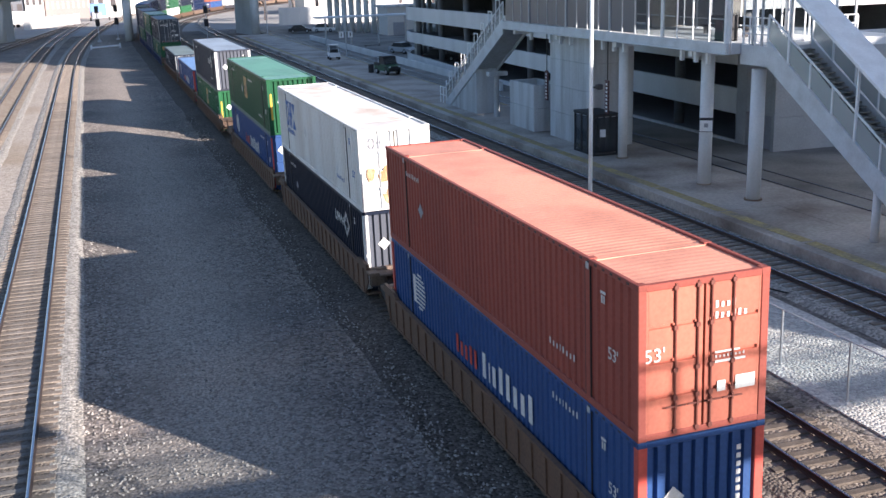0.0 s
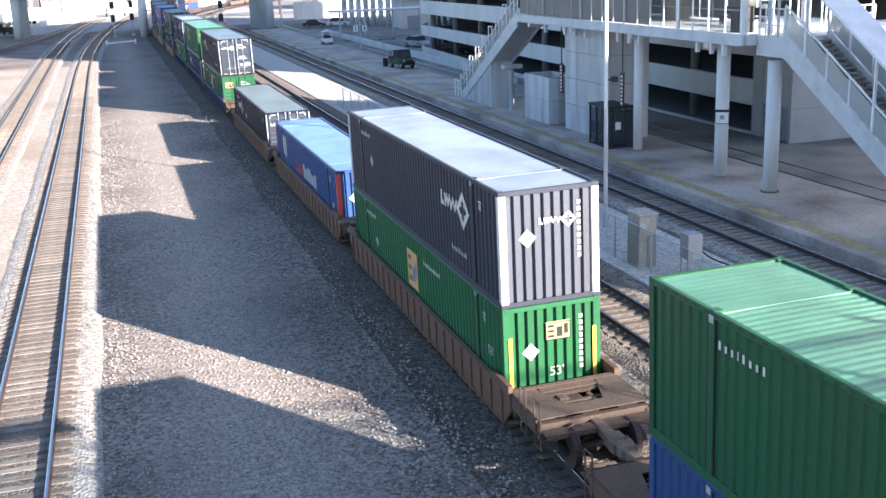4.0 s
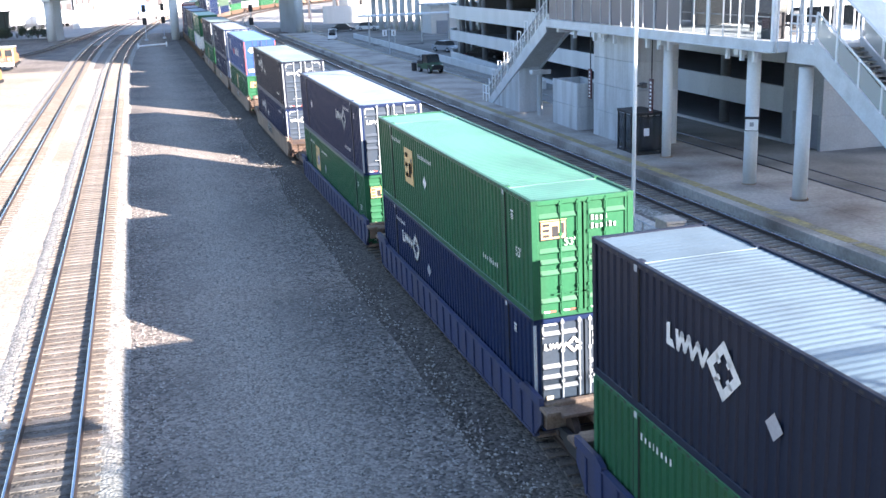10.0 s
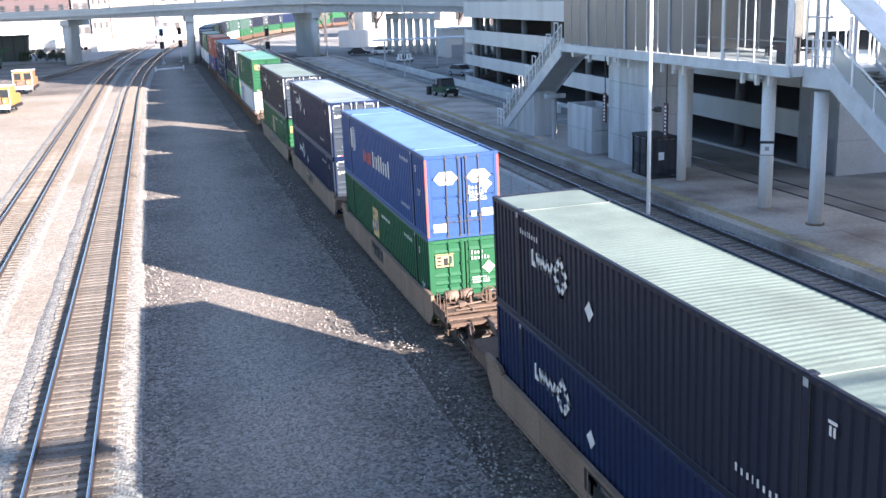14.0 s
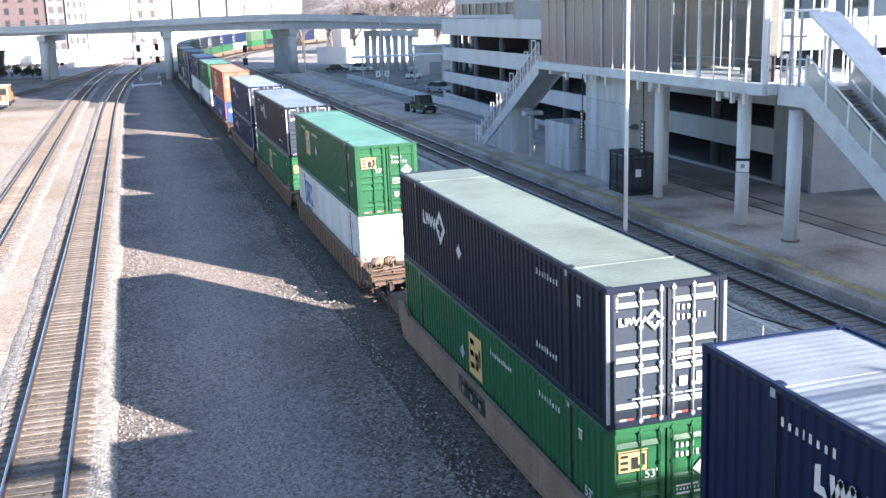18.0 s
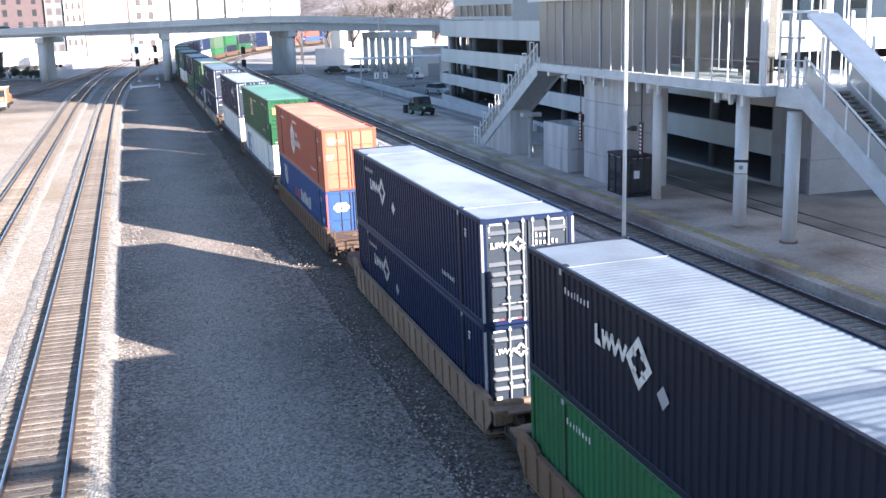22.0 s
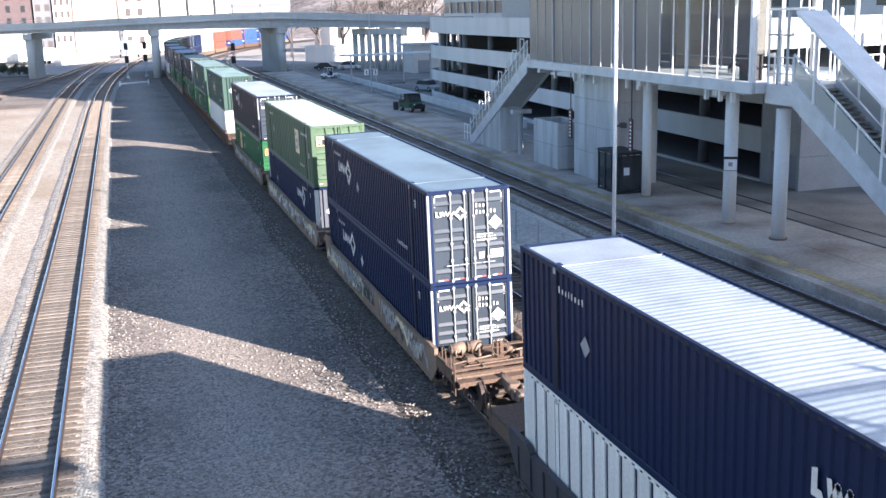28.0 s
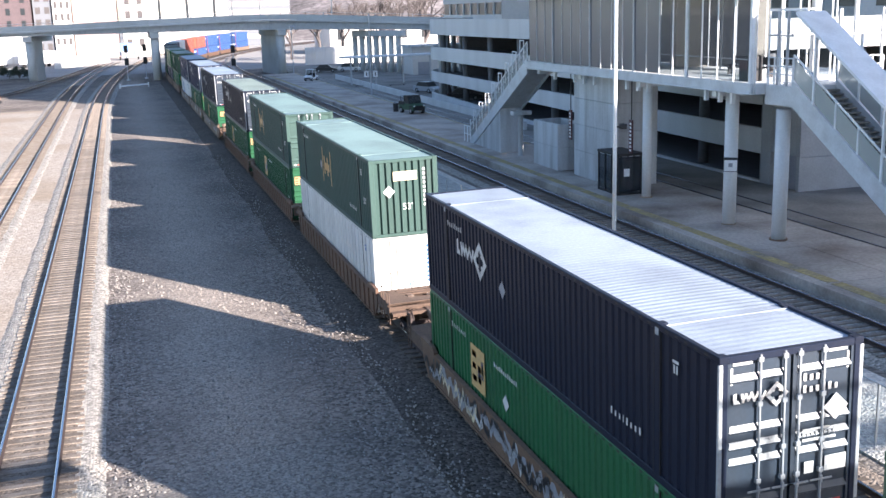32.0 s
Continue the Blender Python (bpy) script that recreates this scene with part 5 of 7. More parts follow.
def train_pose(nose, height, t):
    p, turn = TRAIN_LINE.at(nose + HY - SPEED * t)
    return Matrix.Translation(p) @ Matrix.Rotation(turn, 4, "Z") @ Matrix.Rotation(radians(CANT), 4, "Y") @ Matrix.Translation((0, 0, height))

# ---- station platform, stairs and raised walkway ----
platform = thing("platform", "long low grey concrete station platform in shade", "platform", kind="structure")
rnd = random.Random(5)
for i in range(37):
    y = -20 + i * 6.0
    for x0, x1 in ((25.75, 29.1), (29.12, 31.9)):
        part("slab", Geo().box(x0, x1, y + 0.012, y + 5.988, -0.36, 0.2 + rnd.uniform(-0.004, 0.004), 0.012), PLATFORM_CONCRETE, platform)
part("kerb", Geo().box(25.45, 25.74, -20, 202, -0.36, 0.205, 0.02), PLATFORM_CONCRETE, platform, "grey concrete platform edge")
for i in range(36):
    y = -20 + i * 6.0
    part("warning_strip", Geo().box(26.0, 26.55, y + 0.1, y + 5.9, 0.19, 0.209), YELLOW, platform, "worn yellow warning strip")
for i in range(20):
    part("edge_line", Geo().box(31.55, 31.75, 80 + i * 6 + 0.2, 80 + i * 6 + 5.8, 0.19, 0.208), YELLOW, platform, "worn yellow edge line")
solid("track_apron", Geo().box(17.5, 21.7, -20, 170, -0.5, -0.305), PALE_GRAVEL, "trampled pale gravel between fence and platform track", "ground", kind="structure")
REAR_PAVING = material("worn_rear_paving", (0.25, 0.235, 0.215), rough=0.9, grain=7, vary=0.16, stain=(0.10, 0.092, 0.085), stain_amount=0.9, stain_scale=0.22, bump=0.1)
solid("rear_apron", Geo().box(34.36, 70, -20, 236, -0.5, -0.035), REAR_PAVING, "worn grey paving beside the parking garage", "paving", kind="structure")
solid("rail_paving", Geo().box(32.84, 34.16, -20, 236, -0.5, -0.03), REAR_PAVING, "worn paving between the rails behind the platform", "paving", kind="structure")
solid("rear_strip", Geo().box(31.91, 32.64, -20, 236, -0.5, -0.03), REAR_PAVING, "narrow paved strip behind the platform", "paving", kind="structure")
wall = thing("barrier_wall", "low pale concrete barrier beside the rear track", "barrier", kind="structure")
for i in range(18):
    part("panel", Geo().box(35.75, 36.05, 92 + i * 5, 96.985 + i * 5, -0.1, 0.75, 0.015), GARAGE_CONCRETE, wall)


def round_column(x, y, z0, z1, r, label, name="column"):
    g = Geo()
    g.tube((0, 0, z0), (0, 0, z1), r, 20)
    c = solid(name, g, COLUMN_CONCRETE, label, "column", "columns under the walkway", at=(x, y, 0))
    for p in c.data.polygons:
        p.use_smooth = len(p.vertices) == 4
    return c


for x, y, top in ((28.7, 45.6, 6.95), (28.8, 41.5, 6.3), (28.6, 54.2, 6.95)):
    col = round_column(x, y, 0.15, top, 0.27 if y > 50 else 0.33, "pale round concrete column on the platform")
    part("base_ring", Geo().tube((0, 0, 0.2), (0, 0, 0.27), 0.42 if y < 42 else 0.36, 20), material("rusty_stain_%d" % y, (0.24, 0.16, 0.11) if y < 42 else (0.34, 0.27, 0.21), rough=0.9, grain=9, stain_amount=0.5), col, "stained concrete foot")
part("notice_board", Geo().box(-0.31, 0.31, -0.40, -0.34, 2.95, 3.5, 0.01), SIGN_WHITE, bpy.data.objects["column"], "white notice in a dark frame", at=pose(0, 0, 0, 0, 0, -32))
part("notice_frame", Geo().box(-0.34, 0.34, -0.39, -0.30, 2.92, 3.62, 0.01), DARK_STEEL, bpy.data.objects["column"], at=pose(0, 0, 0, 0, 0, -32))
part("notice_mark", Geo().box(-0.10, 0.10, -0.406, -0.400, 3.15, 3.35), paint("mark_grey"), bpy.data.objects["column"], at=pose(0, 0, 0, 0, 0, -32))
round_column(28.6, 33.0, 0.15, 2.4, 0.17, "thin grey steel post under the stairs", "stair_post")

tower = thing("lift_tower", "square board-marked concrete lift tower on the platform", "tower")
for i in range(4):
    z0 = 0.2 + i * 1.7
    part("panel", Geo().box(28.4, 31.4, 58.2, 64.0, z0, z0 + 1.685, 0.02), CONCRETE, tower)
part("cap", Geo().box(28.3, 31.5, 58.1, 64.1, 6.99, 7.0), CONCRETE, tower)
kiosk = thing("concrete_kiosk", "low roofless concrete box beside the lift tower", "kiosk")
for x0, x1, y0, y1 in ((28.0, 28.25, 65.8, 70.2), (30.0, 30.25, 65.8, 70.2), (28.25, 30.0, 65.8, 66.05), (28.25, 30.0, 69.95, 70.2)):
    for z0 in (0.2, 1.78):
        part("panel", Geo().box(x0, x1, y0, y1, z0, z0 + 1.565, 0.015), CONCRETE, kiosk)
booth = thing("waiting_booth", "dark steel and glass waiting booth", "booth")
part("roof", Geo().box(27.3, 28.95, 55.3, 58.1, 2.5, 2.66, 0.02), DARK_STEEL, booth)
part("floor", Geo().box(27.35, 28.9, 55.35, 58.05, 0.2, 0.28), DARK_STEEL, booth)
for y in (55.4, 56.25, 57.1, 58.0):
    for x in (27.38, 28.86):
        part("post", Geo().box(x - 0.05, x + 0.05, y - 0.05, y + 0.05, 0.2, 2.5), DARK_STEEL, booth)
for y in (55.45, 56.3, 57.15):
    part("pane", Geo().box(27.37, 27.39, y, y + 0.78, 0.4, 2.45), BOOTH_PANE, booth)
part("pane", Geo().box(27.43, 28.82, 55.39, 55.41, 0.4, 2.45), BOOTH_PANE, booth)
part("notice", Geo().box(27.75, 28.1, 55.36, 55.385, 1.3, 1.75), SIGN_WHITE, booth)
for x, y, z in ((28.32, 64.35, 2.5), (28.0, 55.0, 2.7)):
    s = thing("station_sign", "tall narrow maroon name sign with pale marks", "sign", "name signs")
    part("board", Geo().box(x - 0.06, x + 0.02, y - 0.22, y + 0.22, z, z + 1.95, 0.01), paint("sign_maroon"), s)
    for k in range(8):
        part("letter_bar", Geo().box(x - 0.068, x - 0.06, y - 0.1, y + 0.1, z + 0.12 + k * 0.22, z + 0.24 + k * 0.22), SIGN_WHITE, s)
    part("bracket", Geo().beam((x, y, z + 1.93), (x, y, 7.03), 0.05), DARK_STEEL, s)

walkway = thing("raised_walkway", "glazed steel walkway raised over the platform", "walkway", kind="structure")
deck = part("deck", Geo().box(27.75, 37.9, 42.4, 70.5, 7.02, 7.38), WHITE_STEEL, walkway)
part("fascia", Geo().box(27.58, 27.74, 42.4, 70.5, 6.95, 7.45, 0.02), DECK_STEEL, walkway, "pale steel fascia beam")
part("fascia_flange", Geo().box(27.48, 27.8, 42.38, 70.5, 6.93, 6.98), DECK_STEEL, walkway)
part("end_fascia", Geo().box(27.76, 33.4, 42.24, 42.38, 6.95, 7.45, 0.02), DECK_STEEL, walkway)
roof = part("roof", Geo().box(27.2, 34.0, 42.0, 71.0, 11.70, 11.92, 0.02), WHITE_STEEL, walkway, "flat pale roof")
part("roof_fascia", Geo().box(27.15, 27.3, 42.0, 71.0, 11.62, 12.1, 0.02), WHITE_STEEL, walkway)
y, k = 42.55, 0
while y < 70:
    for x in (27.68, 33.25):
        heavy = 0.075 if k % 4 == 0 else 0.03
        # white up to y = 50, darker grey beyond
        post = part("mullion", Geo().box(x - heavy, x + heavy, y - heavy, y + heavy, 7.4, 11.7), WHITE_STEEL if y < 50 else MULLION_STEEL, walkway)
    if y + 1.45 < 70.2:
        pane = part("pane", Geo().box(27.675, 27.685, y + 0.08, y + 1.37, 7.5, 11.66), GREY_PANE if y > 50 else PANE, walkway, "grey windscreen pane")
        pane.visible_shadow = y > 50
        part("pane", Geo().box(33.245, 33.255, y + 0.08, y + 1.37, 7.5, 11.66), GREY_PANE if y > 50 else PANE, walkway).visible_shadow = y > 50
        part("guard_rail", Geo().beam((27.85, y, 8.5), (27.85, y + 1.45, 8.5), 0.05), GALV, walkway)
    y += 1.45
    k += 1
for x in (27.9, 29.2, 30.6, 31.9, 33.2):
    part("mullion", Geo().box(x - 0.03, x + 0.03, 42.5, 42.56, 7.4, 11.7), WHITE_STEEL, walkway)
part("corner_post", Geo().box(27.58, 27.78, 42.42, 42.62, 7.4, 11.7, 0.02), WHITE_STEEL, walkway, "stout white corner post")
for y in (44.5, 45.6, 46.9, 53.0, 54.2, 55.6, 60, 61.5, 63, 66.2):
    part("bracket", Geo().box(27.9, 28.1, y - 0.1, y + 0.1, 6.35, 6.95, 0.02), WHITE_STEEL, walkway, "short white bracket under the deck")
for y in (46, 54, 62, 69):
    part("cross_beam", Geo().box(27.9, 33.2, y - 0.2, y + 0.2, 6.6, 7.0), WHITE_STEEL, walkway)
MASONRY = material("beige_masonry", (0.33, 0.295, 0.255), rough=0.85, grain=5, vary=0.14, stain=(0.24, 0.21, 0.185), stain_amount=0.7, stain_scale=0.8, bump=0.15)
link = thing("link_wall", "beige masonry wall between the walkway and the garage", "wall", kind="structure")
for k in range(10):
    part("course", Geo().box(31.6, 37.9, 56.4, 56.8, 7.40 + k * 0.5, 7.892 + k * 0.5, 0.008), MASONRY, link)
part("window", Geo().box(33.3, 34.5, 56.36, 56.39, 9.2, 10.8), DARK_PANE, link)
for z in (9.14, 10.8):
    part("window_frame", Geo().box(33.2, 34.6, 56.33, 56.42, z, z + 0.06), MULLION_STEEL, link)
bench_in = thing("walkway_bench", "dark bench inside the walkway", "bench")
part("seat", Geo().box(31.0, 31.5, 46.0, 50.2, 7.8, 7.88, 0.02), DARK_STEEL, bench_in)
part("back", Geo().box(31.46, 31.52, 46.0, 50.2, 7.95, 8.35, 0.02), DARK_STEEL, bench_in)
for y in (46.3, 48.1, 49.9):
    part("leg", Geo().box(31.05, 31.45, y - 0.03, y + 0.03, 7.38, 7.8), DARK_STEEL, bench_in)
machine = thing("ticket_machine", "dark upright machine inside the walkway", "machine")
part("body", Geo().box(28.6, 29.4, 44.2, 45.0, 7.39, 8.6, 0.03), DARK_STEEL, machine)
part("panel", Geo().box(28.57, 28.6, 44.3, 44.9, 7.9, 8.4), paint("sign_maroon"), machine)


def flight(name, label, x0, x1, y_top, z_top, y_foot, z_foot, roof_plate):
    """A stair flight between two deep stringers, with posts, rails and glass infill."""
    s = thing(name, label, "staircase", kind="structure")
    d = 1 if y_foot > y_top else -1
    slope = (z_top - z_foot) / abs(y_foot - y_top)
    for x in (x0, x1):
        g = Geo()
        ya, yb = y_top, y_foot
        g.prism([(ya, z_top + 0.25), (yb, z_foot + 0.25), (yb, z_foot - 0.1), (yb - d * 0.9, z_foot - 0.1), (ya, z_top - 0.85)][::-1 if d < 0 else 1], "x", x - 0.06, x + 0.06)
        part("stringer", g, DECK_STEEL, s, "deep pale steel stringer")
        n = 8
        for i in range(n + 1):
            y = y_top + (y_foot - y_top) * i / n
            z = z_top - slope * abs(y - y_top)
            part("baluster", Geo().box(x - 0.03, x + 0.03, y - 0.03, y + 0.03, z + 0.2, z + 1.35), WHITE_STEEL, s)
            if i < n:
                y2 = y_top + (y_foot - y_top) * (i + 1) / n
                z2 = z_top - slope * abs(y2 - y_top)
                p = part("pane", Geo().add([(x, y + d * 0.06, z + 0.3), (x, y2 - d * 0.06, z2 + 0.3), (x, y2 - d * 0.06, z2 + 1.22), (x, y + d * 0.06, z + 1.22),
                                           (x + 0.012, y + d * 0.06, z + 0.3), (x + 0.012, y2 - d * 0.06, z2 + 0.3), (x + 0.012, y2 - d * 0.06, z2 + 1.22), (x + 0.012, y + d * 0.06, z + 1.22)],
                                          [(0, 1, 2, 3), (7, 6, 5, 4)]), STAIR_PANE, s)
                p.visible_shadow = False
        part("handrail", Geo().beam((x, y_top, z_top + 1.38), (x, y_foot, z_foot + 1.38), 0.07), WHITE_STEEL, s)
    steps = round((z_top - z_foot) / 0.18)
    part("soffit", Geo().prism([(y_top, z_top - 0.32), (y_foot - d * 0.5, z_foot - 0.02), (y_foot - d * 0.9, z_foot - 0.08), (y_top, z_top - 0.6)][::-1 if d < 0 else 1], "x", x0 + 0.07, x1 - 0.07), GIRDER, s, "grey steel plate under the steps")
    tread = Geo().box(x0 + 0.07, x1 - 0.07, -0.17, 0.17, -0.05, 0, 0.01).mesh("step", REAR_PAVING)
    for i in range(steps):
        y = y_top + (y_foot - y_top) * (i + 0.5) / steps
        part("step", tread, None, s, at=(0, y, z_top - (i + 1) * (z_top - z_foot) / steps))
    if roof_plate:
        zr = z_top + 3.25
        g = Geo()
        g.prism([(y_top - 0.2, zr), (y_foot, zr - slope * abs(y_foot - y_top)), (y_foot, zr - slope * abs(y_foot - y_top) - 0.14), (y_top - 0.2, zr - 0.14)], "x", x0 - 0.15, x1 - 0.95)
        part("stair_roof", g, WHITE_STEEL, s, "sloping pale metal stair roof")
        for x in (x0, x1):
            for i in (1, 4, 7):
                y = y_top + (y_foot - y_top) * i / 8
                z = z_top - slope * abs(y - y_top)
                part("roof_post", Geo().box(x - 0.05, x + 0.05, y - 0.05, y + 0.05, z, z + 3.15), WHITE_STEEL, s)
    return s


flight("stairs_south", "roofed steel stairs from the walkway to the platform", 28.3, 30.6, 40.2, 7.4, 28.2, 0.2, True)
north = flight("stairs_north", "open steel stairs down the far end of the walkway", 27.7, 29.5, 70.5, 7.4, 83.7, 0.25, False)
for x in (27.62, 29.58):
    for i in range(9):
        y = 71.0 + i * 1.55
        z = 7.4 - (y - 70.5) * 7.15 / 13.2
        part("rail_post", Geo().tube((x, y, z + 0.1), (x, y, z + 1.75), 0.045, 8), SIGN_WHITE, north, "white tubular rail post")
        if i < 8:
            part("rail_loop", Geo().tube((x, y, z + 1.72), (x, y + 0.75, z + 1.72), 0.04, 8).tube((x, y + 0.75, z + 1.74), (x, y + 0.75, z + 0.2), 0.04, 8), SIGN_WHITE, north, "white bent tube")
    for up in (0.75, 1.2):
        part("mid_rail", Geo().tube((x, 70.6, 7.35 + up), (x, 83.6, 0.3 + up), 0.035, 8), GALV, north)
foot_rail = thing("foot_railing", "white tubular railing at the foot of the stairs", "railing", kind="structure")
for x in (27.7, 29.5):
    for y in (83.75, 84.5, 85.3):
        part("post", Geo().tube((x, y, 0.18), (x, y, 1.55), 0.045, 8), SIGN_WHITE, foot_rail)
    for z in (0.85, 1.52):
        part("rail", Geo().tube((x, 83.75, z), (x, 85.3, z), 0.04, 8), SIGN_WHITE, foot_rail)
base = Geo()
base.prism([(76.4, 0.18), (83.7, 0.18), (83.7, 0.5), (76.4, 3.9)], "x", 27.72, 29.48)
solid("stair_base", base, CONCRETE, "solid concrete wedge under the north stairs", "stair base", kind="structure")
solid("stair_pier", Geo().tube((28.5, 74.1, 0.2), (28.5, 74.1, 3.3), 0.2, 16).box(27.8, 29.3, 73.8, 74.4, 3.28, 3.6, 0.03), CONCRETE, "concrete post with a flat head under the north stairs", "column")
landing = thing("stair_landing", "railed steel landing at the walkway's end", "landing", kind="structure")
part("floor", Geo().box(28.25, 33.0, 40.2, 42.22, 6.5, 7.40, 0.02), DECK_STEEL, landing)
for x0, y0, x1, y1 in ((28.3, 42.1, 28.3, 40.25), (30.7, 40.25, 33.0, 40.25)):
    n = 4
    for i in range(n + 1):
        x, y = x0 + (x1 - x0) * i / n, y0 + (y1 - y0) * i / n
        part("baluster", Geo().box(x - 0.03, x + 0.03, y - 0.03, y + 0.03, 7.4, 8.6 if i else 10.7), WHITE_STEEL, landing)
    for z in (7.9, 8.25, 8.62):
        part("rail", Geo().beam((x0, y0, z), (x1, y1, z), 0.05), WHITE_STEEL, landing)
part("high_rail", Geo().beam((28.3, 42.1, 10.72), (28.3, 39.4, 10.72), 0.1), WHITE_STEEL, landing)
for x, y in ((28.3, 41.4), (28.3, 40.7), (30.65, 40.3), (30.65, 42.1), (32.9, 40.3)):
    part("frame_post", Geo().box(x - 0.045, x + 0.045, y - 0.045, y + 0.045, 7.4, 10.72), MULLION_STEEL, landing)
for x0, y0, x1, y1 in ((28.3, 42.1, 28.3, 40.3), (28.3, 42.1, 30.65, 42.1), (30.65, 40.3, 32.9, 40.3)):
    part("frame_rail", Geo().beam((x0, y0, 9.6), (x1, y1, 9.6), 0.07), MULLION_STEEL, landing)
part("frame_rail", Geo().beam((28.3, 42.1, 10.72), (30.65, 42.1, 10.72), 0.08), MULLION_STEEL, landing)
round_column(31.3, 42.9, 7.38, 13.0, 0.22, "white round steel post at the walkway's end", "walkway_post")

# ---- fence, pole and boxes between the tracks ----
fence = thing("chain_link_fence", "sagging grey chain-link fence on steel posts", "fence", "")
for i in range(24):
    y = 18.45 + i * 2.92
    part("post", Geo().tube((18.05, y, -0.4), (18.05, y, 1.42), 0.035, 8), GALV, fence)
    part("top_rail", Geo().tube((18.05, y, 1.40), (18.05, y + 2.92, 1.40), 0.022, 6), GALV, fence)
    part("wire_mesh", Geo().add([(18.05, y + 0.04, -0.28), (18.05, y + 2.88, -0.28), (18.05, y + 2.88, 1.38), (18.05, y + 0.04, 1.38)], [(0, 1, 2, 3)]), MESH_WIRE, fence)
cabinet = thing("concrete_cabinet", "weathered concrete equipment pillar beside the fence", "cabinet")
part("body", Geo().box(18.2, 18.95, 34.3, 35.25, -0.4, 1.65, 0.03), PLATFORM_CONCRETE, cabinet)
part("cap", Geo().box(18.15, 19.0, 34.25, 35.3, 1.65, 1.78, 0.03), PLATFORM_CONCRETE, cabinet)
part("meter", Geo().tube((18.3, 34.26, 1.3), (18.3, 34.18, 1.3), 0.12, 12), GALV, cabinet)
part("conduit", Geo().tube((18.6, 34.28, -0.3), (18.6, 34.28, 0.9), 0.04, 6), GALV, cabinet)
relay = thing("relay_box", "grey steel relay box on thin legs beside the fence", "relay box")
part("body", Geo().box(19.3, 19.9, 32.6, 33.2, 0.3, 1.25, 0.02), GALV, relay)
for x, y in ((19.35, 32.65), (19.85, 32.65), (19.35, 33.15), (19.85, 33.15)):
    part("leg", Geo().box(x - 0.03, x + 0.03, y - 0.03, y + 0.03, -0.4, 0.3), GALV, relay)
cable = Geo()
pts = [Vector((19.9 + 2.6 * u, 32.8 - 3.2 * u, 0.6 - 0.87 * math.sqrt(u))) for u in [i / 10 for i in range(11)]]
for a, b in zip(pts, pts[1:]):
    cable.tube(a, b, 0.03, 6)
solid("loose_cable", cable, RUBBER, "black cable running from the box into the gravel", "cable")
pole = thing("light_pole", "tall slim white light pole between the tracks", "light pole")
part("shaft", Geo().tube((19.9, 40.6, -0.4), (19.9, 40.6, 14.0), 0.095, 14, 0.075), WHITE_STEEL, pole, smooth=True)
part("bracket_lamp", Geo().box(19.98, 20.3, 40.55, 40.65, 6.05, 6.12).box(20.15, 20.4, 40.45, 40.75, 5.98, 6.2, 0.03), DARK_STEEL, pole, "small dark camera on a bracket")

# ---- parking garage and the buildings behind it ----
garage = thing("parking_garage", "grey precast parking garage with a rounded corner", "parking garage", kind="structure")
PATH = [(70, 57), (62, 57), (54, 57), (46, 57), (38, 57)] + [(38, 57 + i * 9.0) for i in range(1, 9)] + \
       [(47 - 9 * math.cos(a), 129 + 9 * math.sin(a)) for a in [math.pi / 2 * i / 8 for i in range(1, 9)]] + [(54, 138), (62, 138), (70, 138)]
BANDS = ((8.15, 10.05, 0.0), (5.0, 6.62, -0.003), (2.25, 3.55, -0.008), (-0.35, 0.9, -0.008))


def band_z(z, tilt, y, x):
    if z == 0.9:
        return 0.1 + 0.8 * min(1.0, max(0.0, (y - 84) / 45)) if x < 38.1 or y < 60 else 0.9
    if z in (3.55, 6.62):
        tilt *= 0.35
    return z + (tilt * (115 - y) if x < 38.1 or y < 60 else tilt * -14)


for z0, z1, tilt in BANDS:
    for i, (a, b) in enumerate(zip(PATH, PATH[1:])):
        A, B = Vector((*a, 0)), Vector((*b, 0))
        inward = (B - A).normalized().cross(Vector((0, 0, 1)))
        g, e = Geo(), (B - A).normalized() * 0.012
        pts = []
        for p in (A + e, B - e):
            for q in (p, p + inward * 0.3):
                pts += [(q.x, q.y, band_z(z0, 0.0 if z0 < 0 else tilt, p.y, p.x)), (q.x, q.y, band_z(z1, tilt, p.y, p.x))]
        g.add(pts, [(0, 4, 5, 1), (2, 3, 7, 6), (1, 5, 7, 3), (0, 2, 6, 4), (0, 1, 3, 2), (4, 6, 7, 5)])
        part("parapet_panel", g, GARAGE_CONCRETE, garage)
for i, (a, b, c) in enumerate(zip(PATH, PATH[1:], PATH[2:])):
    B = Vector((*b, 0))
    inward = (Vector((*c, 0)) - Vector((*a, 0))).normalized().cross(Vector((0, 0, 1)))
    q = B + inward * 1.3
    # columns deep behind the parapets take the shaded copy, corner ones the pale
    part("column", Geo().tube((q.x, q.y, -0.35), (q.x, q.y, 9.0), 0.36, 12), GARAGE_CONCRETE if i > 11 else GARAGE_SHADE, garage, smooth=True)
inner = [(p[0] + (0.3 if p[0] < 60 else 0), p[1] + (0.3 if p[1] < 90 else -0.3)) for p in PATH]
for z in (0.0, 3.0, 6.0, 9.0):
    part("floor_slab", Geo().prism(inner[::-1], "z", z - 0.28 - (0.1 if z == 0 else 0), z), GARAGE_SHADE, garage)
part("core_wall", Geo().box(52, 53, 58, 137, -0.3, 8.7), GARAGE_SHADE, garage)
part("core_wall", Geo().box(41, 52, 126, 126.5, -0.3, 8.7), GARAGE_SHADE, garage)
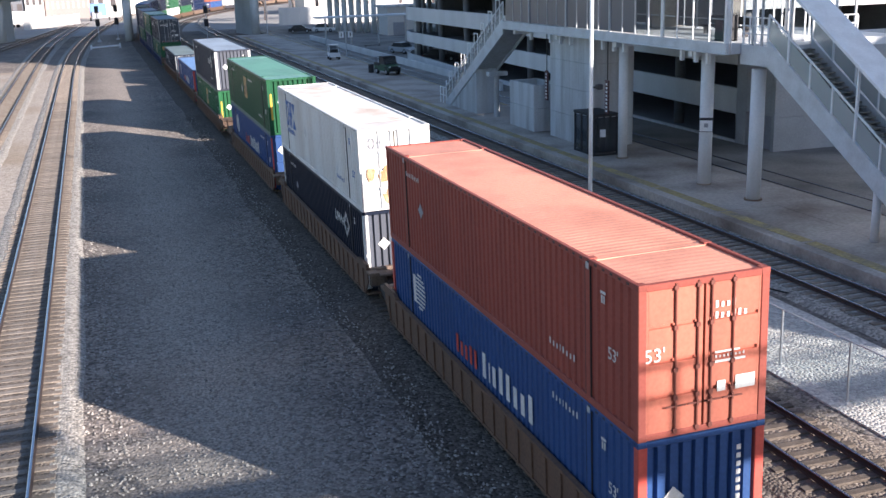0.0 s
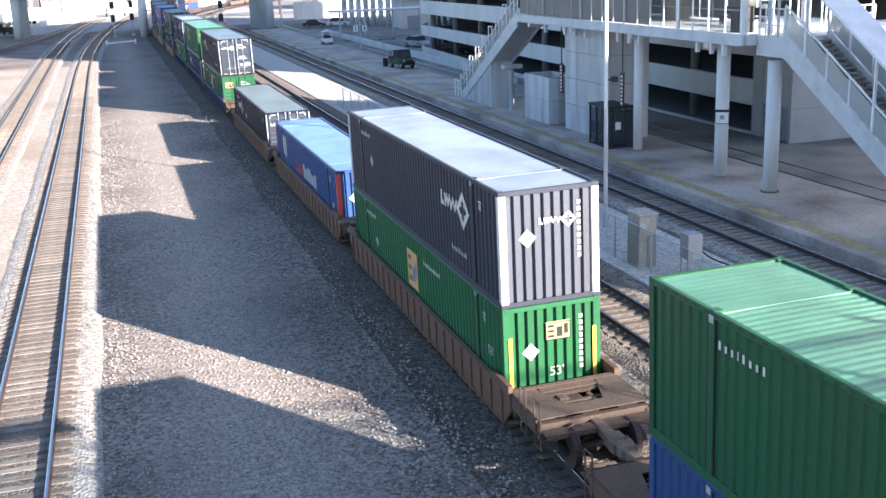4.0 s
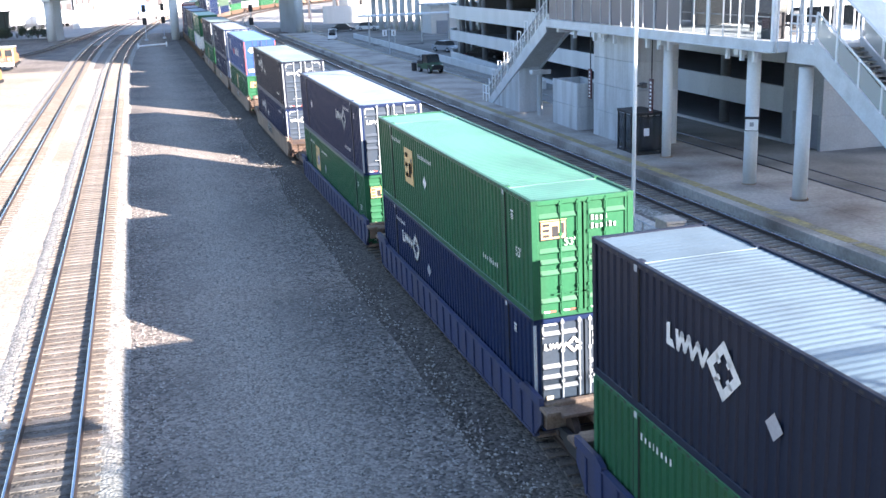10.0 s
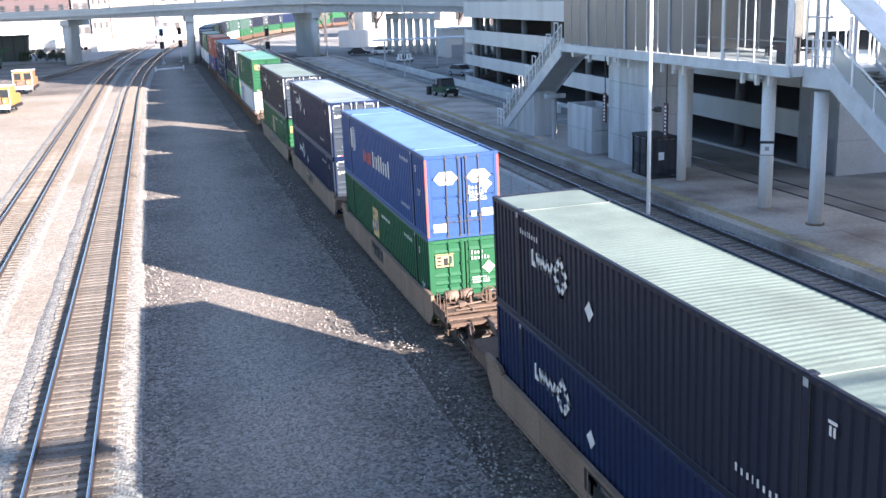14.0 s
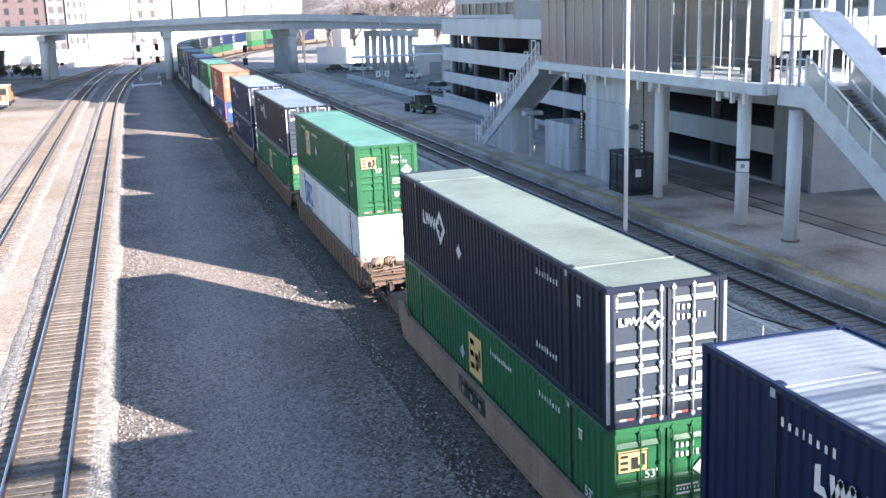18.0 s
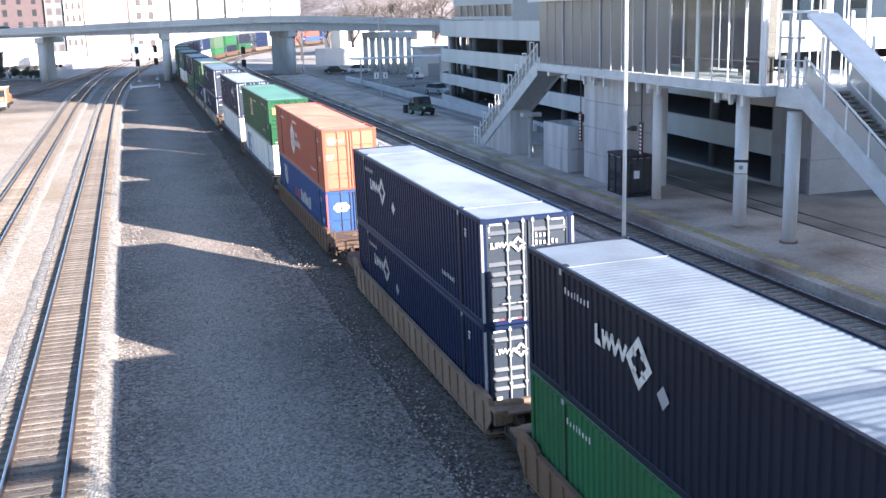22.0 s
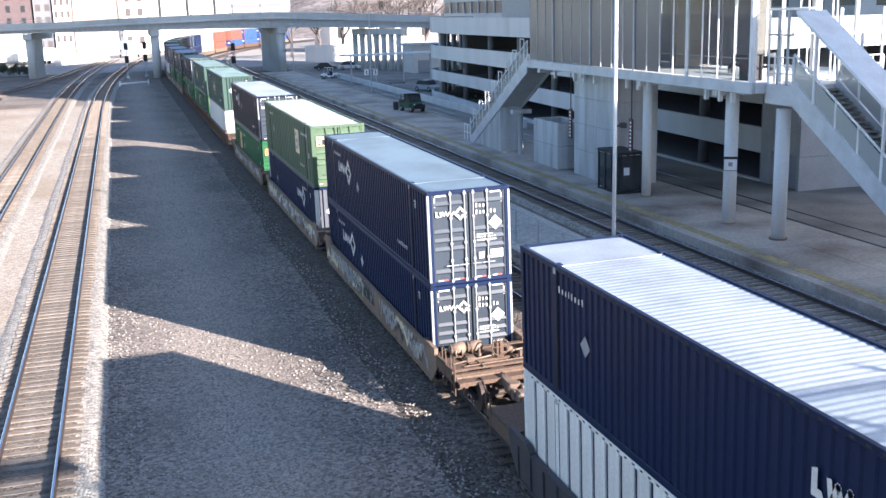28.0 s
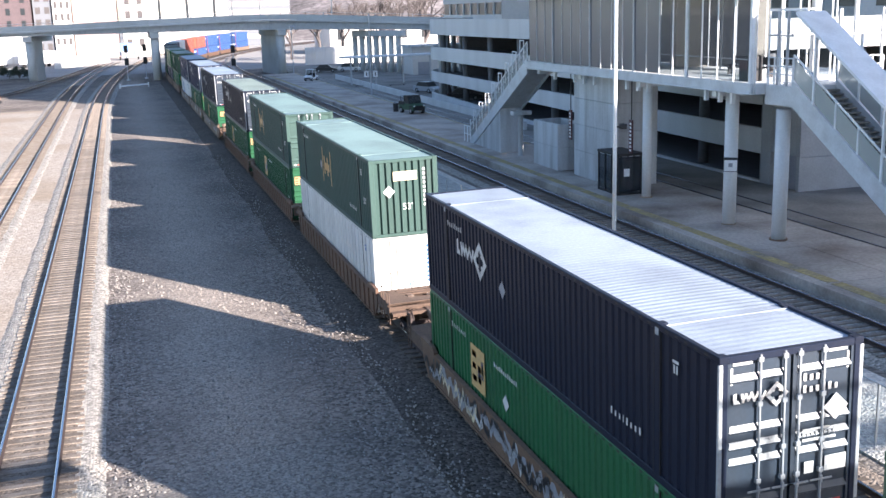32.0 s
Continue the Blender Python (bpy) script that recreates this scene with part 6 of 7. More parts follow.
# garage concrete made darker: the shade on the annex is in this colour
ANNEX = material("shaded_annex_concrete", (0.40, 0.41, 0.42), rough=0.85, grain=8, vary=0.08, stain=(0.28, 0.28, 0.28), stain_amount=0.6, stain_scale=0.6, bump=0.1)
annex = thing("garage_annex", "plain low concrete end of the garage with a deep door", "annex")
part("wall_panel", Geo().box(38.0, 38.4, 55.95, 56.98, -0.35, 6.0, 0.02), ANNEX, annex)
part("lintel", Geo().box(38.0, 38.4, 53.32, 55.93, 2.05, 6.0, 0.02), ANNEX, annex)
part("door", Geo().box(38.28, 38.36, 53.34, 55.92, -0.3, 2.04, 0.01), paint("mark_grey"), annex, "grey steel door set deep in the wall")
for k in range(4):
    part("south_panel", Geo().box(38.0 + k * 5.5, 43.48 + k * 5.5, 53.0, 53.3, -0.35, 2.0, 0.012), ANNEX, annex)
    part("south_panel", Geo().box(38.0 + k * 5.5, 43.48 + k * 5.5, 53.0, 53.3, 2.015, 6.0, 0.012), ANNEX, annex)
part("roof", Geo().box(38.42, 60, 53.32, 56.9, 5.6, 5.95), ANNEX, annex)
office = thing("office_block", "white office block with a ribbon of dark windows", "building")
part("wall", Geo().box(46.2, 80, 126, 151, 9.0, 10.4).box(46.2, 80, 126, 151, 11.9, 30), PALE_FACADE, office)
for i in range(8):
    y = 126.2 + i * 3.1
    part("window", Geo().box(46.35, 46.45, y + 0.1, y + 3.0, 10.4, 11.9), DARK_PANE, office)
    part("mullion", Geo().box(46.2, 46.4, y - 0.1, y + 0.1, 10.4, 11.9), PALE_FACADE, office)
part("core", Geo().box(46.5, 79.5, 126.3, 150.7, 10.4, 11.9), GARAGE_SHADE, office)
part("south_wall", Geo().box(46.2, 80, 126, 126.25, 10.4, 11.9), PALE_FACADE, office)
# height and eastward width are added out of sight to shade the road bridge
tall = thing("tall_building", "tall pale building behind the walkway, unseen height and width added for shade", "building")
part("wall", Geo().box(60, 130, 60, 121, -0.3, 67), PALE_FACADE, tall)
for lev in range(4):
    for i in range(12):
        part("window", Geo().box(59.95, 60.02, 62 + i * 4.9, 64.6 + i * 4.9, 10.5 + lev * 2.9, 12.2 + lev * 2.9), DARK_PANE, tall)
# added out of view; its blocks are sized only to shade platform and stairs
south = thing("shade_building", "unseen pale building added beside the footbridge to shade the station", "building")
part("wall", Geo().box(40.5, 63.9, -4.0, 16, -0.3, 17.8), PALE_FACADE, south)
part("roof", Geo().box(40.4, 63.9, -4.1, 16.1, 17.8, 18.2), CONCRETE, south)
part("plant_room", Geo().box(43.0, 46.2, 2.0, 15.9, 18.2, 21.6), PALE_FACADE, south)
part("tower_wall", Geo().box(64, 110, -4.0, 16, -0.3, 24.5), PALE_FACADE, south)
part("tower_roof", Geo().box(63.9, 110.1, -4.1, 16.1, 24.5, 25), CONCRETE, south)

# ---- the footbridge that carries the camera ----
foot = thing("footbridge", "narrow steel footbridge across the tracks", "footbridge", kind="structure")
part("deck", Geo().box(-70, 42.5, -2.0, -0.5, 9.42, 9.58), CONCRETE, foot)
for y in (-0.5, -2.0):
    part("top_rail", Geo().box(-70, 42.5, y - 0.04, y + 0.04, 10.9, 10.98), GALV, foot)
    for i in range(32):
        x = -68 + i * 3.5
        part("upright", Geo().box(x - 0.04, x + 0.04, y - 0.04, y + 0.04, 9.58, 10.95), GALV, foot)
        part("wire_screen", Geo().add([(x + 0.05, y, 9.62), (x + 3.45, y, 9.62), (x + 3.45, y, 10.88), (x + 0.05, y, 10.88)], [(0, 1, 2, 3)]), RAIL_MESH, foot)
# beam and posts added out of view; length set by where the shadow falls
part("screen_beam", Geo().box(-70, 16.6, -0.62, -0.5, 11.25, 11.85), WHITE_STEEL, foot, "unseen solid beam added over the railing to cast shadow")
for i in range(18):
    part("screen_post", Geo().box(-69.4 + i * 5.17, -69.3 + i * 5.17, -0.6, -0.5, 10.9, 11.3), WHITE_STEEL, foot)
for x in (-62, -12.4, 20.6, 40.5):
    part("pier", Geo().box(x - 0.5, x + 0.5, -1.7, -0.8, -0.4, 9.42, 0.05), CONCRETE, foot)

# ---- the road bridge ----
road = thing("road_bridge", "long grey concrete road bridge on piers over the yard", "bridge", kind="structure")
RB = [(-150, 252, 8.6, 6.9), (-60, 240, 9.8, 8.0), (-17, 222, 10.25, 8.35), (6, 207, 10.9, 8.5), (28.7, 209, 11.2, 8.3), (47, 197, 10.4, 7.9), (62, 190, 9.7, 7.4), (100, 176, 8.6, 6.4), (160, 160, 7.6, 5.4)]


def road_at(u):
    i = min(int(u), len(RB) - 2)
    f = u - i
    p0, p1, p2, p3 = (Vector((*RB[max(0, min(len(RB) - 1, j))],)) for j in (i - 1, i, i + 1, i + 2))
    return 0.5 * (2 * p1 + (p2 - p0) * f + (2 * p0 - 5 * p1 + 4 * p2 - p3) * f * f + (3 * p1 - p0 - 3 * p2 + p3) * f ** 3)


us = [i / 4 for i in range(4 * (len(RB) - 1) + 1)]
for name, mat, prof in (("parapet", BRIDGE_CONCRETE, ((0.0, 0.0), (0.0, -0.95), (0.35, -0.95), (0.35, 0.0))),
                        ("deck_edge", BRIDGE_CONCRETE, ((-0.12, -0.98), (-0.12, -1.3), (13.1, -1.3), (13.1, -0.98))),
                        ("girder", GIRDER, ((0.55, -1.3), (0.55, -9), (1.1, -9), (1.1, -1.3))),
                        ("girder", GIRDER, ((4.5, -1.3), (4.5, -9), (5.0, -9), (5.0, -1.3))),
                        ("girder", GIRDER, ((8.5, -1.3), (8.5, -9), (9.0, -9), (9.0, -1.3))),
                        ("rear_parapet", BRIDGE_CONCRETE, ((12.7, 0.0), (12.7, -0.95), (13.0, -0.95), (13.0, 0.0)))):
    g, rows = Geo(), []
    for u in us:
        x, y, zt, zb = road_at(u)
        rows.append([(x, y + dy, zb if dz == -9 else zt + dz) for dy, dz in prof + (prof[0],)])
    g.sheet(rows)
    part(name, g, mat, road)
for u in us[::2]:
    x, y, zt, zb = road_at(u)
    part("rail_post", Geo().box(x - 0.06, x + 0.06, y + 0.1, y + 0.22, zt, zt + 0.45), GALV, road)
g = Geo()
for u, v in zip(us, us[1:]):
    a, b = road_at(u), road_at(v)
    g.beam((a.x, a.y + 0.16, a.z + 0.45), (b.x, b.y + 0.16, b.z + 0.45), 0.08)
part("rail", g, GALV, road)
for x, y, z, wall_pier, skew in ((-61, 241, 7.9, 0, 30), (-16.4, 222.5, 8.3, 1, -14), (6.9, 208.2, 8.5, 1, 0), (30.8, 209, 8.3, 2, 9), (50.6, 193, 7.7, 0, 30), (100, 177, 6.4, 0, 30)):
    turn = Matrix.Translation((x, y, 0)) @ Matrix.Rotation(radians(skew), 4, "Z")
    part("pier_cap", Geo().box(-0.85, 0.85, -0.6, 12.6, z - 1.1, z - 0.02, 0.05), BRIDGE_CONCRETE, road, at=turn)
    if wall_pier:
        part("pier", Geo().box(-0.6, 0.6, 1.6, 12.2 if wall_pier == 2 else 6.5, -0.4, z - 1.1, 0.05), BRIDGE_CONCRETE, road, at=turn)
    for k in range(1 if wall_pier else 7):
        part("pier_column", Geo().tube((0, 0.6 + k * 2.0, -0.4), (0, 0.6 + k * 2.0, z - 1.1), 0.8 if wall_pier else 0.5, 14), BRIDGE_CONCRETE, road, at=turn, smooth=True)
for x, y in ((14, 211), (27.5, 213), (22, 212), (40, 204)):
    lamp = thing("bridge_lamp", "tall thin street lamp on the road bridge", "street lamp", "bridge lamps")
    part("shaft", Geo().tube((x, y, 10), (x, y, 21), 0.1, 8, 0.06), GALV, lamp)

# ---- signals, poles and small things along the tracks ----
SIGNAL_RED = bpy.data.materials.new("red_signal_lens")
SIGNAL_RED.use_nodes = True
SIGNAL_RED.node_tree.nodes["Principled BSDF"].inputs["Base Color"].default_value = (0.5, 0.02, 0.01, 1)
SIGNAL_RED.node_tree.nodes["Principled BSDF"].inputs["Emission Color"].default_value = (1, 0.05, 0.02, 1)
SIGNAL_RED.node_tree.nodes["Principled BSDF"].inputs["Emission Strength"].default_value = 2.0
for x, y, heads, lit in ((1.5, 210.5, (3.2, 5.6), 3.2), (5.0, 214.7, (3.2, 5.6), 0), (19.9, 195.5, (3.0, 5.3), 0)):
    s = thing("railway_signal", "dark railway signal mast with two round heads", "signal", "railway signals")
    part("mast", Geo().tube((x, y, -0.4), (x, y, 6.3), 0.08, 8), GALV, s)
    for z in heads:
        head = part("head", Geo().box(x - 0.38, x + 0.38, y - 0.22, y + 0.1, z - 0.65, z + 0.65, 0.08), DARK_STEEL, s)
        for dz in (-0.3, 0.1):
            part("hood", Geo().tube((x, y - 0.22, z + dz), (x, y - 0.5, z + dz), 0.14, 10), DARK_STEEL, head)
        if z == lit:
            part("lens", Geo().tube((x, y - 0.23, z + 0.1), (x, y - 0.26, z + 0.1), 0.13, 10), SIGNAL_RED, head, "glowing red lens")
    part("base", Geo().box(x - 0.35, x + 0.35, y - 0.35, y + 0.35, -0.4, 0.0, 0.03), CONCRETE, s)
bumper = thing("low_barrier", "low white pipe barrier between the tracks", "barrier")
part("pipe", Geo().tube((-0.1, 187.7, 0.0), (4.6, 189.8, 0.1), 0.14, 8), SIGN_WHITE, bumper)
for x, y in ((-0.1, 187.7), (4.6, 189.8)):
    part("post", Geo().box(x - 0.12, x + 0.12, y - 0.12, y + 0.12, -0.4, 0.45), SIGN_WHITE, bumper)
for x, y, z in ((32.7, 141.4, 11.0), (31.4, 200, 9.0)):
    p = thing("platform_pole", "thin grey pole on the platform with small white signs", "pole", "platform poles")
    part("shaft", Geo().tube((x, y, 0.15), (x, y, z), 0.1, 8), GALV, p)
    if y < 150:
        for dx in (-0.62, 0.62):
            part("sign", Geo().box(x + dx - 0.33, x + dx + 0.33, y - 0.08, y - 0.04, 2.5, 3.3, 0.01), SIGN_WHITE, p)
            part("sign_mark", Geo().box(x + dx - 0.06, x + dx + 0.06, y - 0.09, y - 0.081, 2.65, 3.15), DARK_STEEL, p)
        part("crossbar", Geo().box(x - 0.9, x + 0.9, y - 0.04, y + 0.04, 3.3, 3.4), GALV, p)
    else:
        part("lamp", Geo().box(x - 0.5, x + 0.5, y - 0.2, y + 0.2, z - 0.2, z, 0.05), GALV, p)
canopy = thing("platform_canopy", "thin flat canopy on slender posts beyond the platform", "canopy")
part("roof", Geo().box(33.4, 50, 163.5, 166.5, 4.15, 4.42, 0.04), WHITE_STEEL, canopy)
for x in (35, 39, 43.5, 48):
    part("post", Geo().tube((x, 165, -0.35), (x, 165, 4.2), 0.14, 8), GALV, canopy)
for x, y in ((34.5, 160), (39.5, 158.5)):
    bench = thing("station_bench", "dark slatted bench under the canopy", "bench", "benches")
    for k in range(4):
        part("slat", Geo().box(x, x + 2.6, y + k * 0.12, y + 0.1 + k * 0.12, 0.1, 0.14), DARK_STEEL, bench)
    for dx in (0.2, 2.3):
        part("leg", Geo().box(x + dx, x + dx + 0.08, y, y + 0.46, -0.36, 0.1), DARK_STEEL, bench)
shed = thing("pale_shed", "low pale building under the road bridge", "shed")
part("wall", Geo().box(50, 72, 183, 190, -0.35, 4.8), PALE_FACADE, shed)
part("roof", Geo().box(49.6, 72.4, 182.6, 190.4, 4.8, 5.1), CONCRETE, shed)
for i in range(5):
    part("door", Geo().box(51 + i * 4, 53.4 + i * 4, 182.93, 183.02, -0.35, 2.2), paint("mark_grey"), shed)

# ---- far side: sunlit buildings, trailers, walls ----


def block(name, label, x0, x1, y, depth, z1, mat, cols, rows, win, z0=1.5, glass_mat=None, base=-0.35):
    b = thing(name, label, "building", "far buildings")
    part("wall", Geo().box(x0, x1, y, y + depth, base, z1), mat, b)
    part("roof_edge", Geo().box(x0 - 0.3, x1 + 0.3, y - 0.3, y + depth, z1, z1 + 0.6), mat, b)
    w, h = (x1 - x0) / cols, (z1 - z0) / rows
    for r in range(rows):
        for c in range(cols):
            x, z = x0 + (c + 0.5) * w, z0 + (r + 0.3) * h
            part("window", Geo().box(x - w * win / 2, x + w * win / 2, y - 0.06, y + 0.02, z, z + h * 0.55), glass_mat or DARK_PANE, b)
    return b


PINK_BRICK = material("pale_pink_brick", (0.34, 0.255, 0.24), rough=0.85, grain=3, vary=0.08, stain=(0.28, 0.21, 0.20), stain_amount=0.5, stain_scale=0.2)
GREY_FACADE = material("grey_far_facade", (0.16, 0.17, 0.19), rough=0.85, grain=3, vary=0.05, stain=(0.12, 0.13, 0.14), stain_amount=0.4, stain_scale=0.1)
# dark glass lightened to grey: distance haze put into the colour
HAZED_WINDOW = material("hazed_window", (0.10, 0.09, 0.09), rough=0.3)
PALE_WINDOW = material("pale_window", (0.40, 0.36, 0.34), rough=0.3)
block("brick_warehouse", "sunlit pale pink brick warehouse with rows of windows", -12, 1.2, 345, 30, 30, PINK_BRICK, 9, 7, 0.42, glass_mat=PALE_WINDOW)
block("grey_tower", "narrow grey building with paired windows", -23, -17.8, 343, 25, 30, GREY_FACADE, 2, 8, 0.55, glass_mat=HAZED_WINDOW)
block("white_block", "sunlit white building with dark square windows", -17.5, -12.3, 342, 25, 28, PALE_FACADE, 3, 7, 0.5, z0=3.0, glass_mat=HAZED_WINDOW)
block("dark_block", "dark brick building beyond the road bridge", -60, -23.5, 338, 25, 19, RED_BRICK, 9, 5, 0.3)
block("white_hall", "large plain white building far beyond the bridge", 9.8, 36, 360, 30, 26, PALE_FACADE, 3, 1, 0.1)
block("far_garage", "far grey parking deck with horizontal bands", 42, 66, 420, 30, 26, GREY_FACADE, 1, 8, 0.96, glass_mat=PALE_WINDOW)
block("loft_block", "sunlit white block with tall dark windows", 2.2, 9.4, 343, 20, 31, PALE_FACADE, 2, 7, 0.42, glass_mat=HAZED_WINDOW)
block("pale_depot", "low pale depot beyond the tracks", 58, 120, 300, 25, 8.4, PALE_FACADE, 10, 1, 0.3)
block("low_store", "long low white store beyond the road bridge", -70, -20, 300, 18, 7, PALE_FACADE, 6, 1, 0.3, glass_mat=CONCRETE)
# brown woods greyed in the colour itself to stand for haze
HILLSIDE = material("hazed_wooded_hillside", (0.15, 0.13, 0.125), rough=0.95, grain=0.35, vary=0.45, stain=(0.26, 0.23, 0.225), stain_amount=0.9, stain_scale=0.05, bump=0.6, bump_size=0.6)
hill = Geo()
hill.sheet([[(x, 470 + v * 26, -0.5 + v * 4.4 * (0.85 + 0.5 * noise.noise((x * 0.02, v * 0.7, 5)))) for x in range(40, 420, 10)] for v in range(8)])
tagged(solid("wooded_hillside", hill, HILLSIDE, "brown hillside of bare winter woods, greyed in colour for haze", "hill", smooth=True), "brown hillside of bare winter woods, greyed in colour for haze", "hill", kind="structure")
for x, y, w, c in ((-24, 288, 13, W), (-40, 286, 13, W), (-30, 293, 14, W)):
    t = thing("trailer", "white box trailer parked beyond the bridge", "trailer", "parked trailers")
    part("body", Geo().box(x, x + w, y, y + 2.6, 0.7, 3.7, 0.05), paint(c), t)
    for dx in (1.2, w - 2.4, w - 1.2):
        part("wheel", Geo().tube((x + dx, y - 0.02, 0.15), (x + dx, y + 0.4, 0.15), 0.5, 12), RUBBER, t)
lorry = thing("box_truck", "blue box truck parked in the sun", "truck")
part("box", Geo().box(0.6, 5.0, 318, 320.6, 1.0, 4.4, 0.08), paint("cyan"), lorry)
part("cab", Geo().box(0.9, 3.6, 315.4, 317.9, 0.2, 2.2, 0.2), paint("mark_grey"), lorry)
for x in (0.4, 5.4):
    part("wheel", Geo().tube((x, 318.2, 0.15), (x + 0.4, 318.2, 0.15), 0.5, 12), RUBBER, lorry)
lowwall = thing("retaining_wall", "pale concrete retaining wall in the sun", "wall", kind="structure")
for i in range(8):
    part("panel", Geo().box(-15 + i * 1.6, -13.45 + i * 1.6, 276 + i * 4, 276.5 + i * 4 + 3.9, -0.4, 2.2, 0.03), PALE_FACADE, lowwall)
hoard = thing("pale_hoarding", "pale screen fence beyond the bridge", "fence")
for i in range(14):
    part("panel", Geo().box(41 + i * 2.4, 43.36 + i * 2.4, 243, 243.1, -0.35, 3.6), GARAGE_CONCRETE, hoard)


def bare_tree(x, y, h, seed, z=0.0):
    """A leafless winter tree: a tapering trunk that forks again and again."""
    rnd = random.Random(seed)
    t = thing("bare_tree", "leafless brown winter tree", "tree", "bare trees")
    trunk, twigs = Geo(), Geo()

    def grow(p, d, length, r, depth, g):
        q = p + d * length
        g.tube(p, q, r, 6 if depth < 2 else 4, r * 0.68)
        if depth >= 5:
            return
        for _ in range(3 if depth else 5):
            e = (d + Vector((rnd.uniform(-0.8, 0.8), rnd.uniform(-0.8, 0.8), rnd.uniform(-0.1, 0.5)))).normalized()
            grow(p + d * length * rnd.uniform(0.75, 1), e, length * rnd.uniform(0.55, 0.8), r * 0.6, depth + 1, twigs)
    grow(Vector((x, y, z)), Vector((0, 0, 1)), h * 0.3, h * 0.032, 0, trunk)
    part("trunk", trunk, BARK, t)
    part("crown", twigs, BARK, t, "dense bare twigs")


# bark brown with far haze mixed into the colour
BARK = material("hazed_winter_bark", (0.135, 0.115, 0.11), rough=0.9, grain=10, vary=0.2)
for i, (x, y, h) in enumerate(((48, 262, 16), (55, 268, 18), (61, 258, 15), (67, 264, 17), (74, 258, 16), (82, 256, 18), (92, 262, 17), (101, 250, 15), (43, 275, 15), (88, 330, 20), (99, 345, 22), (110, 338, 21), (120, 350, 23), (78, 352, 21), (70, 340, 19), (132, 345, 22), (92, 372, 23), (106, 380, 24))):
    bare_tree(x, y, h, 60 + i, -0.35)

# ---- vehicles ----


def wheels(v, spots, r, w, z):
    for x, y in spots:
        tyre = part("wheel", Geo().tube((x - w / 2, y, z), (x + w / 2, y, z), r, 16), RUBBER, v)
        part("rim", Geo().tube((x - w / 2 - 0.01, y, z), (x + w / 2 + 0.01, y, z), r * 0.55, 12), GALV, tyre)


def utility_cart(name, label, body, roofed, m):
    """A small open service vehicle, its nose at -y."""
    v = thing(name, label, "utility vehicle", m=m)
    part("body", Geo().prism([(-1.25, 0.35), (-1.30, 0.72), (-0.75, 0.92), (-0.55, 0.55), (0.35, 0.55), (0.40, 0.85), (1.3, 0.85), (1.3, 0.35)], "x", -0.65, 0.65), body, v)
    part("seat", Geo().box(-0.55, 0.55, 0.0, 0.42, 0.55, 0.80, 0.05).box(-0.55, 0.55, 0.34, 0.46, 0.75, 1.25, 0.04), RUBBER, v)
    for x in (-0.6, 0.6):
        for y0, y1 in ((-0.75, -0.45), (0.45, 0.45)):
            part("pillar", Geo().beam((x, y0, 0.85), (x * 0.95, y1, 1.85), 0.05), SIGN_WHITE, v)
        part("headlamp", Geo().tube((x * 0.7, -1.29, 0.62), (x * 0.7, -1.32, 0.62), 0.08, 10), SIGN_WHITE, v)
    part("roof", Geo().box(-0.68, 0.68, -0.6, 0.6, 1.83, 1.90, 0.03), SIGN_WHITE if roofed else DARK_STEEL, v)
    screen = part("windscreen", Geo().add([(-0.55, -0.76, 0.95), (0.55, -0.76, 0.95), (0.53, -0.5, 1.78), (-0.53, -0.5, 1.78)], [(0, 1, 2, 3)]), PANE, v)
    part("steering_wheel", Geo().tube((-0.25, -0.32, 1.02), (-0.25, -0.28, 1.06), 0.18, 12), RUBBER, v)
    wheels(v, ((-0.58, -0.9), (0.58, -0.9), (-0.58, 0.85), (0.58, 0.85)), 0.28, 0.2, 0.28)
    part("bumper", Geo().box(-0.55, 0.55, -1.42, -1.3, 0.38, 0.55, 0.03), DARK_STEEL, v)
    return v


GREEN_BODY = material("dull_green_bodywork", (0.03, 0.09, 0.05), rough=0.5, grain=20)


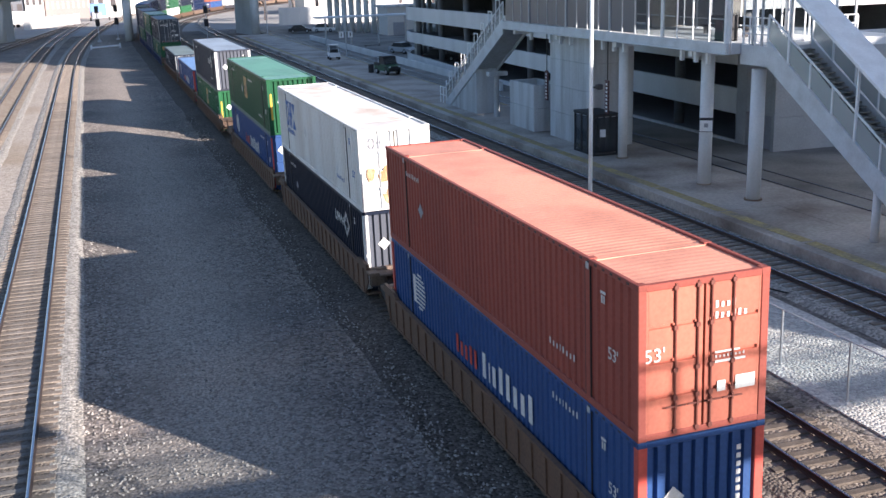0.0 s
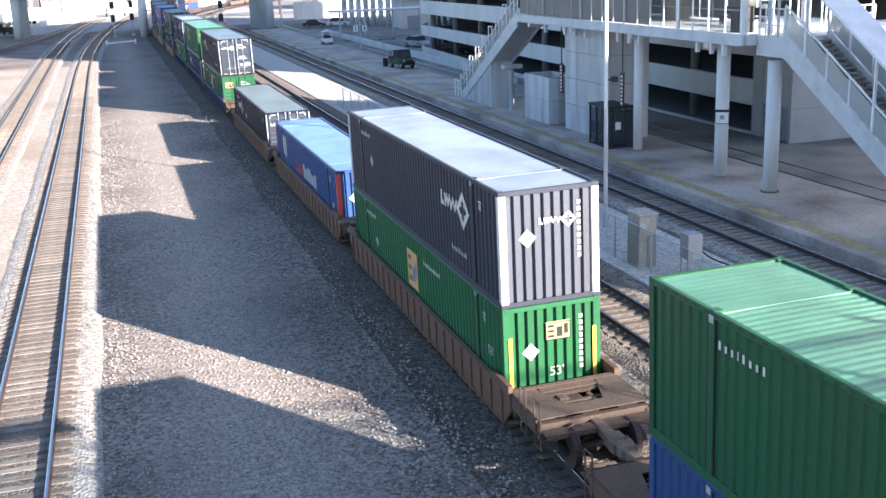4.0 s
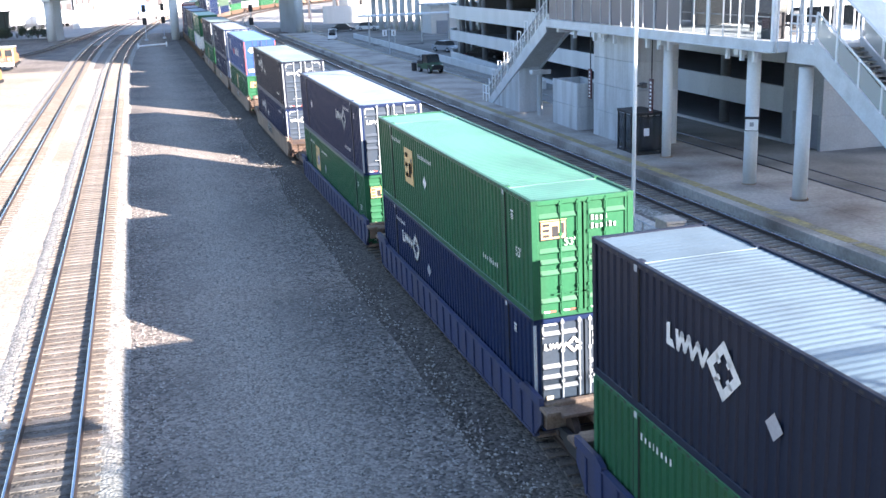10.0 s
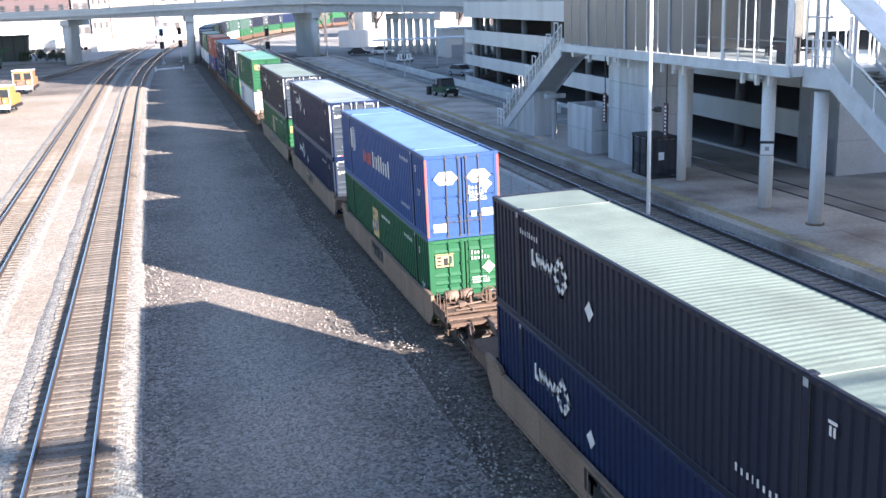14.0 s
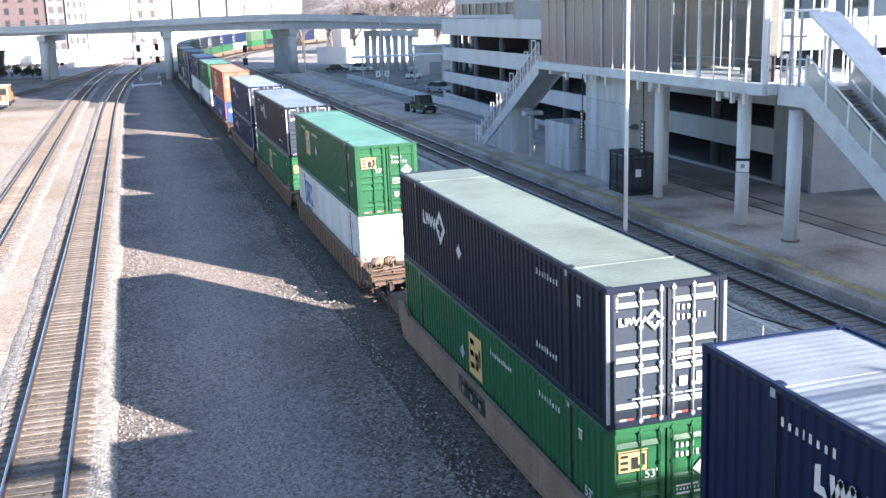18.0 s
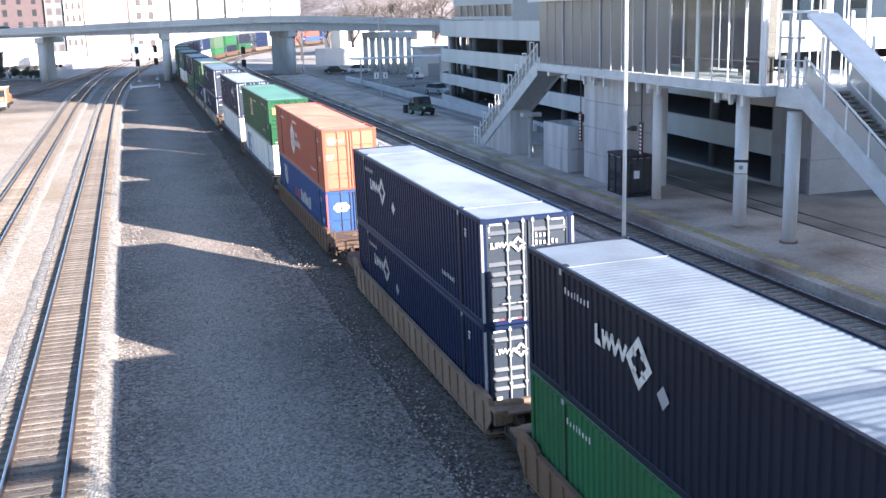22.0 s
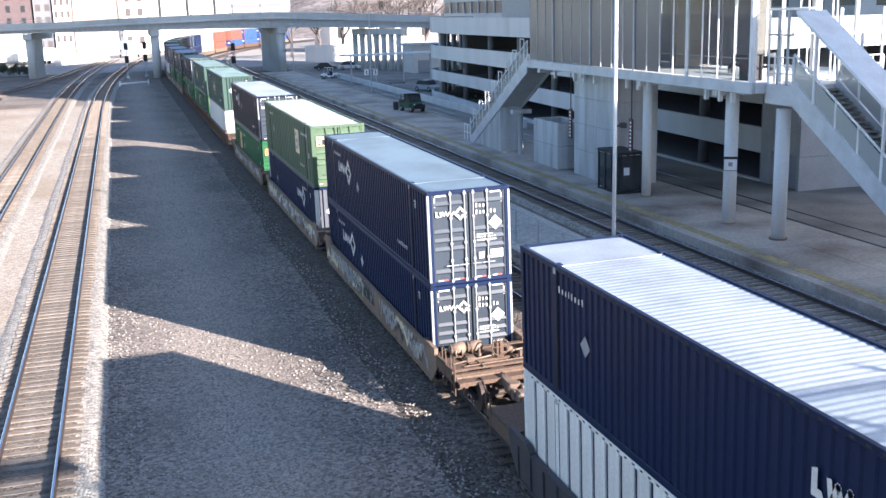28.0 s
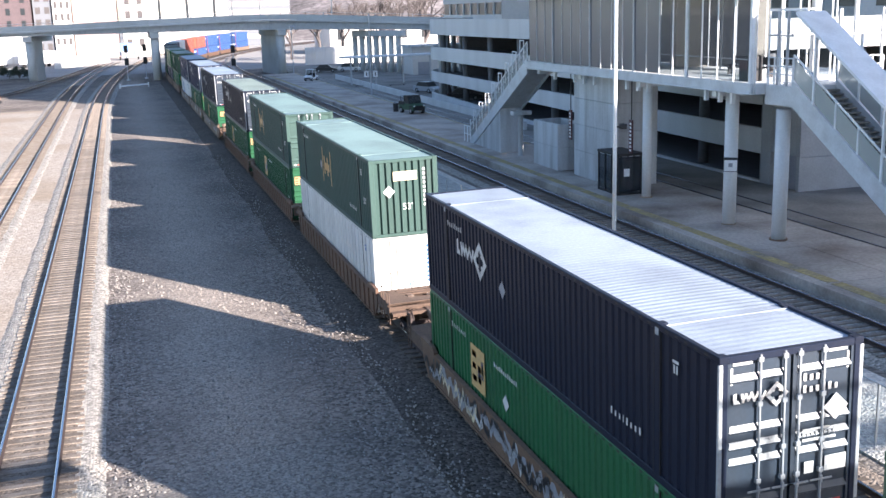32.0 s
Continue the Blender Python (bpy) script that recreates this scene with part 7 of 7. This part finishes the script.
def work_buggy(m):
    """A boxy side-by-side work vehicle with a glazed cab and a loaded bed, its nose at -y."""
    v = thing("utility_vehicle", "dark green utility vehicle with a glazed cab parked on the platform", "utility vehicle", m=m)
    part("body", Geo().prism([(-1.6, 0.4), (-1.65, 0.78), (-1.5, 0.92), (-0.8, 1.08), (0.35, 1.08), (0.4, 0.9), (1.7, 0.9), (1.7, 0.4)], "x", -0.76, 0.76), GREEN_BODY, v)
    part("nose_guard", Geo().box(-0.7, 0.7, -1.78, -1.6, 0.38, 0.72, 0.05).box(-0.5, 0.5, -1.76, -1.66, 0.72, 0.9, 0.03), RUBBER, v)
    part("cab", Geo().prism([(-0.74, 1.09), (-0.42, 1.86), (0.40, 1.86), (0.42, 1.09)], "x", -0.70, 0.70), DARK_PANE, v, "dark glazed cab")
    part("windscreen", Geo().add([(-0.66, -0.76, 1.12), (0.66, -0.76, 1.12), (0.64, -0.46, 1.83), (-0.64, -0.46, 1.83)], [(0, 1, 2, 3)]), PANE, v, "pale reflecting windscreen")
    part("roof", Geo().box(-0.76, 0.76, -0.55, 0.52, 1.86, 1.94, 0.03), DARK_STEEL, v)
    for x in (-0.72, 0.72):
        part("pillar", Geo().beam((x, -0.80, 1.06), (x, -0.46, 1.90), 0.07), DARK_STEEL, v)
        part("pillar", Geo().beam((x, 0.46, 1.0), (x, 0.46, 1.90), 0.07), DARK_STEEL, v)
        part("headlamp", Geo().box(x * 0.75 - 0.13, x * 0.75 + 0.13, -1.69, -1.62, 0.80, 0.92, 0.02), SIGN_WHITE, v)
        part("fender", Geo().box(x - 0.10, x + 0.10, -1.5, -0.75, 0.72, 0.86, 0.05), RUBBER, v)
        part("bed_side", Geo().box(x - 0.04, x + 0.04, 0.5, 1.75, 0.9, 1.25, 0.02), DARK_STEEL, v)
    part("tool_chest", Geo().box(-0.55, 0.5, 0.7, 1.2, 0.92, 1.5, 0.04), GALV, v, "grey tool chest in the bed")
    part("rack", Geo().beam((-0.6, 1.5, 0.9), (-0.6, 1.5, 1.8), 0.05).beam((0.6, 1.5, 0.9), (0.6, 1.5, 1.8), 0.05).beam((-0.6, 1.5, 1.78), (0.6, 1.5, 1.78), 0.05), DARK_STEEL, v)
    wheels(v, ((-0.66, -1.12), (0.66, -1.12), (-0.66, 1.15), (0.66, 1.15)), 0.34, 0.26, 0.34)
    return v


work_buggy(pose(30.35, 111.9, 0.2, 0, 0, 12))
rack = thing("tool_rack", "dark tool barrel standing behind the utility vehicle", "barrel")
part("barrel", Geo().tube((29.2, 114.6, 0.2), (29.2, 114.6, 1.1), 0.3, 14), DARK_STEEL, rack)
cart = utility_cart("golf_cart", "white golf cart driving along the platform", SIGN_WHITE, True, pose(29.6, 135.5, 0.2))


def car(name, label, color, m, tall=1.45):
    """A parked car, its nose at -y."""
    v = thing(name, label, "car", "parked cars", m=m)
    pnt = material("car_paint_" + color, {"white": (0.7, 0.7, 0.7), "grey": (0.12, 0.13, 0.14), "silver": (0.35, 0.37, 0.4), "black": (0.03, 0.03, 0.035)}[color], rough=0.3, grain=60, vary=0.03, bump=0.0)
    part("body", Geo().prism([(-2.2, 0.28), (-2.25, 0.62), (-1.2, 0.88), (2.1, 0.92), (2.25, 0.6), (2.2, 0.28)], "x", -0.88, 0.88), pnt, v)
    part("cabin", Geo().prism([(-1.15, 0.88), (-0.45, tall), (1.1, tall), (1.75, 0.9)], "x", -0.76, 0.76), DARK_PANE, v)
    part("roof", Geo().box(-0.72, 0.72, -0.42, 1.08, tall - 0.01, tall + 0.03, 0.01), pnt, v)
    for x in (-0.6, 0.6):
        part("headlamp", Geo().box(x - 0.18, x + 0.18, -2.26, -2.2, 0.55, 0.68), SIGN_WHITE, v)
        part("tail_lamp", Geo().box(x - 0.15, x + 0.15, 2.2, 2.26, 0.6, 0.75), paint("mark_red"), v)
    wheels(v, ((-0.8, -1.35), (0.8, -1.35), (-0.8, 1.35), (0.8, 1.35)), 0.32, 0.22, 0.32)
    return v


car("parked_car", "silver car parked beside the garage wall", "silver", pose(40.9, 142.2, -0.035, 0, 0, 22))
car("parked_car", "dark car parked behind the low wall", "black", pose(41.4, 127.0, -0.035, 0, 0, 70))
car("parked_car", "dark car parked beyond the platform", "black", pose(38.5, 205.0, -0.035, 0, 0, 75))
car("parked_car", "white pickup parked beyond the platform", "white", pose(43.0, 204.0, -0.035, 0, 0, 70), 1.6)
bridge_car = car("bridge_car", "dark car crossing the road bridge", "grey", pose(60, 200, 10, 0, 0, -90))
del bridge_car["group"]


def track_machine(m, color, label):
    """A boxy track-maintenance machine with a glazed cab, its face at -y."""
    v = thing("track_machine", label, "track machine", "track machines", m=m)
    part("chassis", Geo().box(-1.2, 1.2, -2.4, 2.6, 0.45, 0.8, 0.03), DARK_STEEL, v)
    part("cab", Geo().box(-1.25, 1.25, -2.3, 0.2, 0.8, 2.9, 0.08), color, v)
    part("engine_box", Geo().box(-1.1, 1.1, 0.22, 2.5, 0.8, 1.9, 0.08), color, v)
    for x in (-0.62, 0.62):
        part("window", Geo().box(x - 0.42, x + 0.42, -2.36, -2.28, 1.75, 2.6, 0.03), DARK_PANE, v)
        part("lamp", Geo().tube((x, -2.3, 1.35), (x, -2.4, 1.35), 0.1, 10), SIGN_WHITE, v)
    part("roof", Geo().box(-1.32, 1.32, -2.4, 0.3, 2.9, 3.0, 0.03), SIGN_WHITE, v)
    part("buffer_beam", Geo().box(-1.2, 1.2, -2.6, -2.4, 0.5, 0.95, 0.03), SIGN_WHITE, v)
    part("hose_box", Geo().box(-0.75, 0.35, -2.75, -2.32, 0.98, 1.6, 0.05), RUST, v)
    for k in range(3):
        part("hose", Geo().tube((-0.5 + k * 0.45, -2.5, 1.0), (-0.8 + k * 0.6, -2.55, 1.72), 0.06, 6), DARK_STEEL, v)
    for x in (-1.2, 1.2):
        part("grab_rail", Geo().tube((x, -2.45, 0.9), (x, -2.45, 2.7), 0.04, 6), SIGN_WHITE, v)
    wheels(v, ((-0.75, -1.4), (0.75, -1.4), (-0.75, 1.5), (0.75, 1.5)), 0.4, 0.14, 0.4)
    return v


track_machine(pose(-17.2, 154.0, -0.1, 0, 0, -4), material("cream_orange_paint", (0.36, 0.155, 0.075), rough=0.5, grain=10, stain=(0.42, 0.26, 0.16), stain_amount=0.6), "faded orange track machine with a two-window cab")
track_machine(pose(-16.6, 126.5, -0.2, 0, 0, -8), material("yellow_machine_paint", (0.40, 0.20, 0.06), rough=0.5, grain=10, stain=(0.36, 0.24, 0.12), stain_amount=0.5), "orange-yellow track machine parked beside the side track")
skip = thing("dark_container", "dark waste skip beside the road bridge", "skip")
part("body", Geo().prism([(-39, -0.3), (-26.6, -0.3), (-26.0, 5.0), (-39.5, 5.0)], "y", 246, 249), paint("green_gloom"), skip)
part("rim", Geo().box(-39.7, -25.8, 245.9, 249.1, 5.0, 5.2, 0.03), DARK_STEEL, skip)
for k in range(6):
    part("rib", Geo().box(-38 + k * 2.2, -37.8 + k * 2.2, 245.86, 246.0, -0.3, 5.0), DARK_STEEL, skip)


def scrub(x, y, w, h, seed):
    """A dark evergreen shrub: short stems under many small leaves."""
    rnd = random.Random(seed)
    t = thing("shrub", "dark scrubby shrub beside the road bridge", "shrub", "shrubs")
    stems, leaves = Geo(), Geo()
    for k in range(7):
        a = rnd.uniform(0, 6.3)
        stems.tube((x, y, -0.35), (x + math.cos(a) * w * 0.35, y + math.sin(a) * w * 0.3, h * rnd.uniform(0.5, 0.8)), 0.05, 5, 0.02)
    clumps = [(rnd.uniform(-0.5, 0.5) * w, rnd.uniform(-0.4, 0.4) * w, rnd.uniform(0.2, 0.85) * h, rnd.uniform(0.15, 0.3) * w) for _ in range(12)]
    for k in range(900):
        cx, cy, cz, r = rnd.choice(clumps)
        d = Vector((rnd.gauss(0, 1), rnd.gauss(0, 1), rnd.gauss(0, 1))).normalized() * r * rnd.uniform(0.5, 1.1)
        u = Vector((rnd.gauss(0, 1), rnd.gauss(0, 1), rnd.gauss(0, 1))).normalized() * 0.16
        v = d.cross(u).normalized() * 0.09
        c = Vector((x + cx, y + cy, max(cz, -0.2))) + d
        leaves.add([c - u, c + v, c + u, c - v], [(0, 1, 2, 3)])
    part("stem", stems, BARK, t)
    part("foliage", leaves, LEAF, t)


LEAF = material("dark_evergreen_leaf", (0.05, 0.065, 0.04), rough=0.6, grain=20, vary=0.2, random_tint=0.35, island=True)
for k, (x, y, w, h) in enumerate(((-24.6, 243, 3.2, 2.6), (-22.2, 241, 3.0, 2.0), (-20.0, 238, 3.0, 2.4), (-26.5, 240, 2.6, 1.8))):
    scrub(x, y, w, h, 80 + k)
lift = thing("green_loader", "green loader with a raised arm beside the bridge", "loader")
part("body", Geo().box(-31.5, -28.6, 218, 221, 0.3, 1.6, 0.1), GREEN_BODY, lift)
part("arm", Geo().beam((-31, 219.5, 1.5), (-27, 219.5, 3.6), 0.35), paint("green"), lift)
wheels(lift, ((-31, 218), (-29, 218), (-31, 221), (-29, 221)), 0.55, 0.4, 0.2)

# ---- sleepers, last of the setting ----
ties(main_track, MAIN_LINE, 10, 330, 22, 108, 1)
ties(side_track, SIDE_LINE, 40, 200, 66, 90, 2, 0.55)
ties(next_track, NEXT_LINE, 5, 200, 14, 60, 3, mat=OILY_TIE)
ties(platform_track, PLATFORM_LINE, 10, 220, 26, 90, 4)
ties(spur_track, SPUR_LINE, 40, 200, 40, 41, 6)
ties(train_track, TRAIN_LINE, -5, 300, 0, 1, 7, mat=OILY_TIE)


def motions():
    """The train rolls towards and under the footbridge at an even speed."""
    for ob, nose, height in MOVING:
        walk(ob, [(t, train_pose(nose, height, t)) for t in range(0, 33)])
    # golf cart: away along the platform, behind the canopy, and back
    spots = ((0, 29.6, 135.5), (3, 30.4, 149.5), (6.5, 30.7, 164.0), (9, 30.6, 173.0), (11, 33.0, 180.0), (12.5, 37.0, 181.0), (14, 41.0, 177.0),
             (17, 44.5, 174.0), (20, 47.5, 176.0), (23, 46.0, 178.0), (25.5, 40.0, 180.0), (27.5, 35.0, 179.5), (29.5, 32.5, 179.0), (32, 30.6, 176.6))
    rows = []
    for i, (t, x, y) in enumerate(spots):
        a, b = spots[max(i - 1, 0)], spots[min(i + 1, len(spots) - 1)]
        heading = math.degrees(math.atan2(-(b[1] - a[1]), -(b[2] - a[2]))) * -1
        rows.append((t, pose(x, y, 0.2 if x < 32 else -0.1, 0, 0, heading)))
    walk(cart, rows)
    # a car waits on the road bridge, crosses it and waits at its other end
    rows = []
    for t, x in ((0, 150), (10.8, 150), (12, 143), (14, 112), (16, 78), (18, 43), (18.5, 35.5), (19, 27), (19.5, 18.5), (20, 10), (21, -7), (23, -41), (25, -75), (28, -125), (29.5, -140), (32, -140)):
        near = min(us, key=lambda u: abs(road_at(u).x - x))
        a, b = road_at(max(near - 0.25, 0)), road_at(min(near + 0.25, us[-1]))
        f = (x - a.x) / (b.x - a.x)
        p = a.lerp(b, f)
        rows.append((t, pose(x, p.y + 5.0, p.z - 0.965, 0, 0, 90 + math.degrees(math.atan2(b.y - a.y, b.x - a.x)) - 180)))
    walk(bridge_car, rows)


motions()
